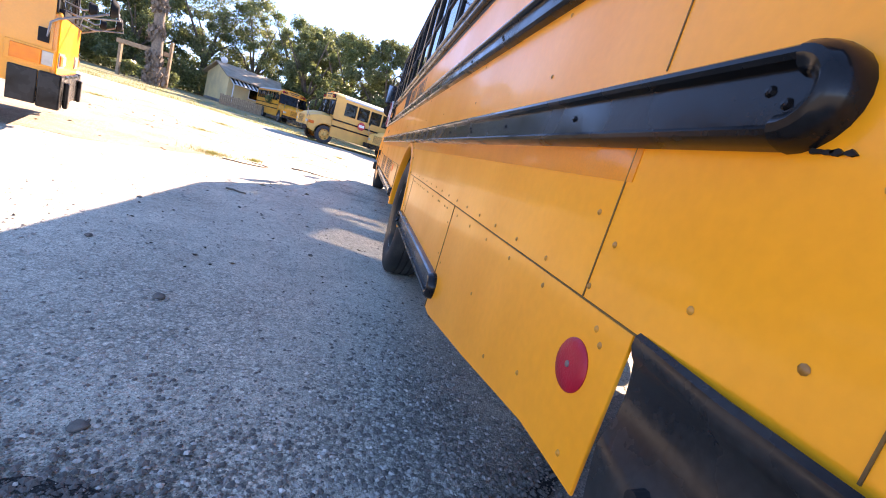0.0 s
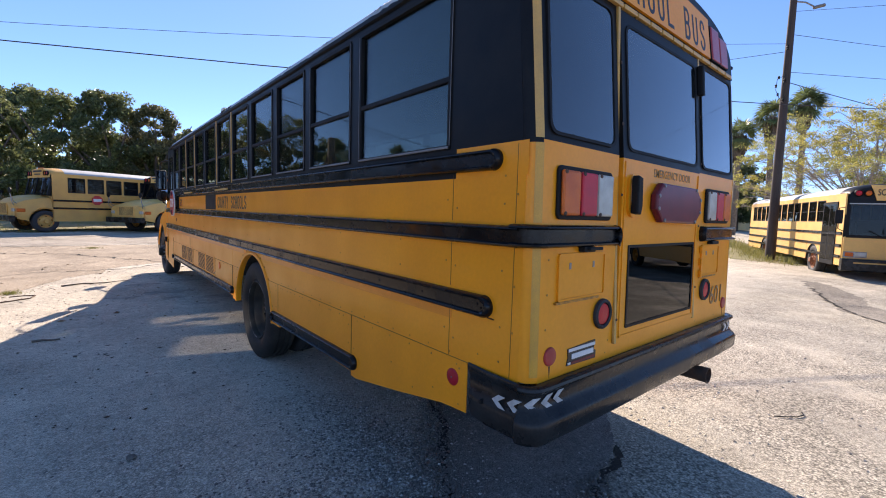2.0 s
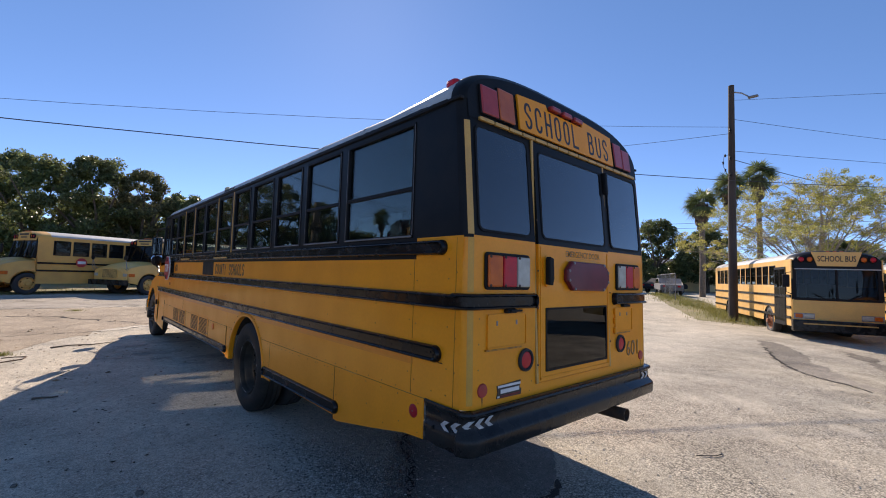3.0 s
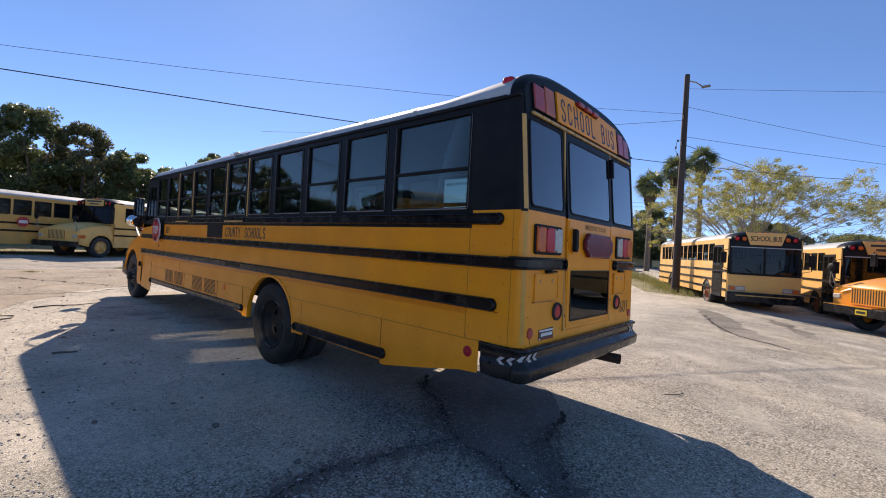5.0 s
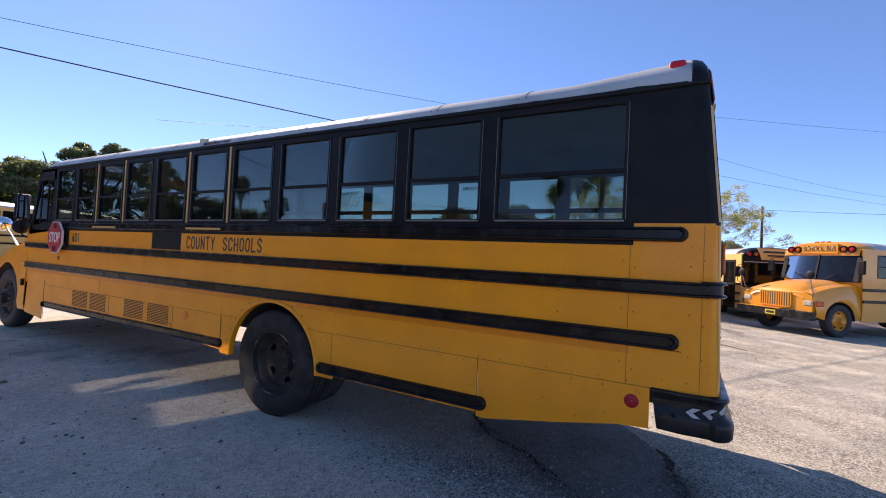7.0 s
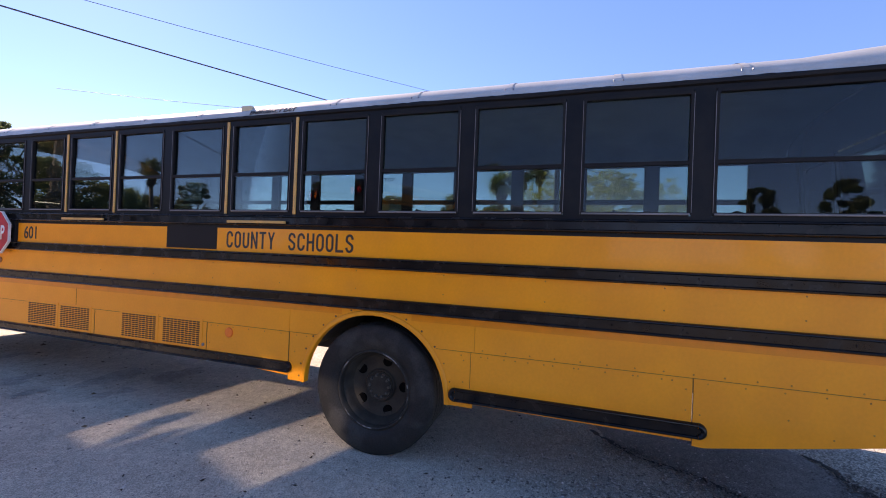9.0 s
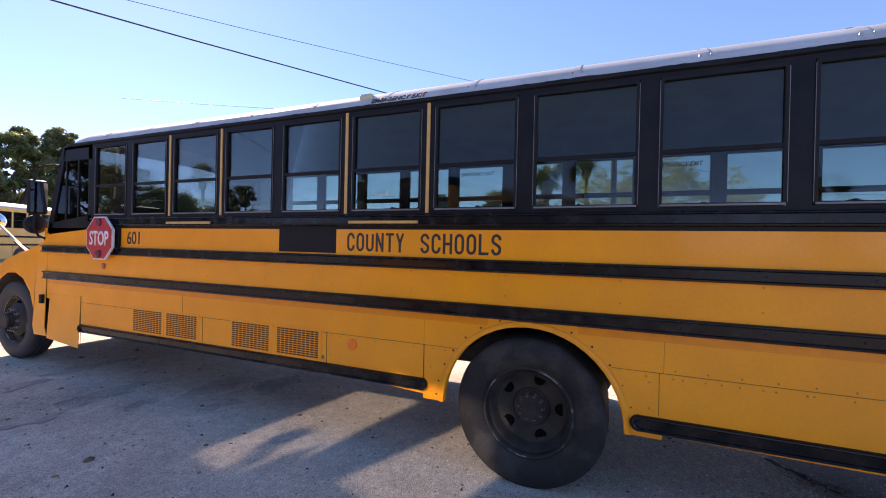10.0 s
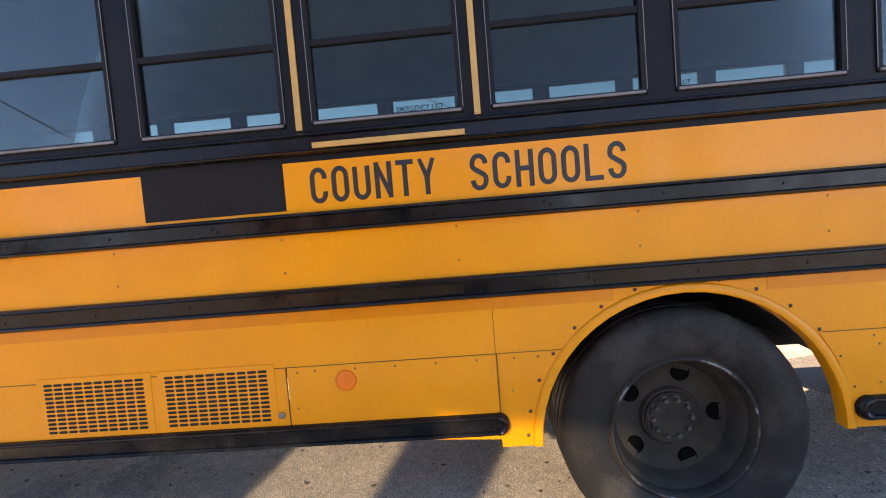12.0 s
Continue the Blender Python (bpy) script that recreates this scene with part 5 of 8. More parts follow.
def chevron(s0, flip, z):
    """A worn reflective arrow on the bumper's face; s0 is its tip's way along the face from the corner's end."""
    bm = bmesh.new()
    vs = []
    for u, v in [(0, 0), (0.036, 0.028), (0.076, 0.028), (0.036, 0.0), (0.076, -0.028), (0.036, -0.028)]:
        s, r = s0 + u, 0.0815
        if s > 0:
            x, y = 0.05 + s, 0.05 - r - 0.004 * min(1.0, s / 0.03)
        elif s > -r * math.pi / 2:
            a = math.pi / 2 + s / r
            x, y = 0.05 - r * math.cos(a), 0.05 - r * math.sin(a)
        else:
            x, y = 0.05 - r + 0.001, 0.05 - s - r * math.pi / 2
        vs.append(bm.verts.new((W - x if flip else x, y - 0.0015, z + v)))
    bm.faces.new(vs)
    return part("chevron", thicken(bm, 0.002), CHEVRON, bumper, "worn reflective chevron")


for k, z in ((0.075, 0.858), (-0.003, 0.857), (-0.081, 0.851), (-0.165, 0.836), (-0.250, 0.826)):
    chevron(k, False, z)
    if k > -0.15:
        chevron(k, True, z)
part("bumper_bolt", lathe(bmesh.new(), [(0, -0.046), (0.010, -0.044), (0.013, -0.026)], (0, 0.232, 0.79), "x", 12), BLACK_MATT, bumper)
for x in (0.8, 1.5):
    part("bumper_bracket", boxes((x, x + 0.1, -0.03, 0.6, 0.68, 0.76)), CHASSIS, BUS)
ex = part("exhaust_pipe", lathe(bmesh.new(), [(0.046, 1.4), (0.05, -0.20), (0.052, -0.215), (0.045, -0.215), (0.042, 0.2)], (1.80, 0.12, 0.60), "y", 20), RUST, BUS, smooth=True)

# cab front: driver's window, pillars, windscreen, bonnet and wings
for left in (True, False):
    bm = bmesh.new()
    a, b = sorted((side_x(left, 0.0), side_x(left, 0.04)))
    prism(bm, [(8.895, 1.88), (8.97, 1.88), (8.97, 2.75), (8.895, 2.75)], "x", a, b)
    prism(bm, [(9.43, 2.76), (9.54, 2.72), (9.819, 1.74), (9.73, 1.74)], "x", a, b)
    prism(bm, [(8.9, 2.61), (9.49, 2.61), (9.47, 2.77), (8.9, 2.79)], "x", a, b)
    prism(bm, [(8.9, 1.79), (9.786, 1.72), (9.75, 1.86), (8.97, 1.95), (8.9, 1.95)], "x", a, b)
    part("cab_frame", bm, BLACK, BUS)
for left in (True, False):
    bm = bmesh.new()
    a, b = sorted((side_x(left, 0.005), side_x(left, 0.03)))
    prism(bm, [(9.17, 1.92), (9.195, 1.92), (9.195, 2.62), (9.17, 2.62)], "x", a, b)
    prism(bm, [(9.42, 1.90), (9.445, 1.90), (9.445, 2.62), (9.42, 2.62)], "x", a, b)
    prism(bm, [(9.17, 2.28), (9.43, 2.28), (9.43, 2.30), (9.17, 2.30)], "x", a, b)
    part("cab_window_frame", bm, BLACK_MATT, BUS)
for left in (True, False):
    a, b = sorted((side_x(left, 0.014), side_x(left, 0.018)))
    part("cab_pane", prism(bmesh.new(), [(8.96, 1.92), (9.7, 1.86), (9.47, 2.62), (8.96, 2.62)], "x", a, b), GLASS_CLEAR, BUS)
ws = part("windscreen", sheet(bmesh.new(), [[(x, y - 0.10 * ((x - 1.2) / 1.2) ** 2 + 0.06, z) for x in np.linspace(0.05, 2.35, 9)] for y, z in ((9.786, 1.74), (9.47, 2.70))]), GLASS_CLEAR, BUS, smooth=True)
part("cowl", sheet(bmesh.new(), [[(x, y, z + 0.05 * (1 - ((x - 1.2) / 1.2) ** 2)) for x in np.linspace(0.0, 2.4, 9)] for y, z in ((9.794, 1.74), (9.827, 1.69), (9.933, 1.63))]), YELLOW, BUS, smooth=True)
part("firewall", boxes((0.02, 2.38, 9.77, 9.794, 0.55, 1.72)), BLACK_MATT, BUS)
wing_top = [(9.803, 1.66), (9.933, 1.60), (10.137, 1.545), (10.36, 1.49), (10.61, 1.43), (10.81, 1.37), (11.01, 1.27), (11.14, 1.16), (11.23, 1.02), (11.28, 0.86)]
FZ = FW_Z + 0.02
for left in (True, False):
    lows = [(9.803, 0.45), (10.08, 0.45)] + [(10.64 + 0.60 * math.cos(radians(a)), FZ + 0.62 * math.sin(radians(a))) for a in (172, 148, 124, 100, 76, 52, 28, 8)]
    tops = [(9.803, 1.66), (10.031, 1.575)] + [(10.146, 1.54), (10.28, 1.505), (10.44, 1.47), (10.62, 1.43), (10.82, 1.37), (11.02, 1.27), (11.18, 1.10), (11.28, 0.86)]
    bm = sheet(bmesh.new(), [[(side_x(left, 0.0 if i < 3 else 0.01), *q) for i, q in enumerate(lows)],
                             [(side_x(left, -0.02), q[0] + (p[0] - q[0]) * 0.10, q[1] + (p[1] - q[1]) * 0.10) for q, p in zip(lows, tops)],
                             [(side_x(left, 0.0), *q) for q in tops],
                             [(side_x(left, 0.05), q[0] - 0.01, q[1] + 0.03) for q in tops],
                             [(side_x(left, 0.25), q[0] - 0.02, q[1] + 0.05) for q in tops],
                             [(side_x(left, 0.55), q[0] - 0.0, q[1] + 0.08) for q in tops]])
    part("wing", thicken(bm, 0.008), YELLOW, BUS, "yellow front wing over the wheel", True)
    rows = [[(side_x(left, d), 10.64 + 0.60 * k * math.cos(radians(a)), FZ + 0.62 * k * math.sin(radians(a))) for a in range(0, 181, 15)] for d, k in ((0.02, 1.0), (0.5, 1.02))]
    part("wheel_housing", sheet(bmesh.new(), rows), CHASSIS, BUS)
bon = [(y, z + 0.09) for y, z in wing_top[:7]] + [(11.26, 1.25), (11.44, 1.10), (11.5, 0.85)]
part("bonnet", sheet(bmesh.new(), [[(x, y, z + 0.10 * (1 - ((x - 1.2) / 0.66) ** 2)) for x in np.linspace(0.54, 1.86, 9)] for y, z in bon]), YELLOW, BUS, smooth=True)
part("bonnet_side", boxes((0.50, 0.56, 9.811, 11.36, 0.9, 1.35), (1.84, 1.90, 9.811, 11.36, 0.9, 1.35)), YELLOW, BUS)
part("grille", boxes((0.62, 1.78, 11.42, 11.48, 0.72, 1.05), bevel=0.02), BLACK_MATT, BUS)
for x in (0.18, 2.02):
    part("headlamp", boxes((x, x + 0.26, 11.2, 11.29, 0.88, 1.04), bevel=0.03), LENS_CLEAR, BUS)
part("front_bumper", boxes((0.0, 2.4, 11.34, 11.56, 0.48 + 0.1, 0.78 + 0.1), bevel=0.03), BUMPER, BUS)
part("bumper_end", boxes((0.0, 0.12, 11.12, 11.34, 0.55, 0.86), bevel=0.03), BUMPER, BUS)
part("bonnet_latch", boxes((-0.05, 0.0, 9.819, 9.876, 0.86, 0.97), bevel=0.008), BLACK_MATT, BUS)
# mirrors
mir = part("side_mirror", boxes((-0.20, 0.0, 9.79, 9.86, 1.96, 2.38), bevel=0.03), BLACK_MATT, BUS, "black rectangular wing mirror")
part("mirror_face", boxes((-0.185, -0.015, 9.783, 9.788, 1.99, 2.35)), CHROME_DIM, mir)
part("mirror_arm", tube(bmesh.new(), [(0.04, 9.46, 2.54), (-0.02, 9.62, 2.57), (-0.09, 9.80, 2.55), (-0.11, 9.86, 2.50), (-0.11, 9.87, 1.80), (-0.06, 9.88, 1.70), (0.02, 9.86, 1.66)], 0.014, 8), BLACK_MATT, mir)
part("round_mirror", lathe(bmesh.new(), [(0.0, 9.88), (0.07, 9.89), (0.115, 9.93), (0.118, 9.97), (0.0, 10.01)], (-0.06, 0, 1.84), "y", 20), BLACK_MATT, mir, smooth=True)
cm = part("crossview_mirror", lathe(bmesh.new(), [(0.0, 11.56), (0.07, 11.57), (0.125, 11.61), (0.14, 11.66), (0.0, 11.72)], (0.19, 0, 1.90), "y", 24), CHROME, BUS, "convex chrome mirror on a long stalk", True)
part("mirror_stalk", tube(bmesh.new(), [(0.10, 10.30, 1.42), (0.10, 10.62, 1.54), (0.19, 11.56, 1.88)], 0.014, 8), STEEL, cm)
part("stalk_foot", tube(bmesh.new(), [(0.04, 10.20, 1.30), (0.06, 10.34, 1.44), (0.10, 10.85, 1.62)], 0.011, 6), BLACK_MATT, cm)

# small signs of wear
for x in (0.138, 2.275):
    rear_part("rust_drip", prism(bmesh.new(), [(x - 0.006, 0.985), (x + 0.005, 0.985), (x + 0.003, 0.955), (x, 0.932), (x - 0.003, 0.958)], "y", -0.0012, 0.0), RUST)
rnd = random.Random(3)
for k in range(4):
    y, z = 0.212 + 0.009 * k + rnd.uniform(-0.003, 0.003), 1.1665 + rnd.uniform(-0.002, 0.001)
    pts = [(y + 0.006 * rnd.uniform(0.6, 1.2) * math.cos(t), z + 0.0032 * rnd.uniform(0.5, 1.3) * math.sin(t)) for t in [0.9 * i for i in range(7)]]
    part("sealant_smear", prism(bmesh.new(), pts, "x", -0.0035, 0.0), BLACK_MATT, BUS)


# ---- parked buses ----
def place(x, y, yaw, dz=0.0):
    """Pose of a vehicle whose front axle's middle stands on the ground there; yaw 0 heads along +y, 90 along -x."""
    return pose(x, y, gz(x, y) + dz, 0, 0, yaw)


def hull(root, y0, y1, paint, roof_mat, n_win, skirt=0.50, arches=(), top=3.03, roof_trim=None, glass_mat=None, rails=(0.80, 1.12, 1.50), first=0.25, last=0.25, ahead=0.6):
    """Walls with real openings, panes, roof and rear wall of a bus body from y0 (rear) to y1 (front); x runs from -1.2 to 1.2."""
    glass_mat = glass_mat or GLASS_SHIELD
    pitch = (y1 - y0 - first - last) / n_win
    for s in (-1, 1):
        xa, xb = sorted((s * 1.2, s * 1.16))
        bm = bmesh.new()
        cuts = sorted(arches)
        edges = [y0] + [v for a in cuts for v in (a - 0.6, a + 0.6)] + [y1]
        for a, b in zip(edges[::2], edges[1::2]):
            if b > a:
                box(bm, xa, xb, a, b, skirt, 1.08)
        box(bm, xa, xb, y0, y1, 1.08, 1.86)
        for a in cuts:
            pts = [(a - 0.6, 1.08)] + [(a + 0.58 * math.cos(radians(v)), 0.50 + 0.57 * math.sin(radians(v))) for v in range(180, -1, -15)] + [(a + 0.6, 1.08)]
            lo = pts[1:-1]
            hi = [(min(max(q[0], a - 0.6), a + 0.6), 1.08) for q in lo]
            sheet(bm, [[(s * 1.2, *q) for q in lo], [(s * 1.2, *q) for q in hi]])
        part("side_wall", bm, paint, root)
        bm = bmesh.new()
        box(bm, xa, xb, y0, y1, 2.58, 2.74)
        for i in range(n_win + 1):
            c = y0 + first + pitch * i
            a, b = (y0 if i == 0 else c - 0.05), (y1 if i == n_win else c + 0.05)
            box(bm, xa, xb, a, b, 1.86, 2.58)
        part("window_wall", bm, paint, root)
        for i in range(n_win):
            a, b = y0 + first + pitch * i + 0.05, y0 + first + pitch * (i + 1) - 0.05
            w = part("window", frame_ring(bmesh.new(), a, b, 1.86, 2.58, 0.03, "x", s * 1.205, s * 1.17, 0.03), BLACK_MATT, root)
            part("pane", boxes((min(s * 1.18, s * 1.184), max(s * 1.18, s * 1.184), a + 0.02, b - 0.02, 1.88, 2.56)), glass_mat, w)
            part("sash_bar", boxes((min(s * 1.176, s * 1.2), max(s * 1.176, s * 1.2), a + 0.02, b - 0.02, 2.20, 2.225)), BLACK_MATT, w)
        for z in rails:
            rub_rail(root, s * 1.2, s, y0 + 0.02, y1 - 0.02, z, 0.045, mat=RAIL)
        for a in cuts:
            rows = [[(s * x, a + 0.58 * math.cos(radians(v)), 0.5 + 0.57 * math.sin(radians(v))) for v in range(0, 181, 15)] for x in (1.195, 0.75)]
            part("wheel_housing", sheet(bmesh.new(), rows), CHASSIS, root)
    line = [(x - 1.2, z) for x, z in roof_line(2.4, 2.70, top, 9)]
    part("roof", sheet(bmesh.new(), [[(x, y, z) for x, z in line] for y in np.linspace(y0 + 0.1, y1 - 0.5, 6)]), roof_mat, root, smooth=True)
    low = [(x * 0.97, max(2.60, z - 0.10)) for x, z in line]
    part("rear_cap", sheet(bmesh.new(), [[(x, y0 + 0.1, z) for x, z in line], [(x * 0.985, y0 + 0.03, z - 0.03) for x, z in line], [(x, y0, z) for x, z in low], [(x, y0, 2.58) for x, z in low]]), roof_trim or paint, root, smooth=True)
    for q in ((-1.16, 1.16, skirt, 1.86), (-1.16, -0.95, 1.86, 2.6), (0.95, 1.16, 1.86, 2.6), (-0.95, 0.95, 2.45, 2.6)):
        part("rear_panel", boxes((q[0], q[1], y0, y0 + 0.04, q[2], q[3])), paint, root)
    part("rear_pane", boxes((-0.95, 0.95, y0 + 0.015, y0 + 0.02, 1.86, 2.45)), glass_mat, root)
    part("floor_pan", boxes((-1.16, 1.16, y0 + 0.05, y1 - 0.02, 0.86, 0.92)), FLOOR_RUBBER, root)
    part("ceiling_lining", sheet(bmesh.new(), [[(x * 0.97, y, z - 0.05) for x, z in line] for y in (y0 + 0.1, y1 - 0.55)]), INNER, root)
    part("chassis", boxes((-0.5, -0.42, y0 + 0.2, y1 + ahead, 0.55, 0.8), (0.42, 0.5, y0 + 0.2, y1 + ahead, 0.55, 0.8), (-1.0, 1.0, y0 + 0.5, y1 - 1.0, 0.78, 0.86)), CHASSIS, root)
    for s in (-1, 1):
        a, b = sorted((s * 1.152, s * 1.158))
        part("inner_wall", boxes((a, b, y0 + 0.05, y1 - 0.05, 0.92, 1.85), (a, b, y0 + 0.05, y1 - 0.05, 2.59, 2.72)), INNER_DARK, root)
    part("inner_rear_wall", boxes((-1.14, 1.14, y0 + 0.045, y0 + 0.05, 0.92, 1.84)), INNER_DARK, root)
    k = max(3, int((y1 - y0 - 1.6) / 0.8))
    bm = bmesh.new()
    prism(bm, [(-0.02, 0.0), (0.40, 0.0), (0.40, 0.14), (0.08, 0.16), (-0.02, 0.66), (-0.10, 0.68), (-0.12, 0.60)], "x", 0.0, 0.95)
    seat = part("seat", bm, SEAT, root)
    seat.location = (-1.1, y0 + 0.4, 1.28)
    for i in range(k):
        for x in (-1.1, 0.15):
            if i or x > 0:
                o = new("seat", seat.data)
                o.parent, o.location = root, (x, y0 + 0.4 + 0.8 * i, 1.28)
    return line


def front_cap(root, line, y1, paint, trim, text=True, sign_mat=None, base=2.54, board_at=((-0.56, 2.60), (0.56, 2.60), (0.56, 2.93), (-0.56, 2.93))):
    """The domed cap over the windscreen with its sign board, lamps and markers. trim: the colour of its lamp panels."""
    rows = [[(x, y1 - 0.5, z) for x, z in line], [(x * 0.995, y1 - 0.25, z - 0.015) for x, z in line], [(x * 0.975, y1 - 0.06, z - 0.07 * (z - 2.5)) for x, z in line],
            [(x * 0.95, y1 + 0.02, 2.56 + (z - 2.56) * 0.80) for x, z in line], [(x * 0.95, y1 + 0.05, base) for x, z in line]]
    part("front_cap", sheet(bmesh.new(), rows), trim, root, smooth=True)
    m = sign_mat or paint
    board = part("sign_board", prism(bmesh.new(), list(board_at), "y", y1 + 0.035, y1 + 0.075, 0.006), m, root, "yellow sign board over the windscreen")
    if text:
        lettering("lettering", "SCHOOL BUS", board, LETTER, (0.50, y1 + 0.0765, 2.67), (-1, 0, 0), (0, 0, 1), 1.0, 0.19, bold=0.016)
    else:
        part("text_bar", boxes((-0.45, 0.45, y1 + 0.075, y1 + 0.078, 2.80, 2.88), (-0.30, 0.30, y1 + 0.075, y1 + 0.078, 2.67, 2.73)), LETTER, board)
    for x, mm in ((-0.93, LENS_RED), (-0.70, LENS_AMBER), (0.70, LENS_AMBER), (0.93, LENS_RED)):
        dome_lamp(root, "warning_lamp", (x, y1 + 0.03, 2.74), "y", 1, 0.085, 0.05, mm, BLACK_MATT)
    for x in (-0.18, 0, 0.18):
        part("marker_lamp", boxes((x - 0.05, x + 0.05, y1 - 0.12, y1 - 0.03, 2.965, 3.015), bevel=0.012), LENS_AMBER, root)


def windscreen(root, y1, z0, z1, split=True, wipers=True, y_low=0.0, mat=None):
    rows = [[(x, y1 + yy - 0.06 * (x / 1.1) ** 2, z) for x in np.linspace(-1.08, 1.08, 9)] for yy, z in ((y_low, z0), (0.03, z1))]
    ws = part("windscreen", sheet(bmesh.new(), rows), mat or GLASS_SHIELD, root, smooth=True)
    if split:
        part("centre_bar", prism(bmesh.new(), [(y1 + y_low + 0.005, z0), (y1 + y_low + 0.03, z0), (y1 + 0.06, z1), (y1 + 0.035, z1)], "x", -0.025, 0.025), BLACK_MATT, ws)
    for s in (-1, 1):
        part("pillar", prism(bmesh.new(), [(y1 + y_low - 0.16, z0), (y1 + y_low - 0.04, z0), (y1 - 0.01, z1), (y1 - 0.13, z1)], "x", min(s * 1.06, s * 1.19), max(s * 1.06, s * 1.19)), BLACK_MATT, root)
        if wipers:
            part("wiper", tube(bmesh.new(), [(s * 0.25, y1 + y_low + 0.04, z0 + 0.0), (s * 0.62, y1 + y_low + 0.05, z0 + 0.22)], 0.012, 6), BLACK_MATT, ws)


def mirror_pair(root, y, z, reach=0.25, big=True):
    for s in (-1, 1):
        m = part("side_mirror", boxes((min(s * (1.25 + reach), s * (1.05 + reach)), max(s * (1.25 + reach), s * (1.05 + reach)), y - 0.04, y + 0.03, z - 0.2, z + 0.22), bevel=0.03), BLACK_MATT, root)
        part("mirror_arm", tube(bmesh.new(), [(s * 1.15, y - 0.25, z + 0.32), (s * (1.15 + reach), y, z + 0.28), (s * (1.15 + reach), y, z - 0.35), (s * 1.15, y - 0.2, z - 0.45)], 0.014, 6), BLACK_MATT, m)


def nose_arms(root, y, z):
    """Convex mirrors on tubular arms ahead of the bonnet."""
    for s in (-1, 1):
        m = part("crossview_mirror", lathe(bmesh.new(), [(0.0, y + 0.24), (0.09, y + 0.25), (0.13, y + 0.30), (0.0, y + 0.36)], (s * 1.12, 0, z + 0.52), "y", 16), BLACK_MATT, root, smooth=True)
        part("mirror_arm", tube(bmesh.new(), [(s * 0.98, y - 0.15, z - 0.25), (s * 1.10, y + 0.18, z + 0.05), (s * 1.12, y + 0.30, z + 0.45)], 0.014, 6), STEEL, m)
        part("mirror_arm", tube(bmesh.new(), [(s * 0.98, y + 0.05, z - 0.35), (s * 1.18, y + 0.25, z + 0.0), (s * 1.12, y + 0.30, z + 0.45)], 0.012, 6), STEEL, m)


def bonnet_bus(name, m, paint, label, length=8.4, nose=1.0, screen=-0.8, n_win=10, rim=None, roof=None, grille_bars=True, stop_arm=True, plate=False, group="", trim=None, cross_arms=True, text=True):
    """A school bus with its engine ahead of the cab. Its origin is the middle of the front axle, on the ground."""
    root = thing(name, label, "school bus", m, group)
    y0, y1 = screen - length, screen
    roof = roof or ROOF_WHITE
    rear_ax = -(length * 0.68)
    line = hull(root, y0, y1, paint, roof, n_win, arches=[rear_ax], rails=(1.12, 1.48), first=0.3, last=0.55)
    front_cap(root, line, y1, paint, trim or paint, text)
    windscreen(root, y1, 1.72, 2.56, y_low=0.22)
    part("cab_wall", boxes((-1.2, 1.2, y1 - 0.04, y1, 0.6, 1.70)), paint, root)
    # wings with wheel openings
    span = nose - y1
    for s in (-1, 1):
        top = lambda y: 1.60 - 0.30 * max(0.0, (y - y1) / span) ** 2.2
        lows, tops = [(y1, 0.55)], [(y1, top(y1))]
        for a in range(178, 1, -16):
            py, pz = 0.60 * math.cos(radians(a)), 0.50 + 0.58 * math.sin(radians(a))
            lows.append((py, pz))
            ty = max(y1 + 0.02, min(nose - 0.02, py * 1.25 + 0.06 * math.cos(radians(a))))
            tops.append((ty, top(ty)))
        lows.append((nose - 0.04, 0.62))
        tops.append((nose + 0.0, top(nose)))
        rows = [[(s * 1.15, *q) for q in lows],
                [(s * 1.19, q[0] * 0.88 + p[0] * 0.12, q[1] * 0.88 + p[1] * 0.12) for q, p in zip(lows, tops)],
                [(s * 1.16, q[0] * 0.45 + p[0] * 0.55, q[1] * 0.45 + p[1] * 0.55) for q, p in zip(lows, tops)],
                [(s * 1.06, p[0], p[1] - 0.02) for p in tops], [(s * 0.90, p[0], p[1] + 0.03) for p in tops], [(s * 0.72, p[0], p[1] + 0.02) for p in tops]]
        part("wing", sheet(bmesh.new(), rows), paint, root, smooth=True)
        rows = [[(s * x, 0.60 * math.cos(radians(a)), 0.50 + 0.58 * math.sin(radians(a))) for a in range(0, 181, 15)] for x in (1.17, 0.6)]
        part("wheel_housing", sheet(bmesh.new(), rows), CHASSIS, root)
        dl = part("headlamp", boxes((min(s * 0.86, s * 1.12), max(s * 0.86, s * 1.12), nose - 0.06, nose + 0.05, 0.93, 1.09), bevel=0.03), LENS_CLEAR, root)
        part("turn_lamp", boxes((min(s * 1.08, s * 1.20), max(s * 1.08, s * 1.20), nose - 0.34, nose - 0.04, 0.92, 1.08), bevel=0.03), LENS_AMBER, root)
    # bonnet top and nose
    rows = []
    for y, z in [(y1, 1.74), (y1 + span * 0.3, 1.72), (y1 + span * 0.6, 1.66), (y1 + span * 0.85, 1.55), (nose - 0.02, 1.42), (nose + 0.06, 1.28)]:
        rows.append([(x, y, z - 0.16 * abs(x / 0.86) ** 3) for x in np.linspace(-0.86, 0.86, 13)])
    part("bonnet", sheet(bmesh.new(), rows), paint, root, smooth=True)
    part("nose", prism(bmesh.new(), [(-1.12, 0.70), (1.12, 0.70), (1.12, 1.22), (0.86, 1.34), (-0.86, 1.34), (-1.12, 1.22)], "y", nose - 0.12, nose + 0.03, 0.02), paint, root)
    g = part("grille", prism(bmesh.new(), rounded(-0.52, 0.52, 0.82, 1.32, 0.06), "y", nose + 0.02, nose + 0.07, 0.01), paint if grille_bars else STEEL, root)
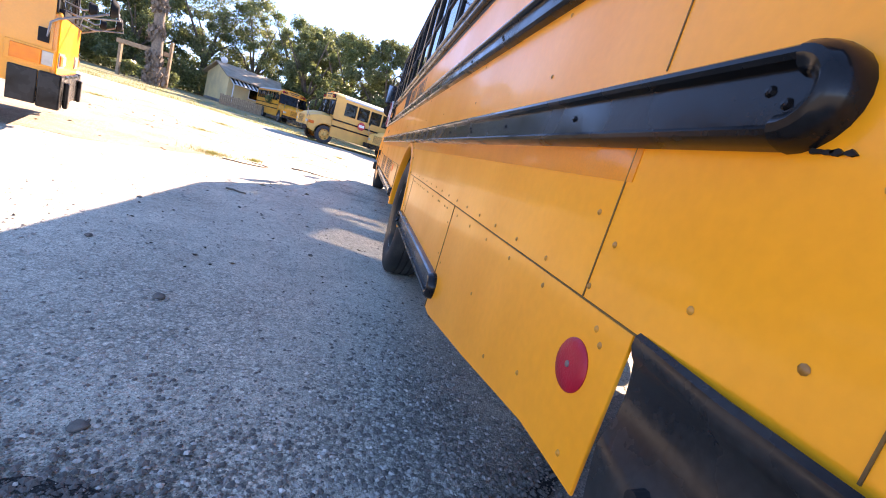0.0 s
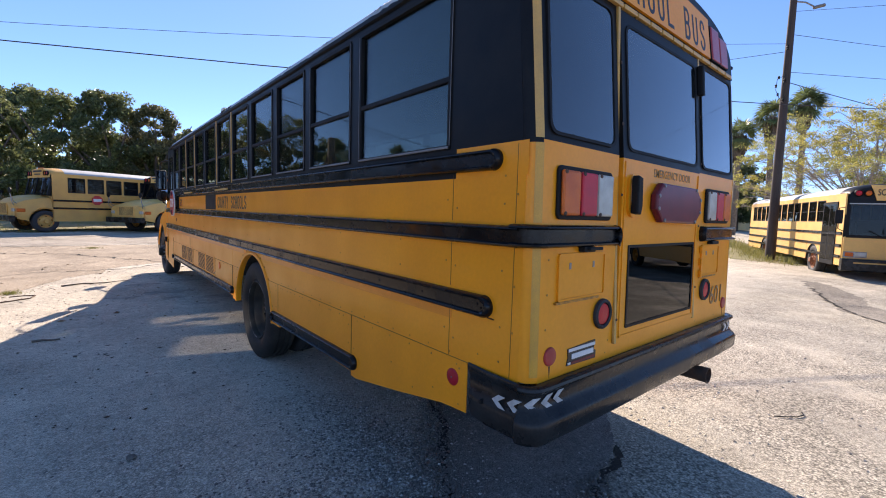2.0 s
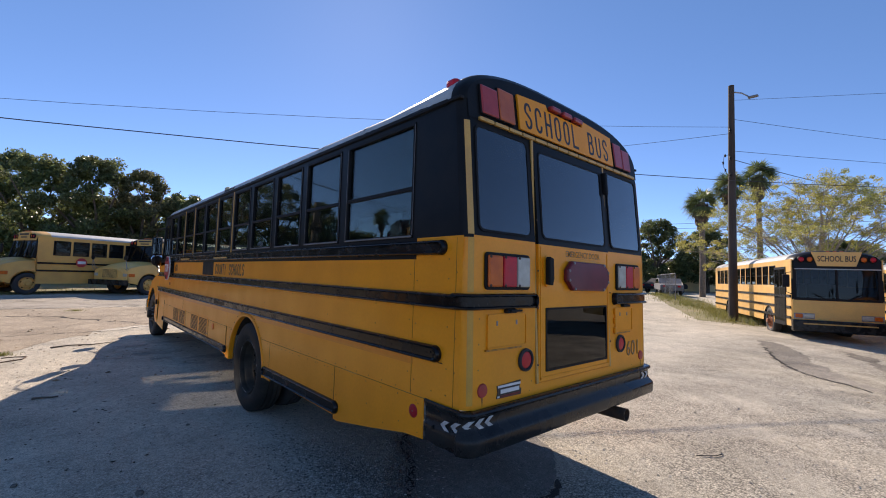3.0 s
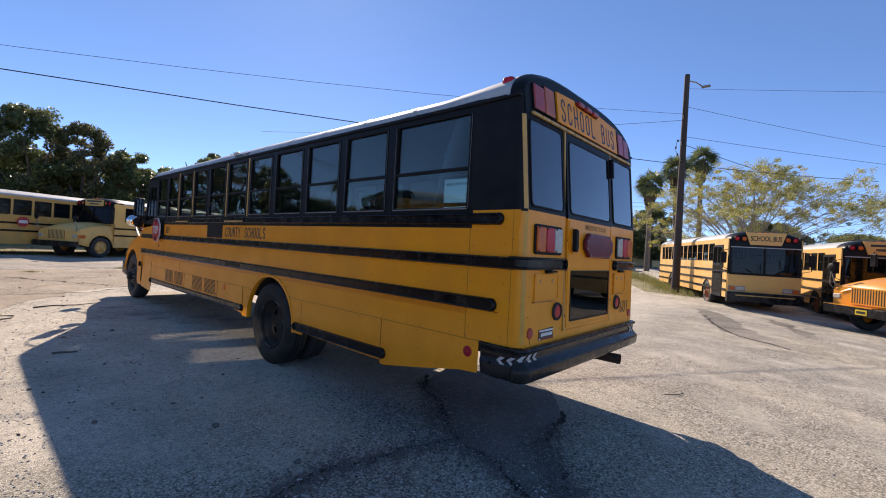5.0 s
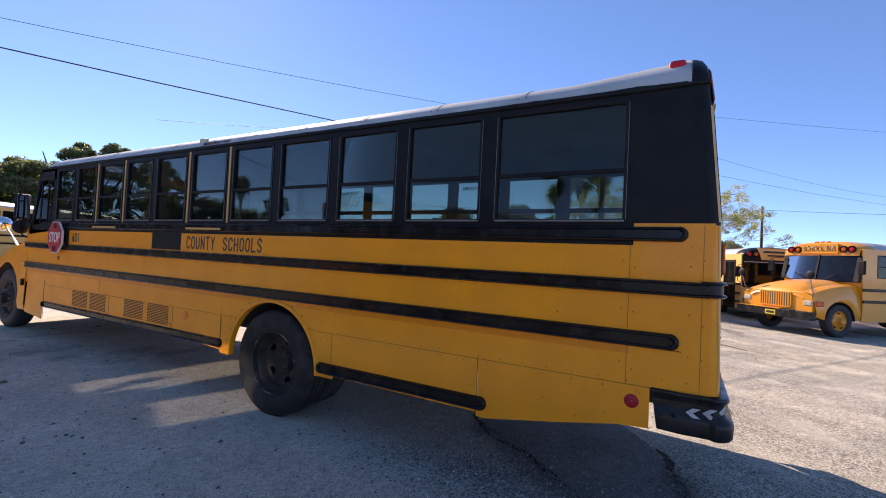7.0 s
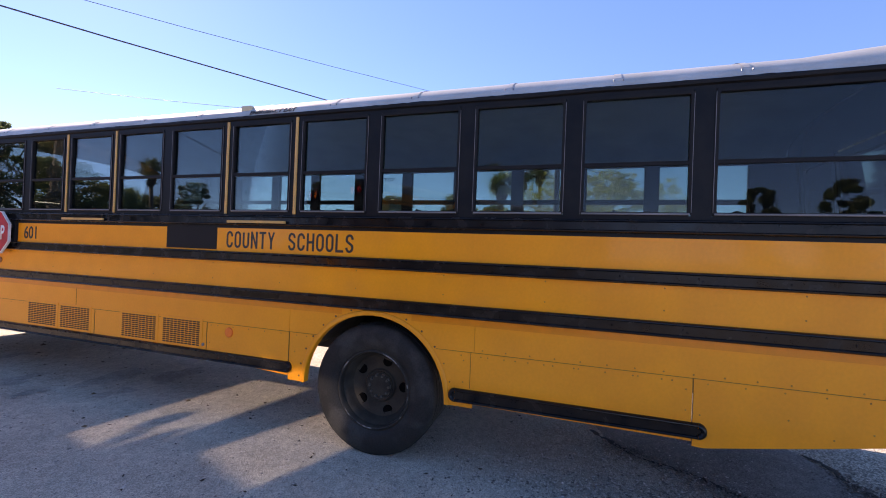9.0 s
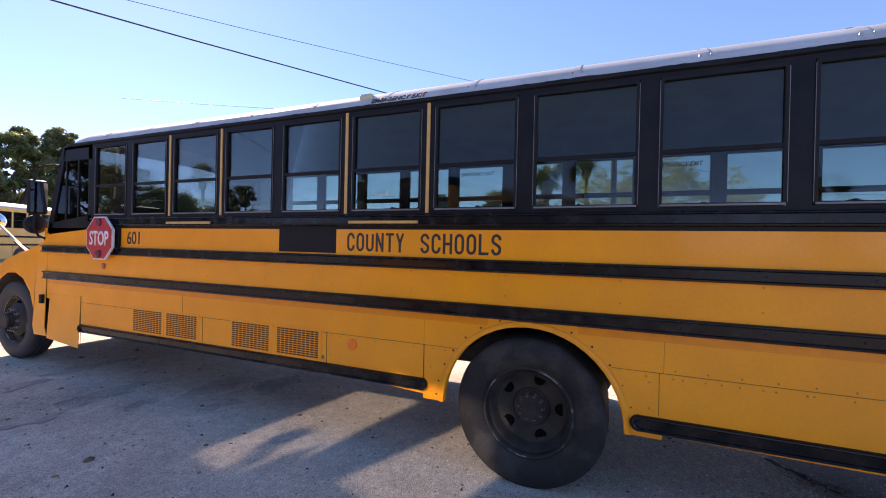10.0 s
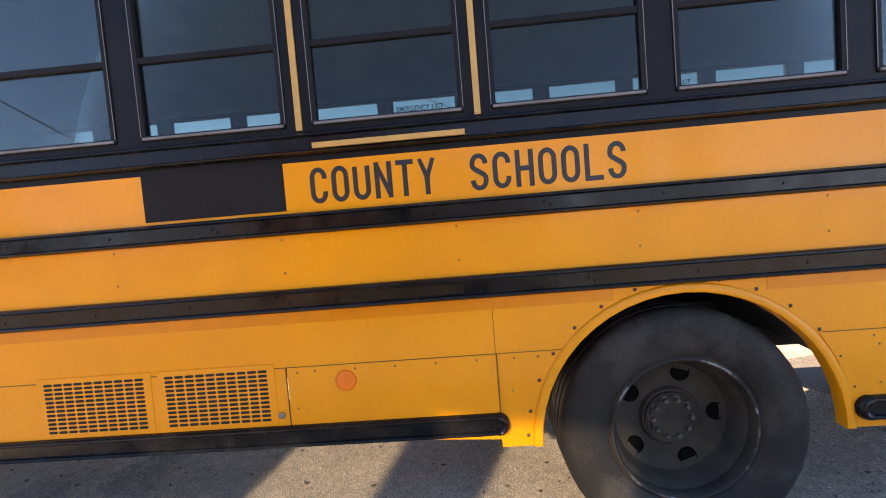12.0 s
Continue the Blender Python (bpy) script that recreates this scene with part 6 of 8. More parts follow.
    # slots are dark bars on the grille, their inner shade painted in
    for i in range(13):
        x = -0.46 + 0.92 * i / 12
        part("grille_slot", boxes((x - 0.013, x + 0.013, nose + 0.066, nose + 0.074, 0.86, 1.28)), GRILLE_DARK, g)
    part("front_bumper", prism(bmesh.new(), rounded(nose + 0.02, nose + 0.24, 0.50, 0.76, 0.04, 3), "x", -1.22, 1.22, 0.02), BUMPER, root)
    if plate:
        part("bumper_top", boxes((-0.30, 1.2, nose + 0.05, nose + 0.25, 0.755, 0.78)), paint, root)
        pl = part("number_plate", boxes((-0.17, 0.17, nose + 0.235, nose + 0.25, 0.55, 0.70)), PLATE_YELLOW, root)
        part("text_bar", boxes((-0.13, 0.13, nose + 0.249, nose + 0.253, 0.59, 0.66)), LETTER, pl)
    for x, out in ((-1.17, -1), (1.17, 1)):
        wheel(root, x, 0.0, 0.50, out, rim or STEEL, RUBBER, False, 0.98, holes=5)
        wheel(root, x, rear_ax, 0.50, out, rim or STEEL, RUBBER, True, 0.98, holes=5, detail=False)
    mirror_pair(root, y1 + 0.35, 2.15)
    if cross_arms:
        nose_arms(root, nose - 0.15, 1.35)
    if stop_arm:
        pts = [(y1 - 1.75 + 0.24 * math.cos(radians(22.5 + 45 * i)), 1.55 + 0.24 * math.sin(radians(22.5 + 45 * i))) for i in range(8)]
        st = part("stop_sign", prism(bmesh.new(), pts, "x", -1.29, -1.26), SIGN_RED, root, "red octagonal stop sign")
        part("text_bar", boxes((-1.293, -1.289, y1 - 1.92, y1 - 1.58, 1.48, 1.62)), WHITE_PAINT, st)
        part("sign_arm", boxes((-1.26, -1.2, y1 - 1.95, y1 - 1.55, 1.52, 1.58)), BLACK_MATT, st)
    return root


def flat_bus(name, m, label, text=True, group="", paint=None, arms=False):
    """A flat-fronted transit school bus. Its origin is the middle of the front axle, on the ground."""
    root = thing(name, label, "school bus", m, group)
    paint = paint or YELLOW_PALE
    y0, y1 = -8.9, 2.25
    line = hull(root, y0, y1, paint, ROOF_WHITE, 12, arches=[-6.0, 0.0], rails=() if arms else (0.78, 1.12, 1.50), top=3.06, first=0.5, last=1.4, ahead=-0.1)
    front_cap(root, line, y1, paint, BLACK, text, BLACK if arms else paint, 2.42, ((-0.50, 2.52), (0.50, 2.52), (0.66, 2.985), (-0.66, 2.985)))
    windscreen(root, y1, 1.40, 2.43, y_low=0.06)
    part("front_wall", prism(bmesh.new(), rounded(-1.18, 1.18, 0.42, 1.42, 0.06), "y", y1 - 0.06, y1 + 0.06, 0.02), paint, root)
    part("windscreen_base", boxes((-1.14, 1.14, y1 + 0.02, y1 + 0.075, 1.38, 1.46), bevel=0.01), BLACK_MATT, root)
    deep, low, high = (0.115, 0.30, 0.695) if arms else (0.20, 0.36, 0.74)
    part("front_bumper", prism(bmesh.new(), rounded(y1 + 0.0, y1 + deep, low, high, 0.04, 3), "x", -1.22, 1.22, 0.02), BUMPER, root)
    if not arms:
        part("bumper_strip", boxes((-0.95, 0.95, y1 + 0.19, y1 + 0.205, 0.60, 0.64)), TAPE_YELLOW, root)
        part("cap_ledge", boxes((-1.12, 1.12, y1 + 0.03, y1 + 0.07, 2.405, 2.44), bevel=0.008), ROOF_WHITE, root)
    for s in (-1, 1):
        part("headlamp", boxes((min(s * 0.62, s * 0.90), max(s * 0.62, s * 0.90), y1 + 0.05, y1 + 0.085, 0.80, 0.93), bevel=0.02), LENS_CLEAR, root)
        part("turn_lamp", boxes((min(s * 0.92, s * 1.12), max(s * 0.92, s * 1.12), y1 + 0.05, y1 + 0.085, 0.80, 0.93), bevel=0.02), LENS_AMBER, root)
        part("side_lamp_panel", boxes((min(s * 0.60, s * 1.16), max(s * 0.60, s * 1.16), y1 + 0.055, y1 + 0.068, 0.775, 0.955)), STEEL, root)
    d = part("entrance_door", boxes((1.19, 1.225, 0.72, 1.78, 0.48, 2.50)), BLACK_MATT, root, "black folding entrance door with glass leaves")
    for a, b in ((0.78, 1.22), (1.28, 1.72)):
        part("door_pane", boxes((1.222, 1.229, a, b, 0.62, 1.45)), GLASS_DOOR, d)
        part("door_pane", boxes((1.222, 1.229, a, b, 1.52, 2.42)), GLASS_DOOR, d)
    for x, out in ((-1.17, -1), (1.17, 1)):
        wheel(root, x, 0.0, 0.50, out, RIM_RUSTY, RUBBER, False, 0.98, detail=True)
        wheel(root, x, -6.0, 0.50, out, RIM_RUSTY, RUBBER, True, 0.98, detail=False)
    if not arms:
        mirror_pair(root, y1 + 0.2, 2.0)
    else:
        for s in (-1, 1):
            side = lambda a, b: (min(s * a, s * b), max(s * a, s * b))
            part("bumper_corner", boxes((*side(1.06, 1.222), y1 - 0.36, y1 - 0.10, 0.30, 0.70), bevel=0.012), BUMPER, root)
            part("bumper_end", boxes((*side(0.96, 1.235), y1 - 0.095, y1 + 0.12, 0.28, 0.705), bevel=0.02), BUMPER, root)
            part("bumper_guard", boxes((*side(0.74, 0.92), y1 + 0.118, y1 + 0.17, 0.29, 0.62), bevel=0.02), BUMPER, root)
            lamp = part("corner_lamp", boxes((*side(1.198, 1.208), y1 - 0.40, y1 + 0.03, 0.745, 0.965), bevel=0.004), paint, root, "yellow surround of a corner lamp")
            part("turn_lens", boxes((*side(1.205, 1.222), y1 - 0.355, y1 - 0.085, 0.77, 0.94), bevel=0.008), LENS_ORANGE, lamp, "ribbed orange turn lens")
            part("clear_lens", boxes((*side(1.205, 1.219), y1 - 0.08, y1 + 0.02, 0.775, 0.935), bevel=0.008), LENS_CLEAR, lamp, "clear corner lens")
            part("arm_pad", boxes((*side(1.20, 1.235), y1 - 0.13, y1 - 0.03, 1.03, 1.19), bevel=0.008), BLACK_MATT, root)
            part("arm_strut", tube(bmesh.new(), [(s * 1.225, y1 - 0.05, 1.10), (s * 1.235, y1 - 0.03, 1.27), (s * 1.23, y1 + 0.03, 1.33), (s * 1.18, y1 + 0.30, 1.48), (s * 1.12, y1 + 0.50, 1.60)], 0.013, 7), STEEL, root)
            part("arm_strut", tube(bmesh.new(), [(s * 1.02, y1 + 0.05, 1.46), (s * 1.08, y1 + 0.20, 1.44), (s * 1.12, y1 + 0.58, 1.55), (s * 1.12, y1 + 0.56, 1.63)], 0.011, 7), STEEL, root)
            part("arm_strut", tube(bmesh.new(), [(s * 1.00, y1 + 0.05, 1.56), (s * 1.08, y1 + 0.22, 1.53), (s * 1.13, y1 + 0.36, 1.58)], 0.011, 7), STEEL, root)
            for y, z, w in ((0.50, 1.66, 0.115), (0.30, 1.575, 0.075)):
                m = part("convex_mirror", lathe(bmesh.new(), [(0.0, -0.07), (w * 0.7, -0.055), (w, 0.0), (w * 1.02, 0.012), (0.0, 0.02)], (0, 0, 0), "y", 20), BLACK_MATT, root, smooth=True)
                m.matrix_basis = pose(s * 1.12, y1 + y, z, 0, 0, 180)
                part("mirror_face", lathe(bmesh.new(), [(0.0, -0.012), (w * 0.6, -0.004), (w * 0.96, 0.021), (w * 0.9, 0.024), (0.0, 0.024)], (0, 0, 0), "y", 20), CHROME, m, smooth=True)
    for x in (1.0, 1.32):
        part("roof_hatch", boxes((-0.3, 0.3, -x * 3.2, -x * 3.2 + 0.55, 3.05, 3.10), bevel=0.02), ROOF_WHITE, root)
    return root


bonnet_bus("school_bus", place(15.15, -3.35, 41.8), YELLOW_BRIGHT, "bright yellow bonneted school bus with yellow wheels", rim=YELLOW_BRIGHT, plate=True, group="parked school buses", stop_arm=False)
flat_bus("school_bus", place(-6.70, 6.26, -65.0, 0.04), "bright yellow flat-fronted school bus with a black bumper", False, "parked school buses", YELLOW_BRIGHT, True)
bonnet_bus("school_bus", place(-3.17, 27.0, 113.0), YELLOW_FADED, "faded yellow bonneted school bus parked on the verge", nose=1.05, screen=-0.25, length=9.6, n_win=11, rim=YELLOW_FADED, group="parked school buses", text=False)
bonnet_bus("school_bus", place(1.3, 26.3, 121.4), YELLOW_PALE, "sun-bleached yellow bonneted school bus with a white roof", nose=1.15, screen=-0.6, length=9.6, n_win=11, rim=YELLOW_PALE, trim=BLACK, group="parked school buses", text=False)
bonnet_bus("school_bus", place(-7.3, 42.6, -154.0), YELLOW_BRIGHT, "old yellow school bus beside a low house", nose=1.1, screen=-0.6, length=8.2, n_win=9, rim=DUST, group="parked school buses", text=False, stop_arm=False)
flat_bus("school_bus", place(19.18, 1.09, 116.6, -0.13), "flat-fronted yellow school bus with a white roof", True, "parked school buses")
flat_bus("school_bus", place(20.7, -2.5, 107.4, -0.10), "flat-fronted yellow school bus beside another one", False, "parked school buses")


# ---- yard surface details ----
part("road", sheet(bmesh.new(), [[(x, y + 0.06 * x + 0.5 * noise.noise((x * 0.2, y, 0)), gz(x, y + 0.06 * x) + 0.006) for x in np.linspace(-70, 40, 60)] for y in (19.0, 20.5, 22.0, 23.5, 25.0)]), ASPHALT, None, "pale worn asphalt lane across the yard", False, "structure")
edge = lambda x: 26.6 + 0.5 * noise.noise((x * 0.3, 0, 2)) + 0.35 * noise.noise((x * 1.3, 0, 5))
vx = [v * 1.2 for v in range(-50, 51)]
vx = [-240, -160, -110, -80] + vx + [80, 110, 160, 240]
part("grass_verge", sheet(bmesh.new(), [[(x, edge(x) + d, gz(x, edge(x) + d) + (0.012 if d < 2 else 0.035)) for x in vx] for d in (0, 1, 2, 4, 7, 10, 14, 18, 22, 26, 30, 40, 60, 100, 180, 260)]), TURF, None, "patchy dry grass verge", True, "structure")
# sandy soil laid over the sunlit yard, its darker colour tempering the sun there
patch("sandy_ground", [(-60, 5.2), (-20, 4.6), (-9, 4.4), (-6.5, 5.2), (-4.0, 6.6), (-2.4, 9.4), (-0.8, 12.4), (2.5, 13.4), (8, 15.0), (14, 17.5), (-2, 18.6), (-60, 16.5)], SAND, 0.004, "dry tan sandy soil across the yard", 0.35, 31, n=26)
patch("grass_island", [(19.6, 2.6), (21.0, 2.2), (22.5, 3.6), (30, 7.6), (37, 12.2), (36, 13.5), (27, 9.0), (20.0, 5.0)], TURF, 0.008, "grassy strip round a utility pole", 0.15, 6, n=14)
patch("asphalt_repair", [(1.45, 2.05), (1.05, 1.95), (0.95, 1.70), (0.62, 1.32), (0.36, 1.02), (0.15, 0.60), (0.08, 0.25), (-0.15, -0.35), (0.18, -0.5), (0.30, -0.15), (0.55, 0.02), (0.62, 0.16), (1.0, 0.22), (1.45, 0.34), (1.9, 0.62), (2.3, 1.2), (2.2, 2.3)], OILED, 0.005, "dark oil-stained asphalt repair", 0.05, 3)
ribbon("ground_crack", [(1.30, 2.10), (1.02, 1.90), (0.66, 1.36), (0.36, 1.0), (0.12, 0.55), (0.05, 0.20), (-0.2, -0.4)], 0.05, CRACK, 0.009, 0.08, 0.025, "broken edge of a crack in the paving", seed=3)
ribbon("ground_crack", [(1.50, 0.36), (1.1, 0.22), (0.62, 0.10), (0.52, -0.05), (0.15, -0.30), (0.0, -0.55)], 0.055, CRACK, 0.009, 0.09, 0.025, "broken edge of a crack in the paving", seed=5)
ribbon("ground_crack", [(0.20, 0.62), (-0.25, 0.78), (-0.80, 0.95), (-1.25, 0.95), (-1.6, 0.70)], 0.045, CRACK, 0.009, 0.06, 0.04, "crack in the paving", seed=7)
ribbon("ground_crack", [(-6.0, 17.5), (-1.7, 15.6), (0.2, 12.9), (1.0, 12.4)], 0.09, CRACK, 0.008, 0.25, 0.12, "long dark joint in the paving", seed=8)
ribbon("ground_crack", [(-14.0, 12.5), (-5.0, 11.3), (-2.0, 11.6), (0.5, 12.2)], 0.05, CRACK, 0.008, 0.3, 0.12, "thin crack across the yard", seed=9)
ribbon("ground_crack", [(-9.0, 18.6), (-2.0, 18.4), (3.0, 18.9), (9.0, 19.4)], 0.10, CRACK, 0.009, 0.2, 0.15, "dark edge of the lane", seed=10)
patch("broken_asphalt", [(14.6, 1.7), (13.0, 1.25), (11.5, 0.75), (10.3, 0.35), (9.6, 0.0), (9.2, -0.4), (8.8, -1.0), (8.2, -1.7), (8.7, -1.45), (9.4, -0.95), (10.3, -0.45), (11.2, -0.05), (12.0, 0.1), (13.2, 0.6), (14.6, 1.2)], BROKEN, 0.005, "strip of broken darker asphalt", 0.22, 11)
patch("broken_asphalt", [(14.5, -0.2), (12.6, -0.8), (11.2, -1.4), (12.0, -1.5), (14.0, -0.8)], BROKEN, 0.006, "strip of broken darker asphalt", 0.25, 12)
ribbon("ground_crack", [(13.0, 1.22), (11.4, 0.72), (10.3, 0.33), (9.5, -0.05), (9.1, -0.5), (8.6, -1.2)], 0.05, CRACK, 0.010, 0.12, 0.05, "broken edge of a worn strip", seed=21)
for k, (x, y, a, b) in enumerate([(-0.2, 8.2, 0.5, 0.16), (0.5, 7.4, 0.42, 0.18), (-0.5, 9.2, 0.35, 0.12), (0.3, 9.4, 0.5, 0.14), (-0.9, 8.0, 0.30, 0.10), (0.9, 6.9, 0.4, 0.2), (0.1, 6.9, 0.25, 0.12), (-0.2, 7.6, 0.2, 0.1)]):
    patch("oil_stain", [(x + a * math.cos(v), y + b * math.sin(v)) for v in [0, 0.8, 1.6, 2.4, 3.14, 3.9, 4.7, 5.5]], STAIN, 0.004 + 0.001 * (k % 3), "oil drip stain under the bus", 0.16, 20 + k, n=9)

# dry leaf scraps and bark chips blown about the yard beside the bus
rng = np.random.default_rng(17)
verts, faces = [], []
for _ in range(240):
    x, y = rng.uniform(-2.6, 1.6), rng.uniform(2.6, 10.5)
    size, turn = rng.uniform(0.006, 0.019), rng.uniform(0, 6.28)
    o, tip = len(verts), rng.uniform(0.002, 0.008)
    for k in range(6):
        v = turn + k * 1.047
        q = size * rng.uniform(0.6, 1.15) * (1.5 if k % 3 == 0 else 0.7)
        verts.append((x + q * math.cos(v), y + q * math.sin(v), gz(x, y) + 0.004 + (tip if k % 3 == 0 else 0.0)))
    verts.append((x, y, gz(x, y) + 0.007 + tip))
    faces += [(o + k, o + (k + 1) % 6, o + 6) for k in range(6)]
me = bpy.data.meshes.new("leaf_litter")
me.from_pydata(verts, [], faces)
me.materials.append(LITTER)
tagged(new("leaf_litter", me), "dark dry leaf scraps scattered on the paving", "leaf litter", kind="stuff")

# loose gravel
rng = np.random.default_rng(5)


def scatter(name, count, centre, spread, size, mat, label, keep=None):
    """Small stones lying on the ground, uncountable."""
    verts, faces = [], []
    base = np.array([(1, 0, 0.1), (0.3, 0.9, 0.0), (-0.8, 0.6, 0.1), (-0.9, -0.5, 0.0), (0.2, -1, 0.1), (0.1, 0.05, 0.9)])
    tri = [(0, 1, 5), (1, 2, 5), (2, 3, 5), (3, 4, 5), (4, 0, 5)]
    for _ in range(count):
        x, y = centre[0] + rng.normal(0, spread[0]), centre[1] + rng.normal(0, spread[1])
        if keep and not keep(x, y):
            continue
        s = size * (0.5 + rng.random() ** 3 * 2.2)
        a = rng.random() * 6.28
        c, sn = math.cos(a), math.sin(a)
        o = len(verts)
        j = base * (0.7 + 0.6 * rng.random((6, 3)))
        verts += [(x + s * (c * p[0] - sn * p[1]), y + s * (sn * p[0] + c * p[1]), gz(x, y) + 0.002 + s * 0.6 * p[2]) for p in j]
        faces += [tuple(i + o for i in f) for f in tri]
    me = bpy.data.meshes.new(name)
    me.from_pydata(verts, [], faces)
    me.materials.append(mat)
    return tagged(new(name, me), label, "gravel", kind="stuff")


def scatter_along(name, pts, count, off, size, mat, label):
    """Loose stones spilt along a broken edge."""
    ps = [(Vector((*a, 0)), Vector((*b, 0))) for a, b in zip(pts, pts[1:])]
    spots = []
    for _ in range(count):
        a, b = ps[int(rng.random() * len(ps))]
        q = a.lerp(b, rng.random())
        spots.append((q.x + rng.normal(0, off), q.y + rng.normal(0, off)))
    verts, faces = [], []
    for x, y in spots:
        s = size * (0.5 + rng.random() ** 3 * 2.4)
        a = rng.random() * 6.28
        o = len(verts)
        for k in range(5):
            t = a + 1.2566 * k + rng.normal(0, 0.2)
            verts.append((x + s * math.cos(t), y + s * math.sin(t), gz(x, y) + 0.010))
        verts.append((x, y, gz(x, y) + 0.010 + s * 0.6))
        faces += [(o + k, o + (k + 1) % 5, o + 5) for k in range(5)]
    me = bpy.data.meshes.new(name)
    me.from_pydata(verts, [], faces)
    me.materials.append(mat)
    return tagged(new(name, me), label, "gravel", kind="stuff")


for pts in ([(1.02, 1.90), (0.66, 1.36), (0.36, 1.0), (0.12, 0.55), (0.05, 0.20), (-0.2, -0.4)], [(1.1, 0.22), (0.62, 0.10), (0.52, -0.05), (0.15, -0.30), (0.0, -0.55)], [(0.20, 0.62), (-0.25, 0.78), (-0.80, 0.95), (-1.25, 0.95), (-1.6, 0.70)]):
    scatter_along("gravel", pts, 1500, 0.05, 0.006, STONE_DARK, "dark broken stones along a crack")
    scatter_along("gravel", pts, 1800, 0.13, 0.0045, STONE_DARK, "dark broken stones along a crack")
    scatter_along("gravel", pts, 700, 0.15, 0.0045, PEBBLE, "pale broken stones along a crack")
scatter("gravel", 5000, (0.12, 1.0), (0.22, 0.75), 0.0055, STONE_DARK, "dark gravel along the broken edge")
scatter("gravel", 3000, (0.05, 1.1), (0.3, 0.8), 0.005, PEBBLE, "pale gravel along the broken edge")
scatter("gravel", 5000, (-0.6, 0.7), (0.5, 0.5), 0.0045, STONE_DARK, "dark gravel on the yard")
scatter("gravel", 30000, (-0.8, 1.6), (1.2, 2.0), 0.0040, PEBBLE, "loose mixed gravel on the yard")
scatter("gravel", 9000, (0.3, 0.6), (0.8, 1.0), 0.005, PEBBLE, "loose gravel along a broken edge")
scatter("gravel", 8000, (-2.0, 7.0), (3.0, 4.0), 0.006, PEBBLE, "loose stones on the yard")
scatter("gravel", 6000, (6.0, -1.5), (4.0, 2.0), 0.006, PEBBLE, "loose stones on the yard")
LITTER = material("dry_brown_leaf_litter", (0.14, 0.09, 0.05), (0.24, 0.17, 0.09), 6, 0.9, island=0.4)
scatter("leaf_litter", 1100, (-5.0, 14.0), (5.0, 5.0), 0.018, LITTER, "dry brown leaves scattered on the yard", lambda x, y: y > 6)
scatter("leaf_litter", 90, (7.0, -1.5), (4.0, 2.2), 0.010, LITTER, "dry brown leaves scattered on the yard")
st = thing("stick", "dark broken stick lying on the ground", "stick", pose(-1.77, 5.62, gz(-1.77, 5.62) + 0.014, 0, 0, -12))
part("wood", tube(bmesh.new(), [(-0.12, 0, 0), (-0.03, 0.012, 0.004), (0.06, -0.006, 0.0), (0.13, 0.004, 0.003)], 0.014, 7, 0.008), BARK, st)
st = thing("stick", "long thin branch lying on the ground", "stick", pose(-1.25, 9.7, gz(-1.25, 9.7) + 0.014, 0, 0, 8))
part("wood", tube(bmesh.new(), [(-0.5, 0, 0), (-0.2, 0.05, 0.01), (0.15, 0.0, 0.0), (0.55, 0.06, 0.01)], 0.016, 6, 0.006), BARK, st)
st = thing("wire", "short bent piece of dark wire on the ground", "wire", pose(3.18, -0.32, gz(3.18, -0.32) + 0.008, 0, 0, -36))
part("strand", tube(bmesh.new(), [(-0.17, 0.0, 0), (-0.08, -0.02, 0.004), (0.02, -0.02, 0.002), (0.11, 0.01, 0.004), (0.15, 0.07, 0.0)], 0.0045, 6), BLACK_MATT, st)
st = thing("wire", "loose loop of thin brown wire on the ground", "wire", pose(-2.25, 8.5, gz(-2.25, 8.5) + 0.008))
part("strand", tube(bmesh.new(), [(-0.5, -0.15, 0), (-0.15, -0.12, 0.004), (0.15, 0.10, 0.002), (0.20, 0.32, 0.006), (0.05, 0.40, 0.0), (-0.12, 0.36, 0.003)], 0.010, 6), RUST, st)
for x, y, r in ((-1.2, 2.2, 0.03), (-1.9, 2.9, 0.022), (-0.6, 3.6, 0.02), (-1.0, 1.2, 0.026), (-2.2, 4.2, 0.02), (-1.5, 4.8, 0.018)):
    sn = thing("stone", "small dark stone on the ground", "stone", pose(x, y, gz(x, y) + r * 0.35), "stones on the yard")
    bm = bmesh.new()
    bmesh.ops.create_icosphere(bm, subdivisions=2, radius=r)
    for v in bm.verts:
        v.co *= 1 + 0.35 * noise.noise(v.co * 40 + Vector((x, y, 0)))
        v.co.z *= 0.55
    part("rock", bm, STONE_DARK, sn, smooth=True)


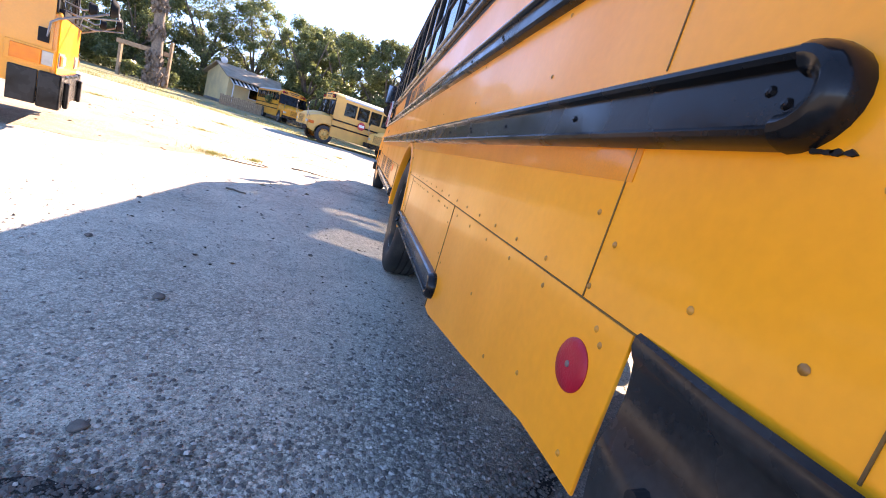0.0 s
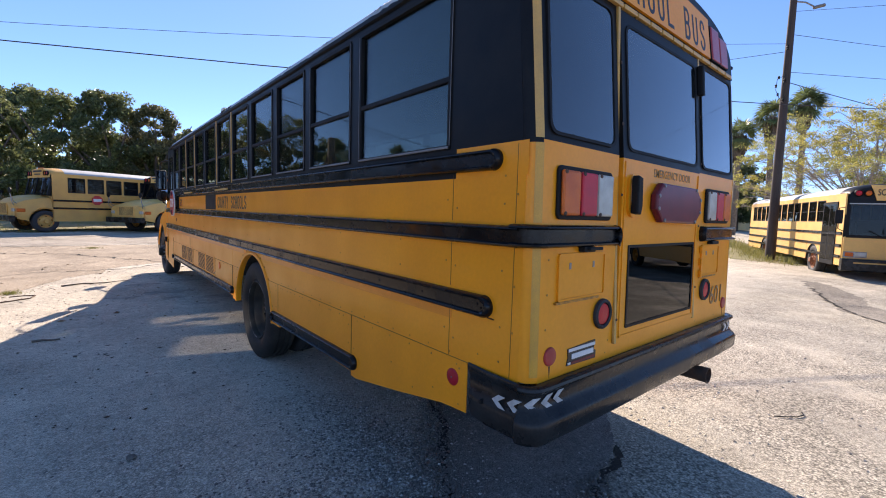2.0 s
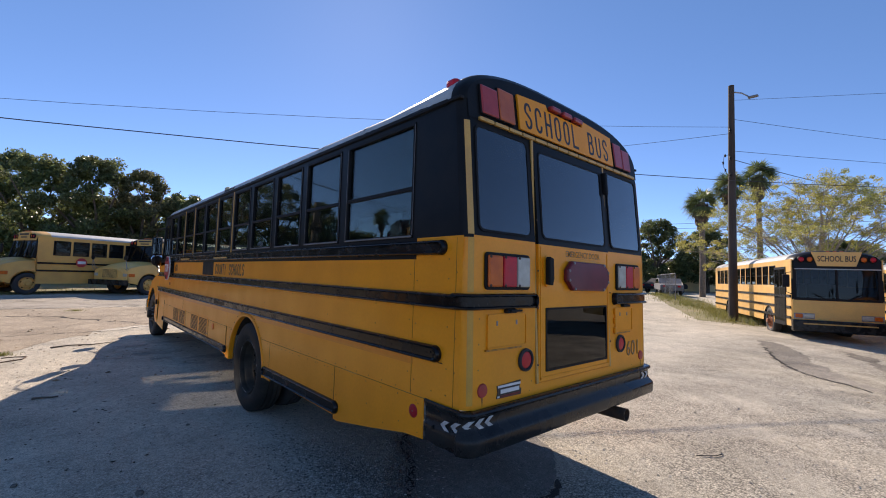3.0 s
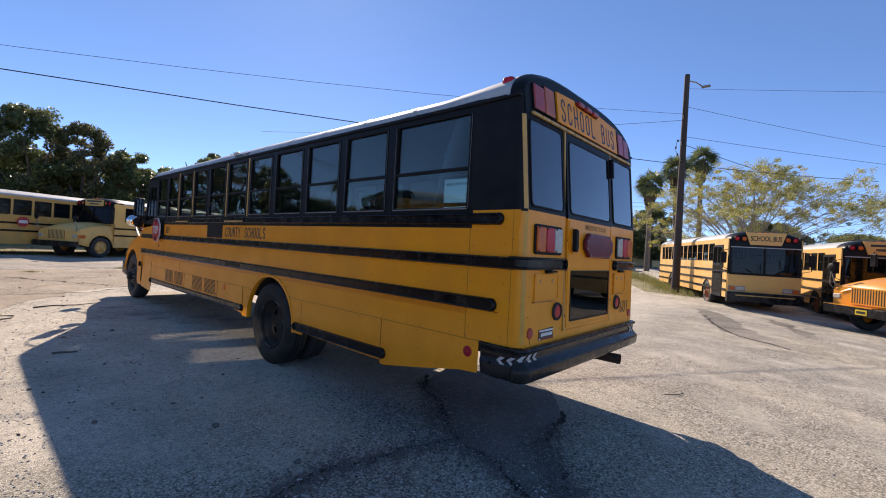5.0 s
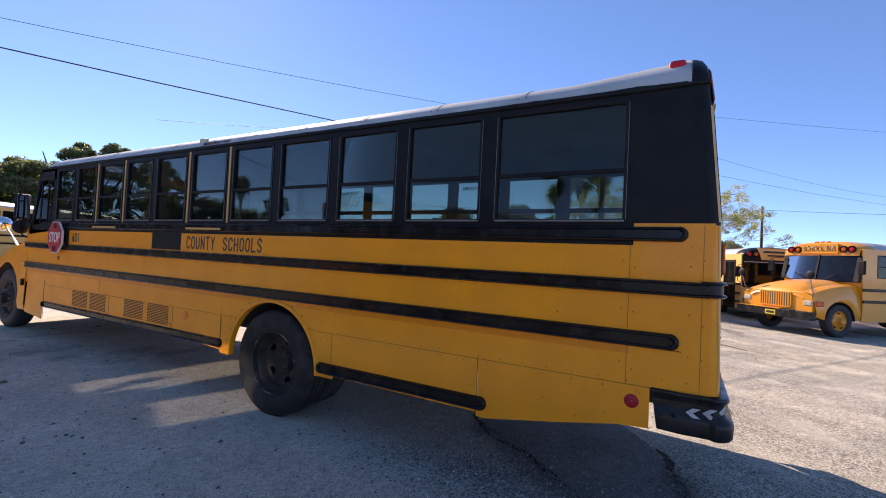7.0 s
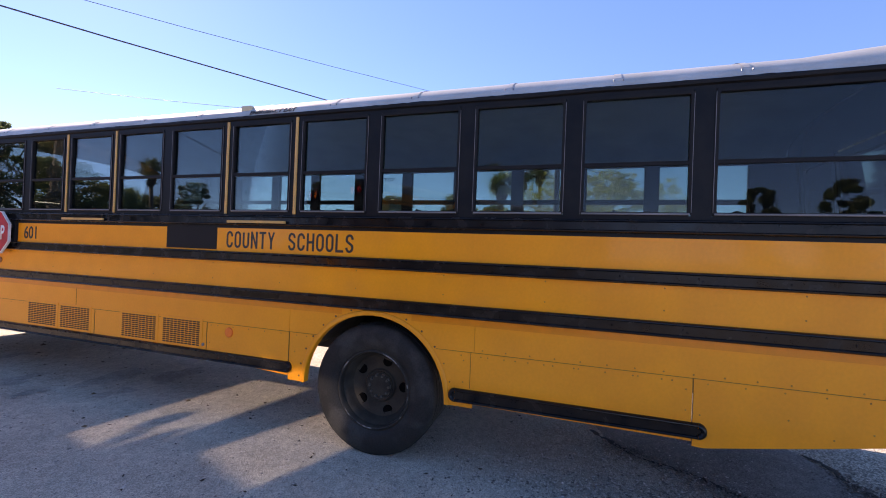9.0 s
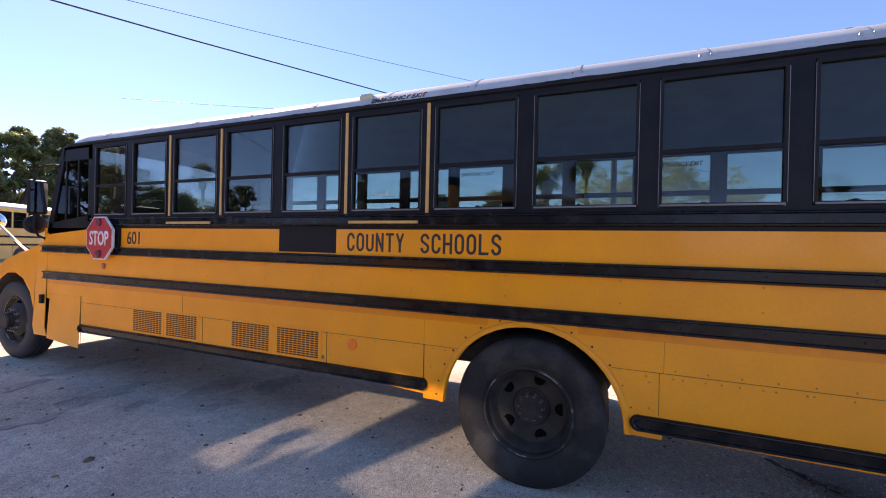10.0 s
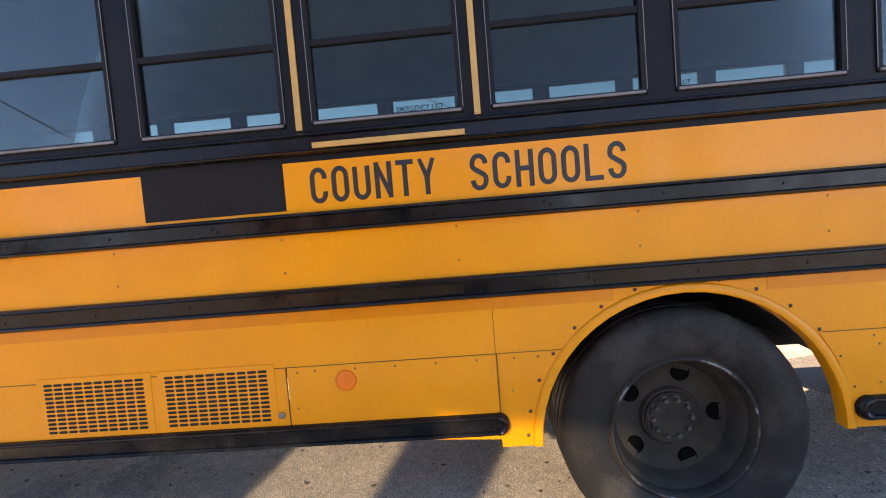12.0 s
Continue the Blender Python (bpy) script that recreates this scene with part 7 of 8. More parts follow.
# ---- plants ----
def leaf_mesh(name, centres, radii, per, size, mat, parent, seed, flat=0.7, droop=0.0):
    """Many small bent leaves in clumps, as one part."""
    r = np.random.default_rng(seed)
    pts = []
    for c, rad in zip(centres, radii):
        d = r.normal(size=(per, 3))
        d /= np.linalg.norm(d, axis=1)[:, None]
        q = d * (r.random((per, 1)) ** 0.45) * rad
        q[:, 2] *= flat
        pts.append(q + np.array(c))
    p = np.vstack(pts)
    n = len(p)
    u = r.normal(size=(n, 3))
    u[:, 2] -= droop
    u /= np.linalg.norm(u, axis=1)[:, None]
    w = np.cross(u, r.normal(size=(n, 3)))
    w /= np.linalg.norm(w, axis=1)[:, None] + 1e-9
    s = size * (0.6 + 0.8 * r.random((n, 1)))
    nrm = np.cross(u, w)
    v = np.stack([p - u * s, p + w * s * 0.42 + nrm * s * 0.12, p + u * s, p - w * s * 0.42 + nrm * s * 0.12], 1).reshape(-1, 3)
    me = bpy.data.meshes.new(name)
    me.vertices.add(4 * n)
    me.vertices.foreach_set("co", v.ravel().astype(np.float32))
    me.loops.add(4 * n)
    me.loops.foreach_set("vertex_index", np.arange(4 * n, dtype=np.int32))
    me.polygons.add(n)
    me.polygons.foreach_set("loop_start", np.arange(0, 4 * n, 4, dtype=np.int32))
    me.update()
    me.validate()
    me.materials.append(mat)
    ob = new(name, me)
    ob.parent = parent
    ob["kind"] = "stuff"
    return ob


def tree(x, y, height, spread, mat, seed, label, clumps=112, per=250, leaf=0.125, base=0.28, lean_x=0.0, flat=0.7):
    r = random.Random(seed)
    root = thing("tree", label, "tree", pose(x, y, gz(x, y)), "trees round the yard")
    bm = bmesh.new()
    th = height * 0.30
    tr = height * 0.024
    tube(bm, [(0, 0, -0.1), (0.05, 0.03, th * 0.5), (lean_x * 0.3, 0.1, th)], tr * 1.4, 9, tr)
    centres, radii = [], []
    for i in range(9):
        a = 2 * math.pi * i / 9 + r.random() * 0.5
        reach, up = spread * (0.45 + 0.45 * r.random()), height * (0.45 + 0.42 * r.random())
        tip = (math.cos(a) * reach + lean_x, math.sin(a) * reach, up)
        mid = (tip[0] * 0.45 + r.uniform(-0.3, 0.3), tip[1] * 0.45 + r.uniform(-0.3, 0.3), th + (up - th) * 0.5)
        tube(bm, [(lean_x * 0.3, 0.1, th * 0.92), mid, tip], tr * 0.62, 6, tr * 0.14)
    part("trunk", bm, BARK, root, smooth=True)
    for i in range(clumps):
        a, el = r.random() * 2 * math.pi, r.random()
        rr = spread * math.sqrt(r.random()) * (0.95 if el < 0.7 else 0.7)
        z = height * (base + (0.93 - base) * el)
        lim = spread * (1.05 - 0.75 * max(0, (el - 0.45) / 0.55) ** 1.6) * (0.75 + 0.5 * noise.noise((math.cos(a) * 1.5 + seed, math.sin(a) * 1.5, el * 2)))
        rr = min(rr, abs(lim))
        centres.append((math.cos(a) * rr + lean_x, math.sin(a) * rr, z))
        radii.append(spread * (0.10 + 0.15 * r.random()))
    leaf_mesh("crown", centres, radii, per, leaf, mat, root, seed, flat)
    return root


def palm(x, y, height, seed, fronds=40, length=1.2, lean_x=0.3):
    r = random.Random(seed)
    root = thing("palm_tree", "tall fan palm with a rough trunk", "palm tree", pose(x, y, gz(x, y)), "fan palms")
    part("trunk", tube(bmesh.new(), [(0, 0, -0.1), (lean_x * 0.3, 0, height * 0.4), (lean_x * 0.8, 0.1, height * 0.8), (lean_x, 0.1, height)], 0.24, 10, 0.17), PALM_BARK, root, smooth=True)
    verts, faces = [], []
    for i in range(fronds):
        a = r.random() * 6.28
        el = r.uniform(-0.75, 1.35)
        d = Vector((math.cos(a) * math.cos(el), math.sin(a) * math.cos(el), math.sin(el)))
        hub = Vector((lean_x, 0.1, height)) + d * length * 0.55
        side = d.cross(Vector((0, 0, 1))).normalized()
        up = side.cross(d)
        for k in range(17):
            t = radians(-105 + 210 * k / 16)
            tip = hub + (d * math.cos(t) + side * math.sin(t)) * length * r.uniform(0.75, 1.0) + Vector((0, 0, -0.25 * length * abs(math.sin(t)) - 0.22 * length))
            w = (d * -math.sin(t) + side * math.cos(t)) * 0.045
            o = len(verts)
            m = hub.lerp(tip, 0.55) + Vector((0, 0, 0.10 * length))
            verts += [hub, m + w, tip, m - w]
            faces.append((o, o + 1, o + 2, o + 3))
        o = len(verts)
        st0 = Vector((lean_x, 0.1, height - 0.1))
        verts += [st0 + up * 0.02, st0 - up * 0.02, hub - up * 0.012, hub + up * 0.012]
        faces.append((o, o + 1, o + 2, o + 3))
    me = bpy.data.meshes.new("crown")
    me.from_pydata(verts, [], faces)
    me.materials.append(LEAF_PALM)
    ob = new("crown", me)
    ob.parent = root
    ob["kind"] = "stuff"
    leaf_mesh("dead_skirt", [(lean_x * 0.9, 0.1, height - 0.7), (lean_x * 0.9, 0.1, height - 1.5)], [0.55, 0.42], 220, 0.30, PALM_BARK, root, seed, 1.3, 2.5)
    return root


def open_tree(x, y, height, spread, seed):
    """A wide umbrella-shaped tree with bare arching limbs, many twigs and thin yellow tufts on top."""
    r = random.Random(seed)
    root = thing("tree", "spreading tree with sparse yellowing leaves and bare limbs", "tree", pose(x, y, gz(x, y)), "trees round the yard")
    bm = bmesh.new()
    tube(bm, [(0, 0, -0.1), (0.1, 0.0, 0.6), (0.1, 0.1, 1.1)], 0.26, 9, 0.2)
    tips = []
    dome = lambda q: height * (1.0 - 0.62 * min(1.0, q) ** 2.4)
    for i in range(46):
        a = 2.4 * i + r.uniform(-0.3, 0.3)
        q = math.sqrt((i + 0.5) / 46)
        reach = spread * q
        z1 = dome(q) * r.uniform(0.80, 0.99)
        p0 = Vector((0.1, 0.1, r.uniform(0.8, 1.2)))
        p3 = Vector((math.cos(a) * reach, math.sin(a) * reach, z1))
        p1 = p0 + Vector((p3.x * 0.30, p3.y * 0.30, (z1 - 1.0) * 0.46))
        p2 = p0 + Vector((p3.x * 0.66, p3.y * 0.66, (z1 - 1.0) * 0.86))
        tube(bm, [p0, p0.lerp(p1, 0.5) + Vector((r.uniform(-0.2, 0.2), r.uniform(-0.2, 0.2), 0.1)), p1, p1.lerp(p2, 0.5) + Vector((r.uniform(-0.2, 0.2), r.uniform(-0.2, 0.2), 0.12)), p2, p3], 0.055, 5, 0.010)
        for j in range(11):
            t = r.uniform(0.1, 1.0)
            s0 = p1.lerp(p2, t / 0.6) if t < 0.6 else p2.lerp(p3, (t - 0.6) / 0.4)
            b = a + r.uniform(-1.9, 1.9)
            ln = r.uniform(0.6, 1.7)
            e = s0 + Vector((math.cos(b) * ln, math.sin(b) * ln, r.uniform(-0.1, 0.9)))
            m = s0.lerp(e, 0.5) + Vector((r.uniform(-0.1, 0.1), r.uniform(-0.1, 0.1), 0.14))
            tube(bm, [s0, m, e], 0.017, 4, 0.006)
            for _ in range(5):
                u0 = m.lerp(e, r.random())
                g = u0 + Vector((r.uniform(-0.55, 0.55), r.uniform(-0.55, 0.55), r.uniform(-0.2, 0.4)))
                tube(bm, [u0, g], 0.008, 3, 0.004)
                tips.append(g)
    part("trunk", bm, BARK_PALE, root, smooth=True)
    centres, radii = [], []
    for g in tips:
        high = g.z / dome(math.hypot(g.x, g.y) / spread)
        if r.random() < 0.24 + 0.70 * max(0.0, high - 0.62) / 0.38:
            centres.append(tuple(g))
            radii.append(r.uniform(0.12, 0.38))
    leaf_mesh("crown", centres, radii, 70, 0.042, LEAF_YELLOW, root, seed, 0.75, 0.3)
    return root


# the tree belt behind the parked buses
TREES = [(-6.8, 45.5, 9.7, 3.4, LEAF_DARK), (-3.2, 44.5, 10.0, 3.8, LEAF_OAK), (0.2, 43.0, 10.5, 3.6, LEAF_DARK), (3.4, 42.5, 9.7, 3.4, LEAF_BROWN), (6.4, 42.0, 8.2, 3.4, LEAF_DARK),
         (9.8, 43.0, 7.4, 3.2, LEAF_OAK), (13.6, 45.0, 10.0, 2.7, LEAF_OAK), (16.8, 46.0, 10.6, 2.6, LEAF_DARK), (20.5, 47.0, 8.0, 3.2, LEAF_DARK), (24.5, 48.0, 6.8, 3.5, LEAF_BROWN), (29.0, 50.0, 6.6, 3.6, LEAF_OAK),
         (-6.0, 57.0, 12.4, 5.0, LEAF_DARK), (-10.5, 60.0, 13.0, 5.2, LEAF_OAK), (-16.0, 62.0, 14.0, 5.4, LEAF_OAK), (-21.5, 61.0, 15.0, 5.6, LEAF_DARK), (-27.0, 59.0, 12.0, 5.0, LEAF_OAK),
         (-33.0, 57.0, 8.0, 5.0, LEAF_DARK), (-24.0, 50.0, 9.0, 3.8, LEAF_DARK), (1.0, 56.0, 8.8, 5.0, LEAF_DARK), (7.0, 56.0, 8.0, 5.0, LEAF_OAK), (13.0, 56.0, 7.6, 4.6, LEAF_DARK), (-39.0, 58.0, 7.4, 5.0, LEAF_OAK)]
for i, (x, y, h, sp, mm) in enumerate(TREES):
    tree(x, y, h, sp, mm, 40 + i, "broad green oak in the tree belt" if mm is not LEAF_BROWN else "russet-tinged oak in the tree belt", base=0.16)
# dense undergrowth below the tree belt
r_ug = random.Random(9)
ug = thing("undergrowth", "dense dark undergrowth below the tree belt", "bushes", kind="stuff")
cs = [(-46 + 1.05 * k + r_ug.uniform(-0.5, 0.5), 58 + 6 * math.sin(k * 0.7) * 0.3 + r_ug.uniform(-1, 1) - 8.0 * max(0.0, min(1.0, (k - 42) / 8)), 0) for k in range(78)]
leaf_mesh("foliage", [(x, y, gz(x, y) + r_ug.uniform(0.8, 2.4)) for x, y, z in cs], [r_ug.uniform(1.4, 2.3) for c in cs], 420, 0.17, LEAF_DARK, ug, 301, 0.9)
cs = [(-62 + 1.25 * k + r_ug.uniform(-0.6, 0.6), 66 + r_ug.uniform(-1.5, 1.5) - 7.0 * max(0.0, min(1.0, (k - 46) / 8)), r_ug.uniform(0.8, 4.6)) for k in range(86)]
leaf_mesh("foliage", [(x, y, gz(x, y) + z) for x, y, z in cs] + [(x + 0.5, y + 0.8, gz(x, y) + 1.2) for x, y, z in cs], [r_ug.uniform(1.8, 2.8) for c in cs + cs], 330, 0.26, LEAF_DARK, ug, 302, 0.9)
# trees to the right of the yard
for i, (x, y, h, sp, mm) in enumerate([(47.0, 17.5, 8.0, 3.6, LEAF_DARK), (52.0, 14.0, 7.4, 3.6, LEAF_DARK), (56.0, 3.0, 6.0, 4.0, LEAF_OAK), (56.0, -4.0, 5.6, 4.0, LEAF_OAK), (60.0, -12.0, 5.0, 3.6, LEAF_DARK), (43.0, 24.0, 7.2, 3.6, LEAF_DARK)]):
    tree(x, y, h, sp, mm, 80 + i, "dense dark green tree behind the yard", base=0.16)
open_tree(30.8, 2.0, 7.6, 7.6, 7)
palm(37.6, 10.15, 7.7, 3)
palm(39.2, 8.40, 9.1, 4, lean_x=-0.2)
palm(41.0, 6.95, 10.2, 5)
palm(-33.0, 50.0, 9.4, 6)
# trees on the other side of the yard, which the side windows mirror
palm(-40.0, 11.5, 9.5, 8)
palm(-40.0, 7.2, 9.1, 9)
for i, (y, h, sp) in enumerate([(52.0, 9.6, 3.2), (31.0, 10.2, 3.2), (-11.5, 8.6, 1.9), (-17.4, 9.2, 2.5)]):
    tree(-40.0, y, h, sp, LEAF_DARK, 120 + i, "dark green tree across the yard", clumps=70, per=160, leaf=0.16, base=0.16)

# grass tufts and weeds
def tufts(name, spots, blade, mat, label):
    verts, faces = [], []
    for x, y, rad, n in spots:
        for _ in range(n):
            a, d = rng.random() * 6.28, abs(rng.normal(0, rad * 0.6))
            px, py = x + d * math.cos(a), y + d * math.sin(a)
            h = blade * (0.4 + rng.random())
            b, lx, ly = rng.random() * 6.28, rng.normal(0, h * 0.4), rng.normal(0, h * 0.4)
            w = 0.003 + h * 0.022
            z = gz(px, py)
            o = len(verts)
            verts += [(px - w * math.cos(b), py - w * math.sin(b), z), (px + w * math.cos(b), py + w * math.sin(b), z), (px + lx, py + ly, z + h)]
            faces.append((o, o + 1, o + 2))
    me = bpy.data.meshes.new(name)
    me.from_pydata(verts, [], faces)
    me.materials.append(mat)
    return tagged(new(name, me), label, "grass", kind="stuff")


spots = [(-3.0, 8.6, 0.35, 260), (-2.4, 9.2, 0.2, 120), (-4.6, 12.8, 0.4, 120), (1.6, 19.0, 0.35, 300), (2.1, 19.2, 0.2, 120), (-5.5, 17.5, 0.5, 200), (-1.2, 17.4, 0.25, 120), (-8.0, 14.5, 0.5, 160)]
spots = [(x, y, q, n * 3) for x, y, q, n in spots]
tufts("weeds", spots, 0.05, GRASS, "low weeds in cracks of the yard")
tufts("grass", [(20 + 8 * k / 40 * 2, 3.4 + 4.6 * k / 40 * 2 + rng.normal(0, 0.5), 0.9, 150) for k in range(42)], 0.24, GRASS, "rough grass round the utility pole")
tufts("grass", [(-24 + 1.15 * k, 27.6 + rng.normal(0, 0.8), 1.3, 170) for k in range(52)], 0.16, GRASS, "rough grass along the verge")
tufts("grass", [(-22 + 1.2 * k, 33 + rng.normal(0, 2.0), 1.6, 110) for k in range(40)], 0.22, GRASS, "rough grass under the trees")

# ---- poles and cables ----
pl = thing("utility_pole", "tall weathered timber utility pole", "utility pole", pose(21.0, 3.9, gz(21.0, 3.9)))
part("pole", tube(bmesh.new(), [(0, 0, -0.3), (0.05, 0.02, 5.0), (0.12, 0.02, 10.9)], 0.19, 12, 0.12), TIMBER, pl, smooth=True)
part("street_lamp_arm", tube(bmesh.new(), [(0.1, 0, 10.6), (0.3, -0.35, 10.5), (0.45, -0.6, 10.3)], 0.03, 7), STEEL, pl)
part("lamp_head", boxes((0.38, 0.56, -0.95, -0.55, 10.22, 10.32), bevel=0.04), DUST, pl)
for z in (8.7, 7.4, 6.6):
    part("insulator", lathe(bmesh.new(), [(0, -0.08), (0.05, -0.07), (0.03, -0.02), (0.055, 0.02), (0.03, 0.08), (0, 0.09)], (-0.18, 0.0, z), "z", 10), BLACK_MATT, pl, smooth=True)
part("slack_wire", tube(bmesh.new(), [(-0.12, 0.05, 7.6), (-0.42, 0.2, 7.45), (-0.46, 0.22, 7.0), (-0.30, 0.12, 6.7), (-0.14, 0.05, 6.55)], 0.010, 5), CABLE, pl)
for q in ((-0.36, 0.17, 7.5), (-0.47, 0.22, 7.15), (-0.36, 0.16, 6.82)):
    part("insulator", lathe(bmesh.new(), [(0, -0.06), (0.045, -0.05), (0.028, 0.0), (0.05, 0.03), (0.02, 0.07), (0, 0.075)], q, "z", 10), BLACK_MATT, pl, smooth=True)
p2 = thing("utility_pole", "distant dark timber utility pole", "utility pole", pose(57.0, -8.0, gz(57, -8)))
part("pole", tube(bmesh.new(), [(0, 0, -0.3), (0, 0, 9.6)], 0.17, 8, 0.12), TIMBER, p2, smooth=True)


def cable(points, r=0.012, sag=0.0, label="thin black overhead cable on poles"):
    pts = []
    for a, b in zip(points, points[1:]):
        a, b = Vector(a), Vector(b)
        pts += [a.lerp(b, i / 14) + Vector((0, 0, -sag * 4 * (i / 14) * (1 - i / 14))) for i in range(14)]
    pts.append(Vector(points[-1]))
    c = part("overhead_cable", tube(bmesh.new(), pts, r, 5), CABLE, None, label)
    return tagged(c, label, "cable", "overhead cables")


cable([(-34.0, 28.0, 6.4), (29.0, -3.5, 6.4)], 0.013, 1.35)
cable([(-32.0, 35.8, 7.6), (21.0, 3.9, 9.0)], 0.008, 1.2)
cable([(21.1, 3.9, 9.4), (60.0, -20.0, 10.5)], 0.010, 0.6)
cable([(21.1, 3.9, 7.5), (57.0, -8.0, 8.9)], 0.016, 0.8)
cable([(21.1, 3.9, 7.9), (60.0, -26.0, 8.8)], 0.010, 0.6)
cable([(21.1, 3.9, 10.3), (50.0, -30.0, 12.6)], 0.008, 0.3)
cable([(10.0, 26.0, 8.6), (21.0, 3.9, 8.7)], 0.010, 0.3)
cable([(36.0, 40.0, 8.2), (57.0, -8.0, 9.0)], 0.018, 0.6)
cable([(36.0, 40.0, 7.8), (57.0, -8.0, 8.4)], 0.018, 0.6)
cable([(57.0, -8.0, 9.0), (60.0, -60.0, 9.0)], 0.018, 0.8)

# ---- house, fence and timber frame at the far side ----
HX, HY = -15.1, 49.7
house = thing("house", "low cream plastered house with a grey shingle roof", "house", pose(HX, HY, gz(HX, HY) + 0.35, 0, 0, 37))
part("wall", boxes((0, 11.6, 0, 0.2, 0, 2.6), (0, 0.2, 0.2, 6.0, 0, 2.6), (11.4, 11.6, 0.2, 6.0, 0, 2.6), (0.2, 11.4, 5.8, 6.0, 0, 2.6)), PLASTER, house)
part("plinth", boxes((-0.02, 11.62, -0.02, 6.02, -0.6, 0.0)), DUST, house)
part("gable", prism(bmesh.new(), [(0, 2.6), (6.0, 2.6), (3.0, 3.62)], "x", 0.0, 0.2), PLASTER, house)
part("gable", prism(bmesh.new(), [(0, 2.6), (6.0, 2.6), (3.0, 3.62)], "x", 11.4, 11.6), PLASTER, house)
part("roof", prism(bmesh.new(), [(-0.5, 2.42), (3.0, 3.70), (6.5, 2.42), (6.5, 2.54), (3.0, 3.84), (-0.5, 2.54)], "x", -0.4, 12.0), SHINGLE, house)
win = part("window", frame_ring(bmesh.new(), 2.2, 3.6, 0.9, 2.1, 0.08, "y", -0.03, 0.06, 0.02), WHITE_PAINT, house)
part("pane", boxes((2.27, 3.53, -0.01, 0.0, 0.97, 2.03)), GLASS_DARK, win)
aw = part("awning", prism(bmesh.new(), [(-1.1, 1.85), (0.0, 2.35), (0.0, 2.41), (-1.1, 1.91)], "x", 0.1, 4.1), WHITE_PAINT, house, "striped awning over the porch")
for i in range(9):
    part("awning_stripe", prism(bmesh.new(), [(-1.105, 1.915), (0.0, 2.415), (0.0, 2.42), (-1.105, 1.92)], "x", 0.2 + 0.44 * i, 0.42 + 0.44 * i), BLACK_MATT, aw)
for x in (0.15, 3.95):
    part("porch_post", boxes((x, x + 0.08, -1.1, -1.02, 0, 1.9)), WHITE_PAINT, house)
part("satellite_dish", lathe(bmesh.new(), [(0.0, 0.05), (0.2, 0.09), (0.34, 0.2), (0.35, 0.2), (0.2, 0.08), (0.0, 0.03)], (0.3, 2.6, 4.05), "y", 18), WHITE_PAINT, house, smooth=True)
fence = thing("fence", "low weathered board fence in front of the house", "fence", pose(-14.3, 45.4, gz(-14.3, 45.4), 0, 0, 6))
for i in range(22):
    part("board", boxes((0.17 * i, 0.17 * i + 0.15, 0, 0.025, 0.02, 1.0 + 0.04 * math.sin(i * 2.3)), bevel=0.004), TIMBER_PALE, fence)
part("rail", boxes((0, 3.75, 0.025, 0.07, 0.3, 0.38), (0, 3.75, 0.025, 0.07, 0.75, 0.83)), TIMBER_PALE, fence)
dp = thing("dead_palm", "thick dead palm trunk with a ragged bark", "tree trunk", pose(-17.4, 39.6, gz(-17.4, 39.6)))
part("trunk", tube(bmesh.new(), [(0, 0, -0.2), (-0.1, 0, 2.5), (-0.35, 0.1, 5.5), (-0.5, 0.1, 8.5)], 0.42, 12, 0.34), PALM_BARK, dp, smooth=True)
leaf_mesh("dead_fronds", [(-0.2, 0, 2.0), (-0.3, 0, 4.0), (-0.4, 0.1, 6.0), (0, 0, 0.8)], [0.62, 0.6, 0.6, 0.85], 330, 0.24, PALM_BARK, dp, 77, 1.3, 2.0)
fr = thing("timber_frame", "weathered timber lean-to frame", "timber frame", pose(-21.1, 41.5, gz(-21.1, 41.5), 0, 0, -10))
part("post", boxes((0, 0.22, 0, 0.22, 0, 2.5)), TIMBER_PALE, fr)
part("post", boxes((4.0, 4.2, 0, 0.22, 0, 3.7), bevel=0.02), TIMBER_PALE, fr)
part("beam", boxes((-0.15, 4.1, -0.10, -0.003, 2.5, 2.85), bevel=0.02), TIMBER_PALE, fr)
for i in range(3):
    bushy = thing("shrub", "dense dark shrub under a timber frame", "shrub", pose(-20.8 + 1.6 * i, 42.3, gz(-20.8, 42.3)), "shrubs by the frame")
    leaf_mesh("foliage", [(0, 0, 0.6), (0.3, 0.2, 1.1), (-0.4, 0, 0.9)], [0.7, 0.6, 0.6], 260, 0.13, LEAF_DARK, bushy, 200 + i)
    part("stem", tube(bmesh.new(), [(0, 0, -0.05), (0.05, 0, 0.8)], 0.05, 6, 0.02), BARK, bushy)
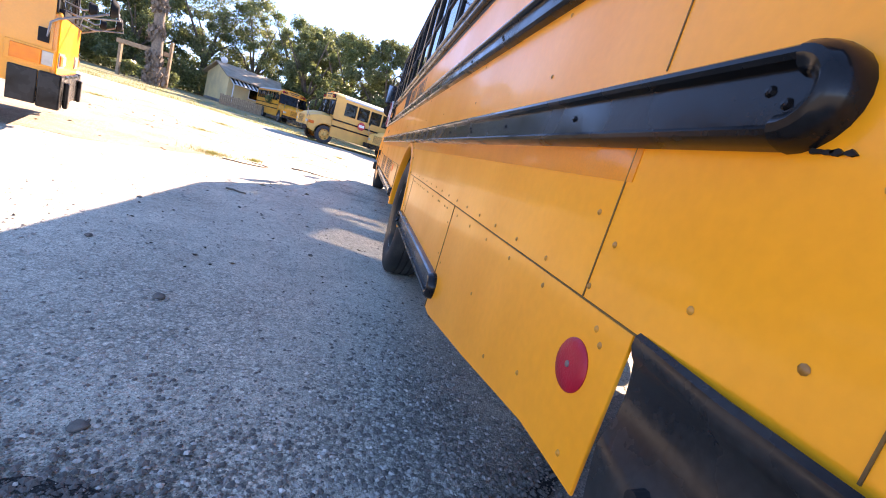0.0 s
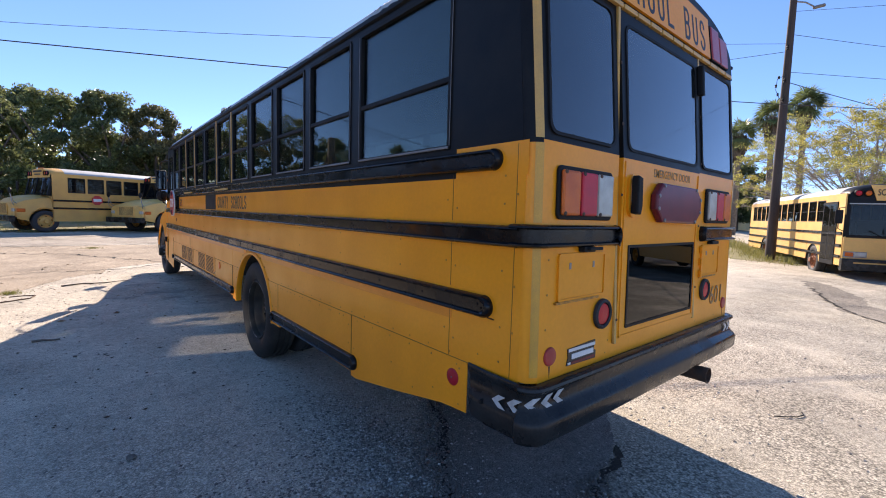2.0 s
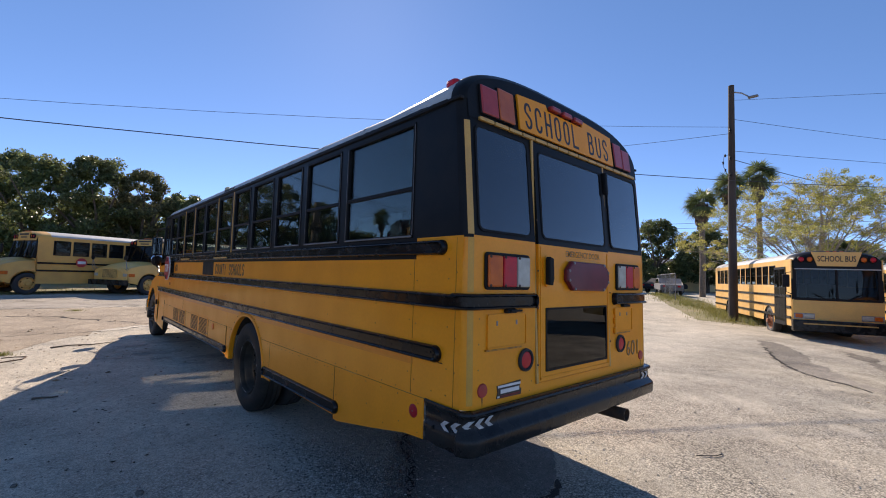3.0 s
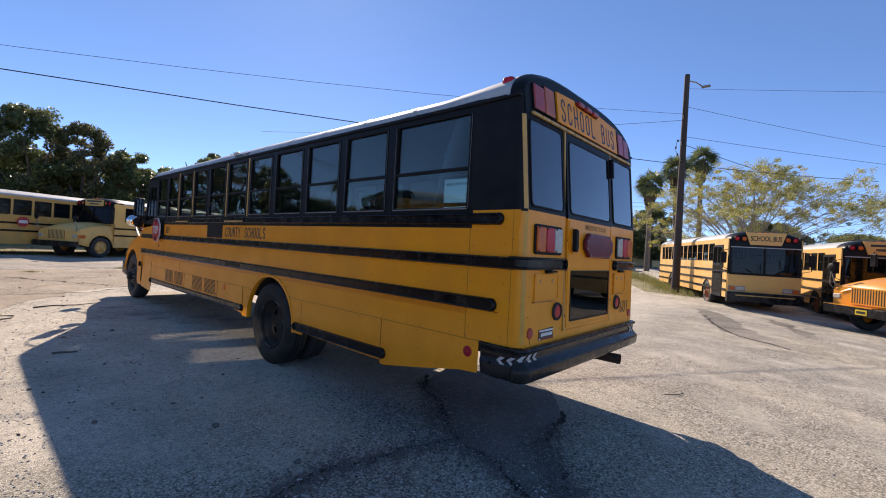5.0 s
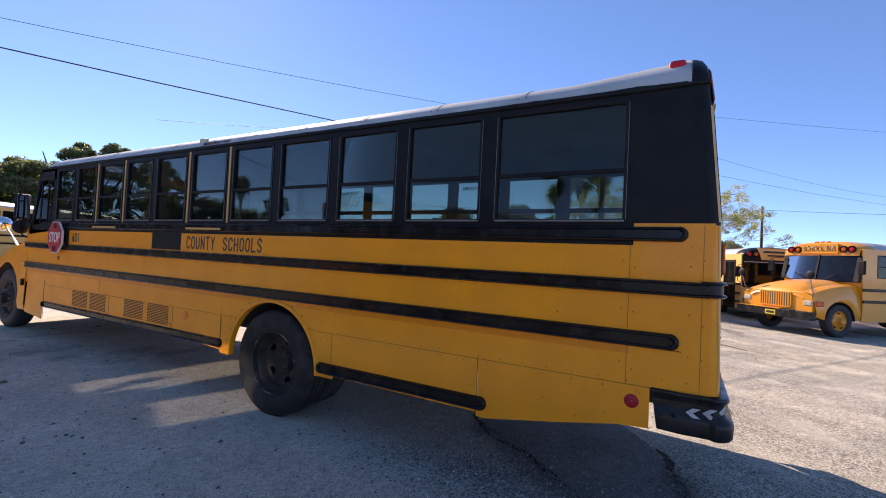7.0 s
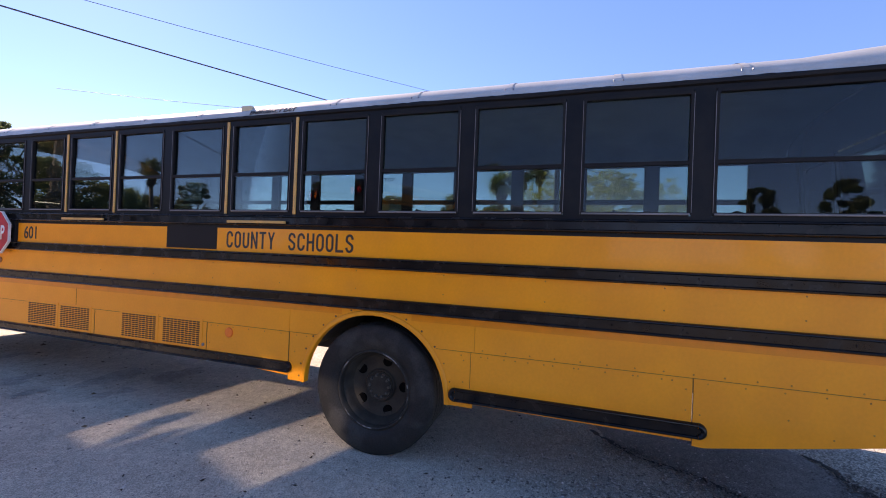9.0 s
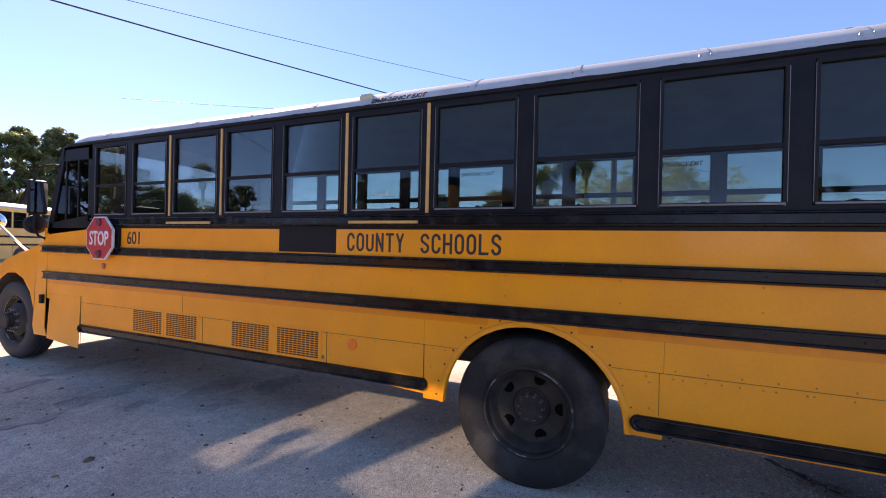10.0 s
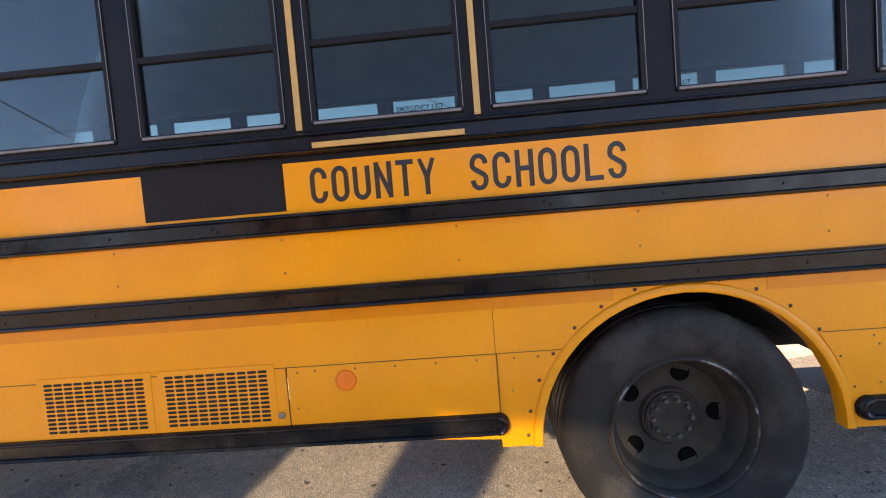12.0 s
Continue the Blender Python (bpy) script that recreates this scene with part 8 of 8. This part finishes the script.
# pale building and chain fence to the right
shed = thing("building", "long low pale building beyond the yard", "building", pose(46.0, 20.5, gz(46, 20.5), 0, 0, -30))
part("wall", boxes((0, 14, 0, 5, 0, 3.0)), PLASTER, shed)
part("roof", prism(bmesh.new(), [(-0.4, 3.0), (5.4, 3.0), (5.4, 3.15), (2.5, 3.9), (-0.4, 3.15)], "x", -0.4, 14.4), DUST, shed)
cf = thing("chain_fence", "grey chain-link fence with steel posts", "fence", pose(30.2, 9.6, gz(30, 9.6), 0, 0, 28))
for i in range(5):
    part("post", tube(bmesh.new(), [(2.4 * i, 0, 0), (2.4 * i, 0, 1.9)], 0.03, 8), STEEL, cf)
part("top_rail", tube(bmesh.new(), [(0, 0, 1.88), (9.6, 0, 1.88)], 0.022, 6), STEEL, cf)
bm = bmesh.new()
for i in range(48):
    x = 0.2 * i
    tube(bm, [(x, 0, 0.05), (min(x + 1.85, 9.6), 0, min(1.88, 0.05 + (9.6 - x)))], 0.004, 3)
    tube(bm, [(x, 0.006, min(1.88, 0.05 + (9.6 - x))), (min(x + 1.85, 9.6), 0.006, 0.05)], 0.004, 3)
ob = part("wire_mesh", bm, STEEL, cf)
ob["kind"] = "stuff"


def car(x, y, yaw, mat, label):
    root = thing("car", label, "car", pose(x, y, gz(x, y), 0, 0, yaw), "parked cars")
    side = [(-2.1, 0.45), (-2.15, 0.75), (-1.95, 0.92), (-1.25, 0.98), (-0.65, 1.38), (0.75, 1.40), (1.45, 0.98), (2.05, 0.86), (2.15, 0.6), (2.1, 0.40)]
    part("body", prism(bmesh.new(), side, "x", -0.85, 0.85, 0.06), mat, root)
    glass_side = [(-1.10, 1.0), (-0.60, 1.33), (0.70, 1.35), (1.28, 1.0)]
    part("window", prism(bmesh.new(), glass_side, "x", -0.86, 0.86), GLASS_DARK, root)
    part("windscreen", prism(bmesh.new(), [(-1.23, 1.0), (-0.66, 1.37), (-0.64, 1.385), (-1.25, 1.01)], "x", -0.7, 0.7), GLASS_DARK, root)
    for xx, out in ((-0.84, -1), (0.84, 1)):
        for yy in (-1.35, 1.3):
            wheel(root, xx, yy, 0.32, out, STEEL, RUBBER, False, 0.62, detail=False)
    for xx in (-0.62, 0.42):
        part("tail_lamp", boxes((xx, xx + 0.2, 2.08, 2.16, 0.68, 0.82)), LENS_RED, root)


car(41.5, 14.6, 70, BLACK, "dark parked car by the street")
car(37.0, 12.6, 118, DUST, "grey parked car behind a fence")
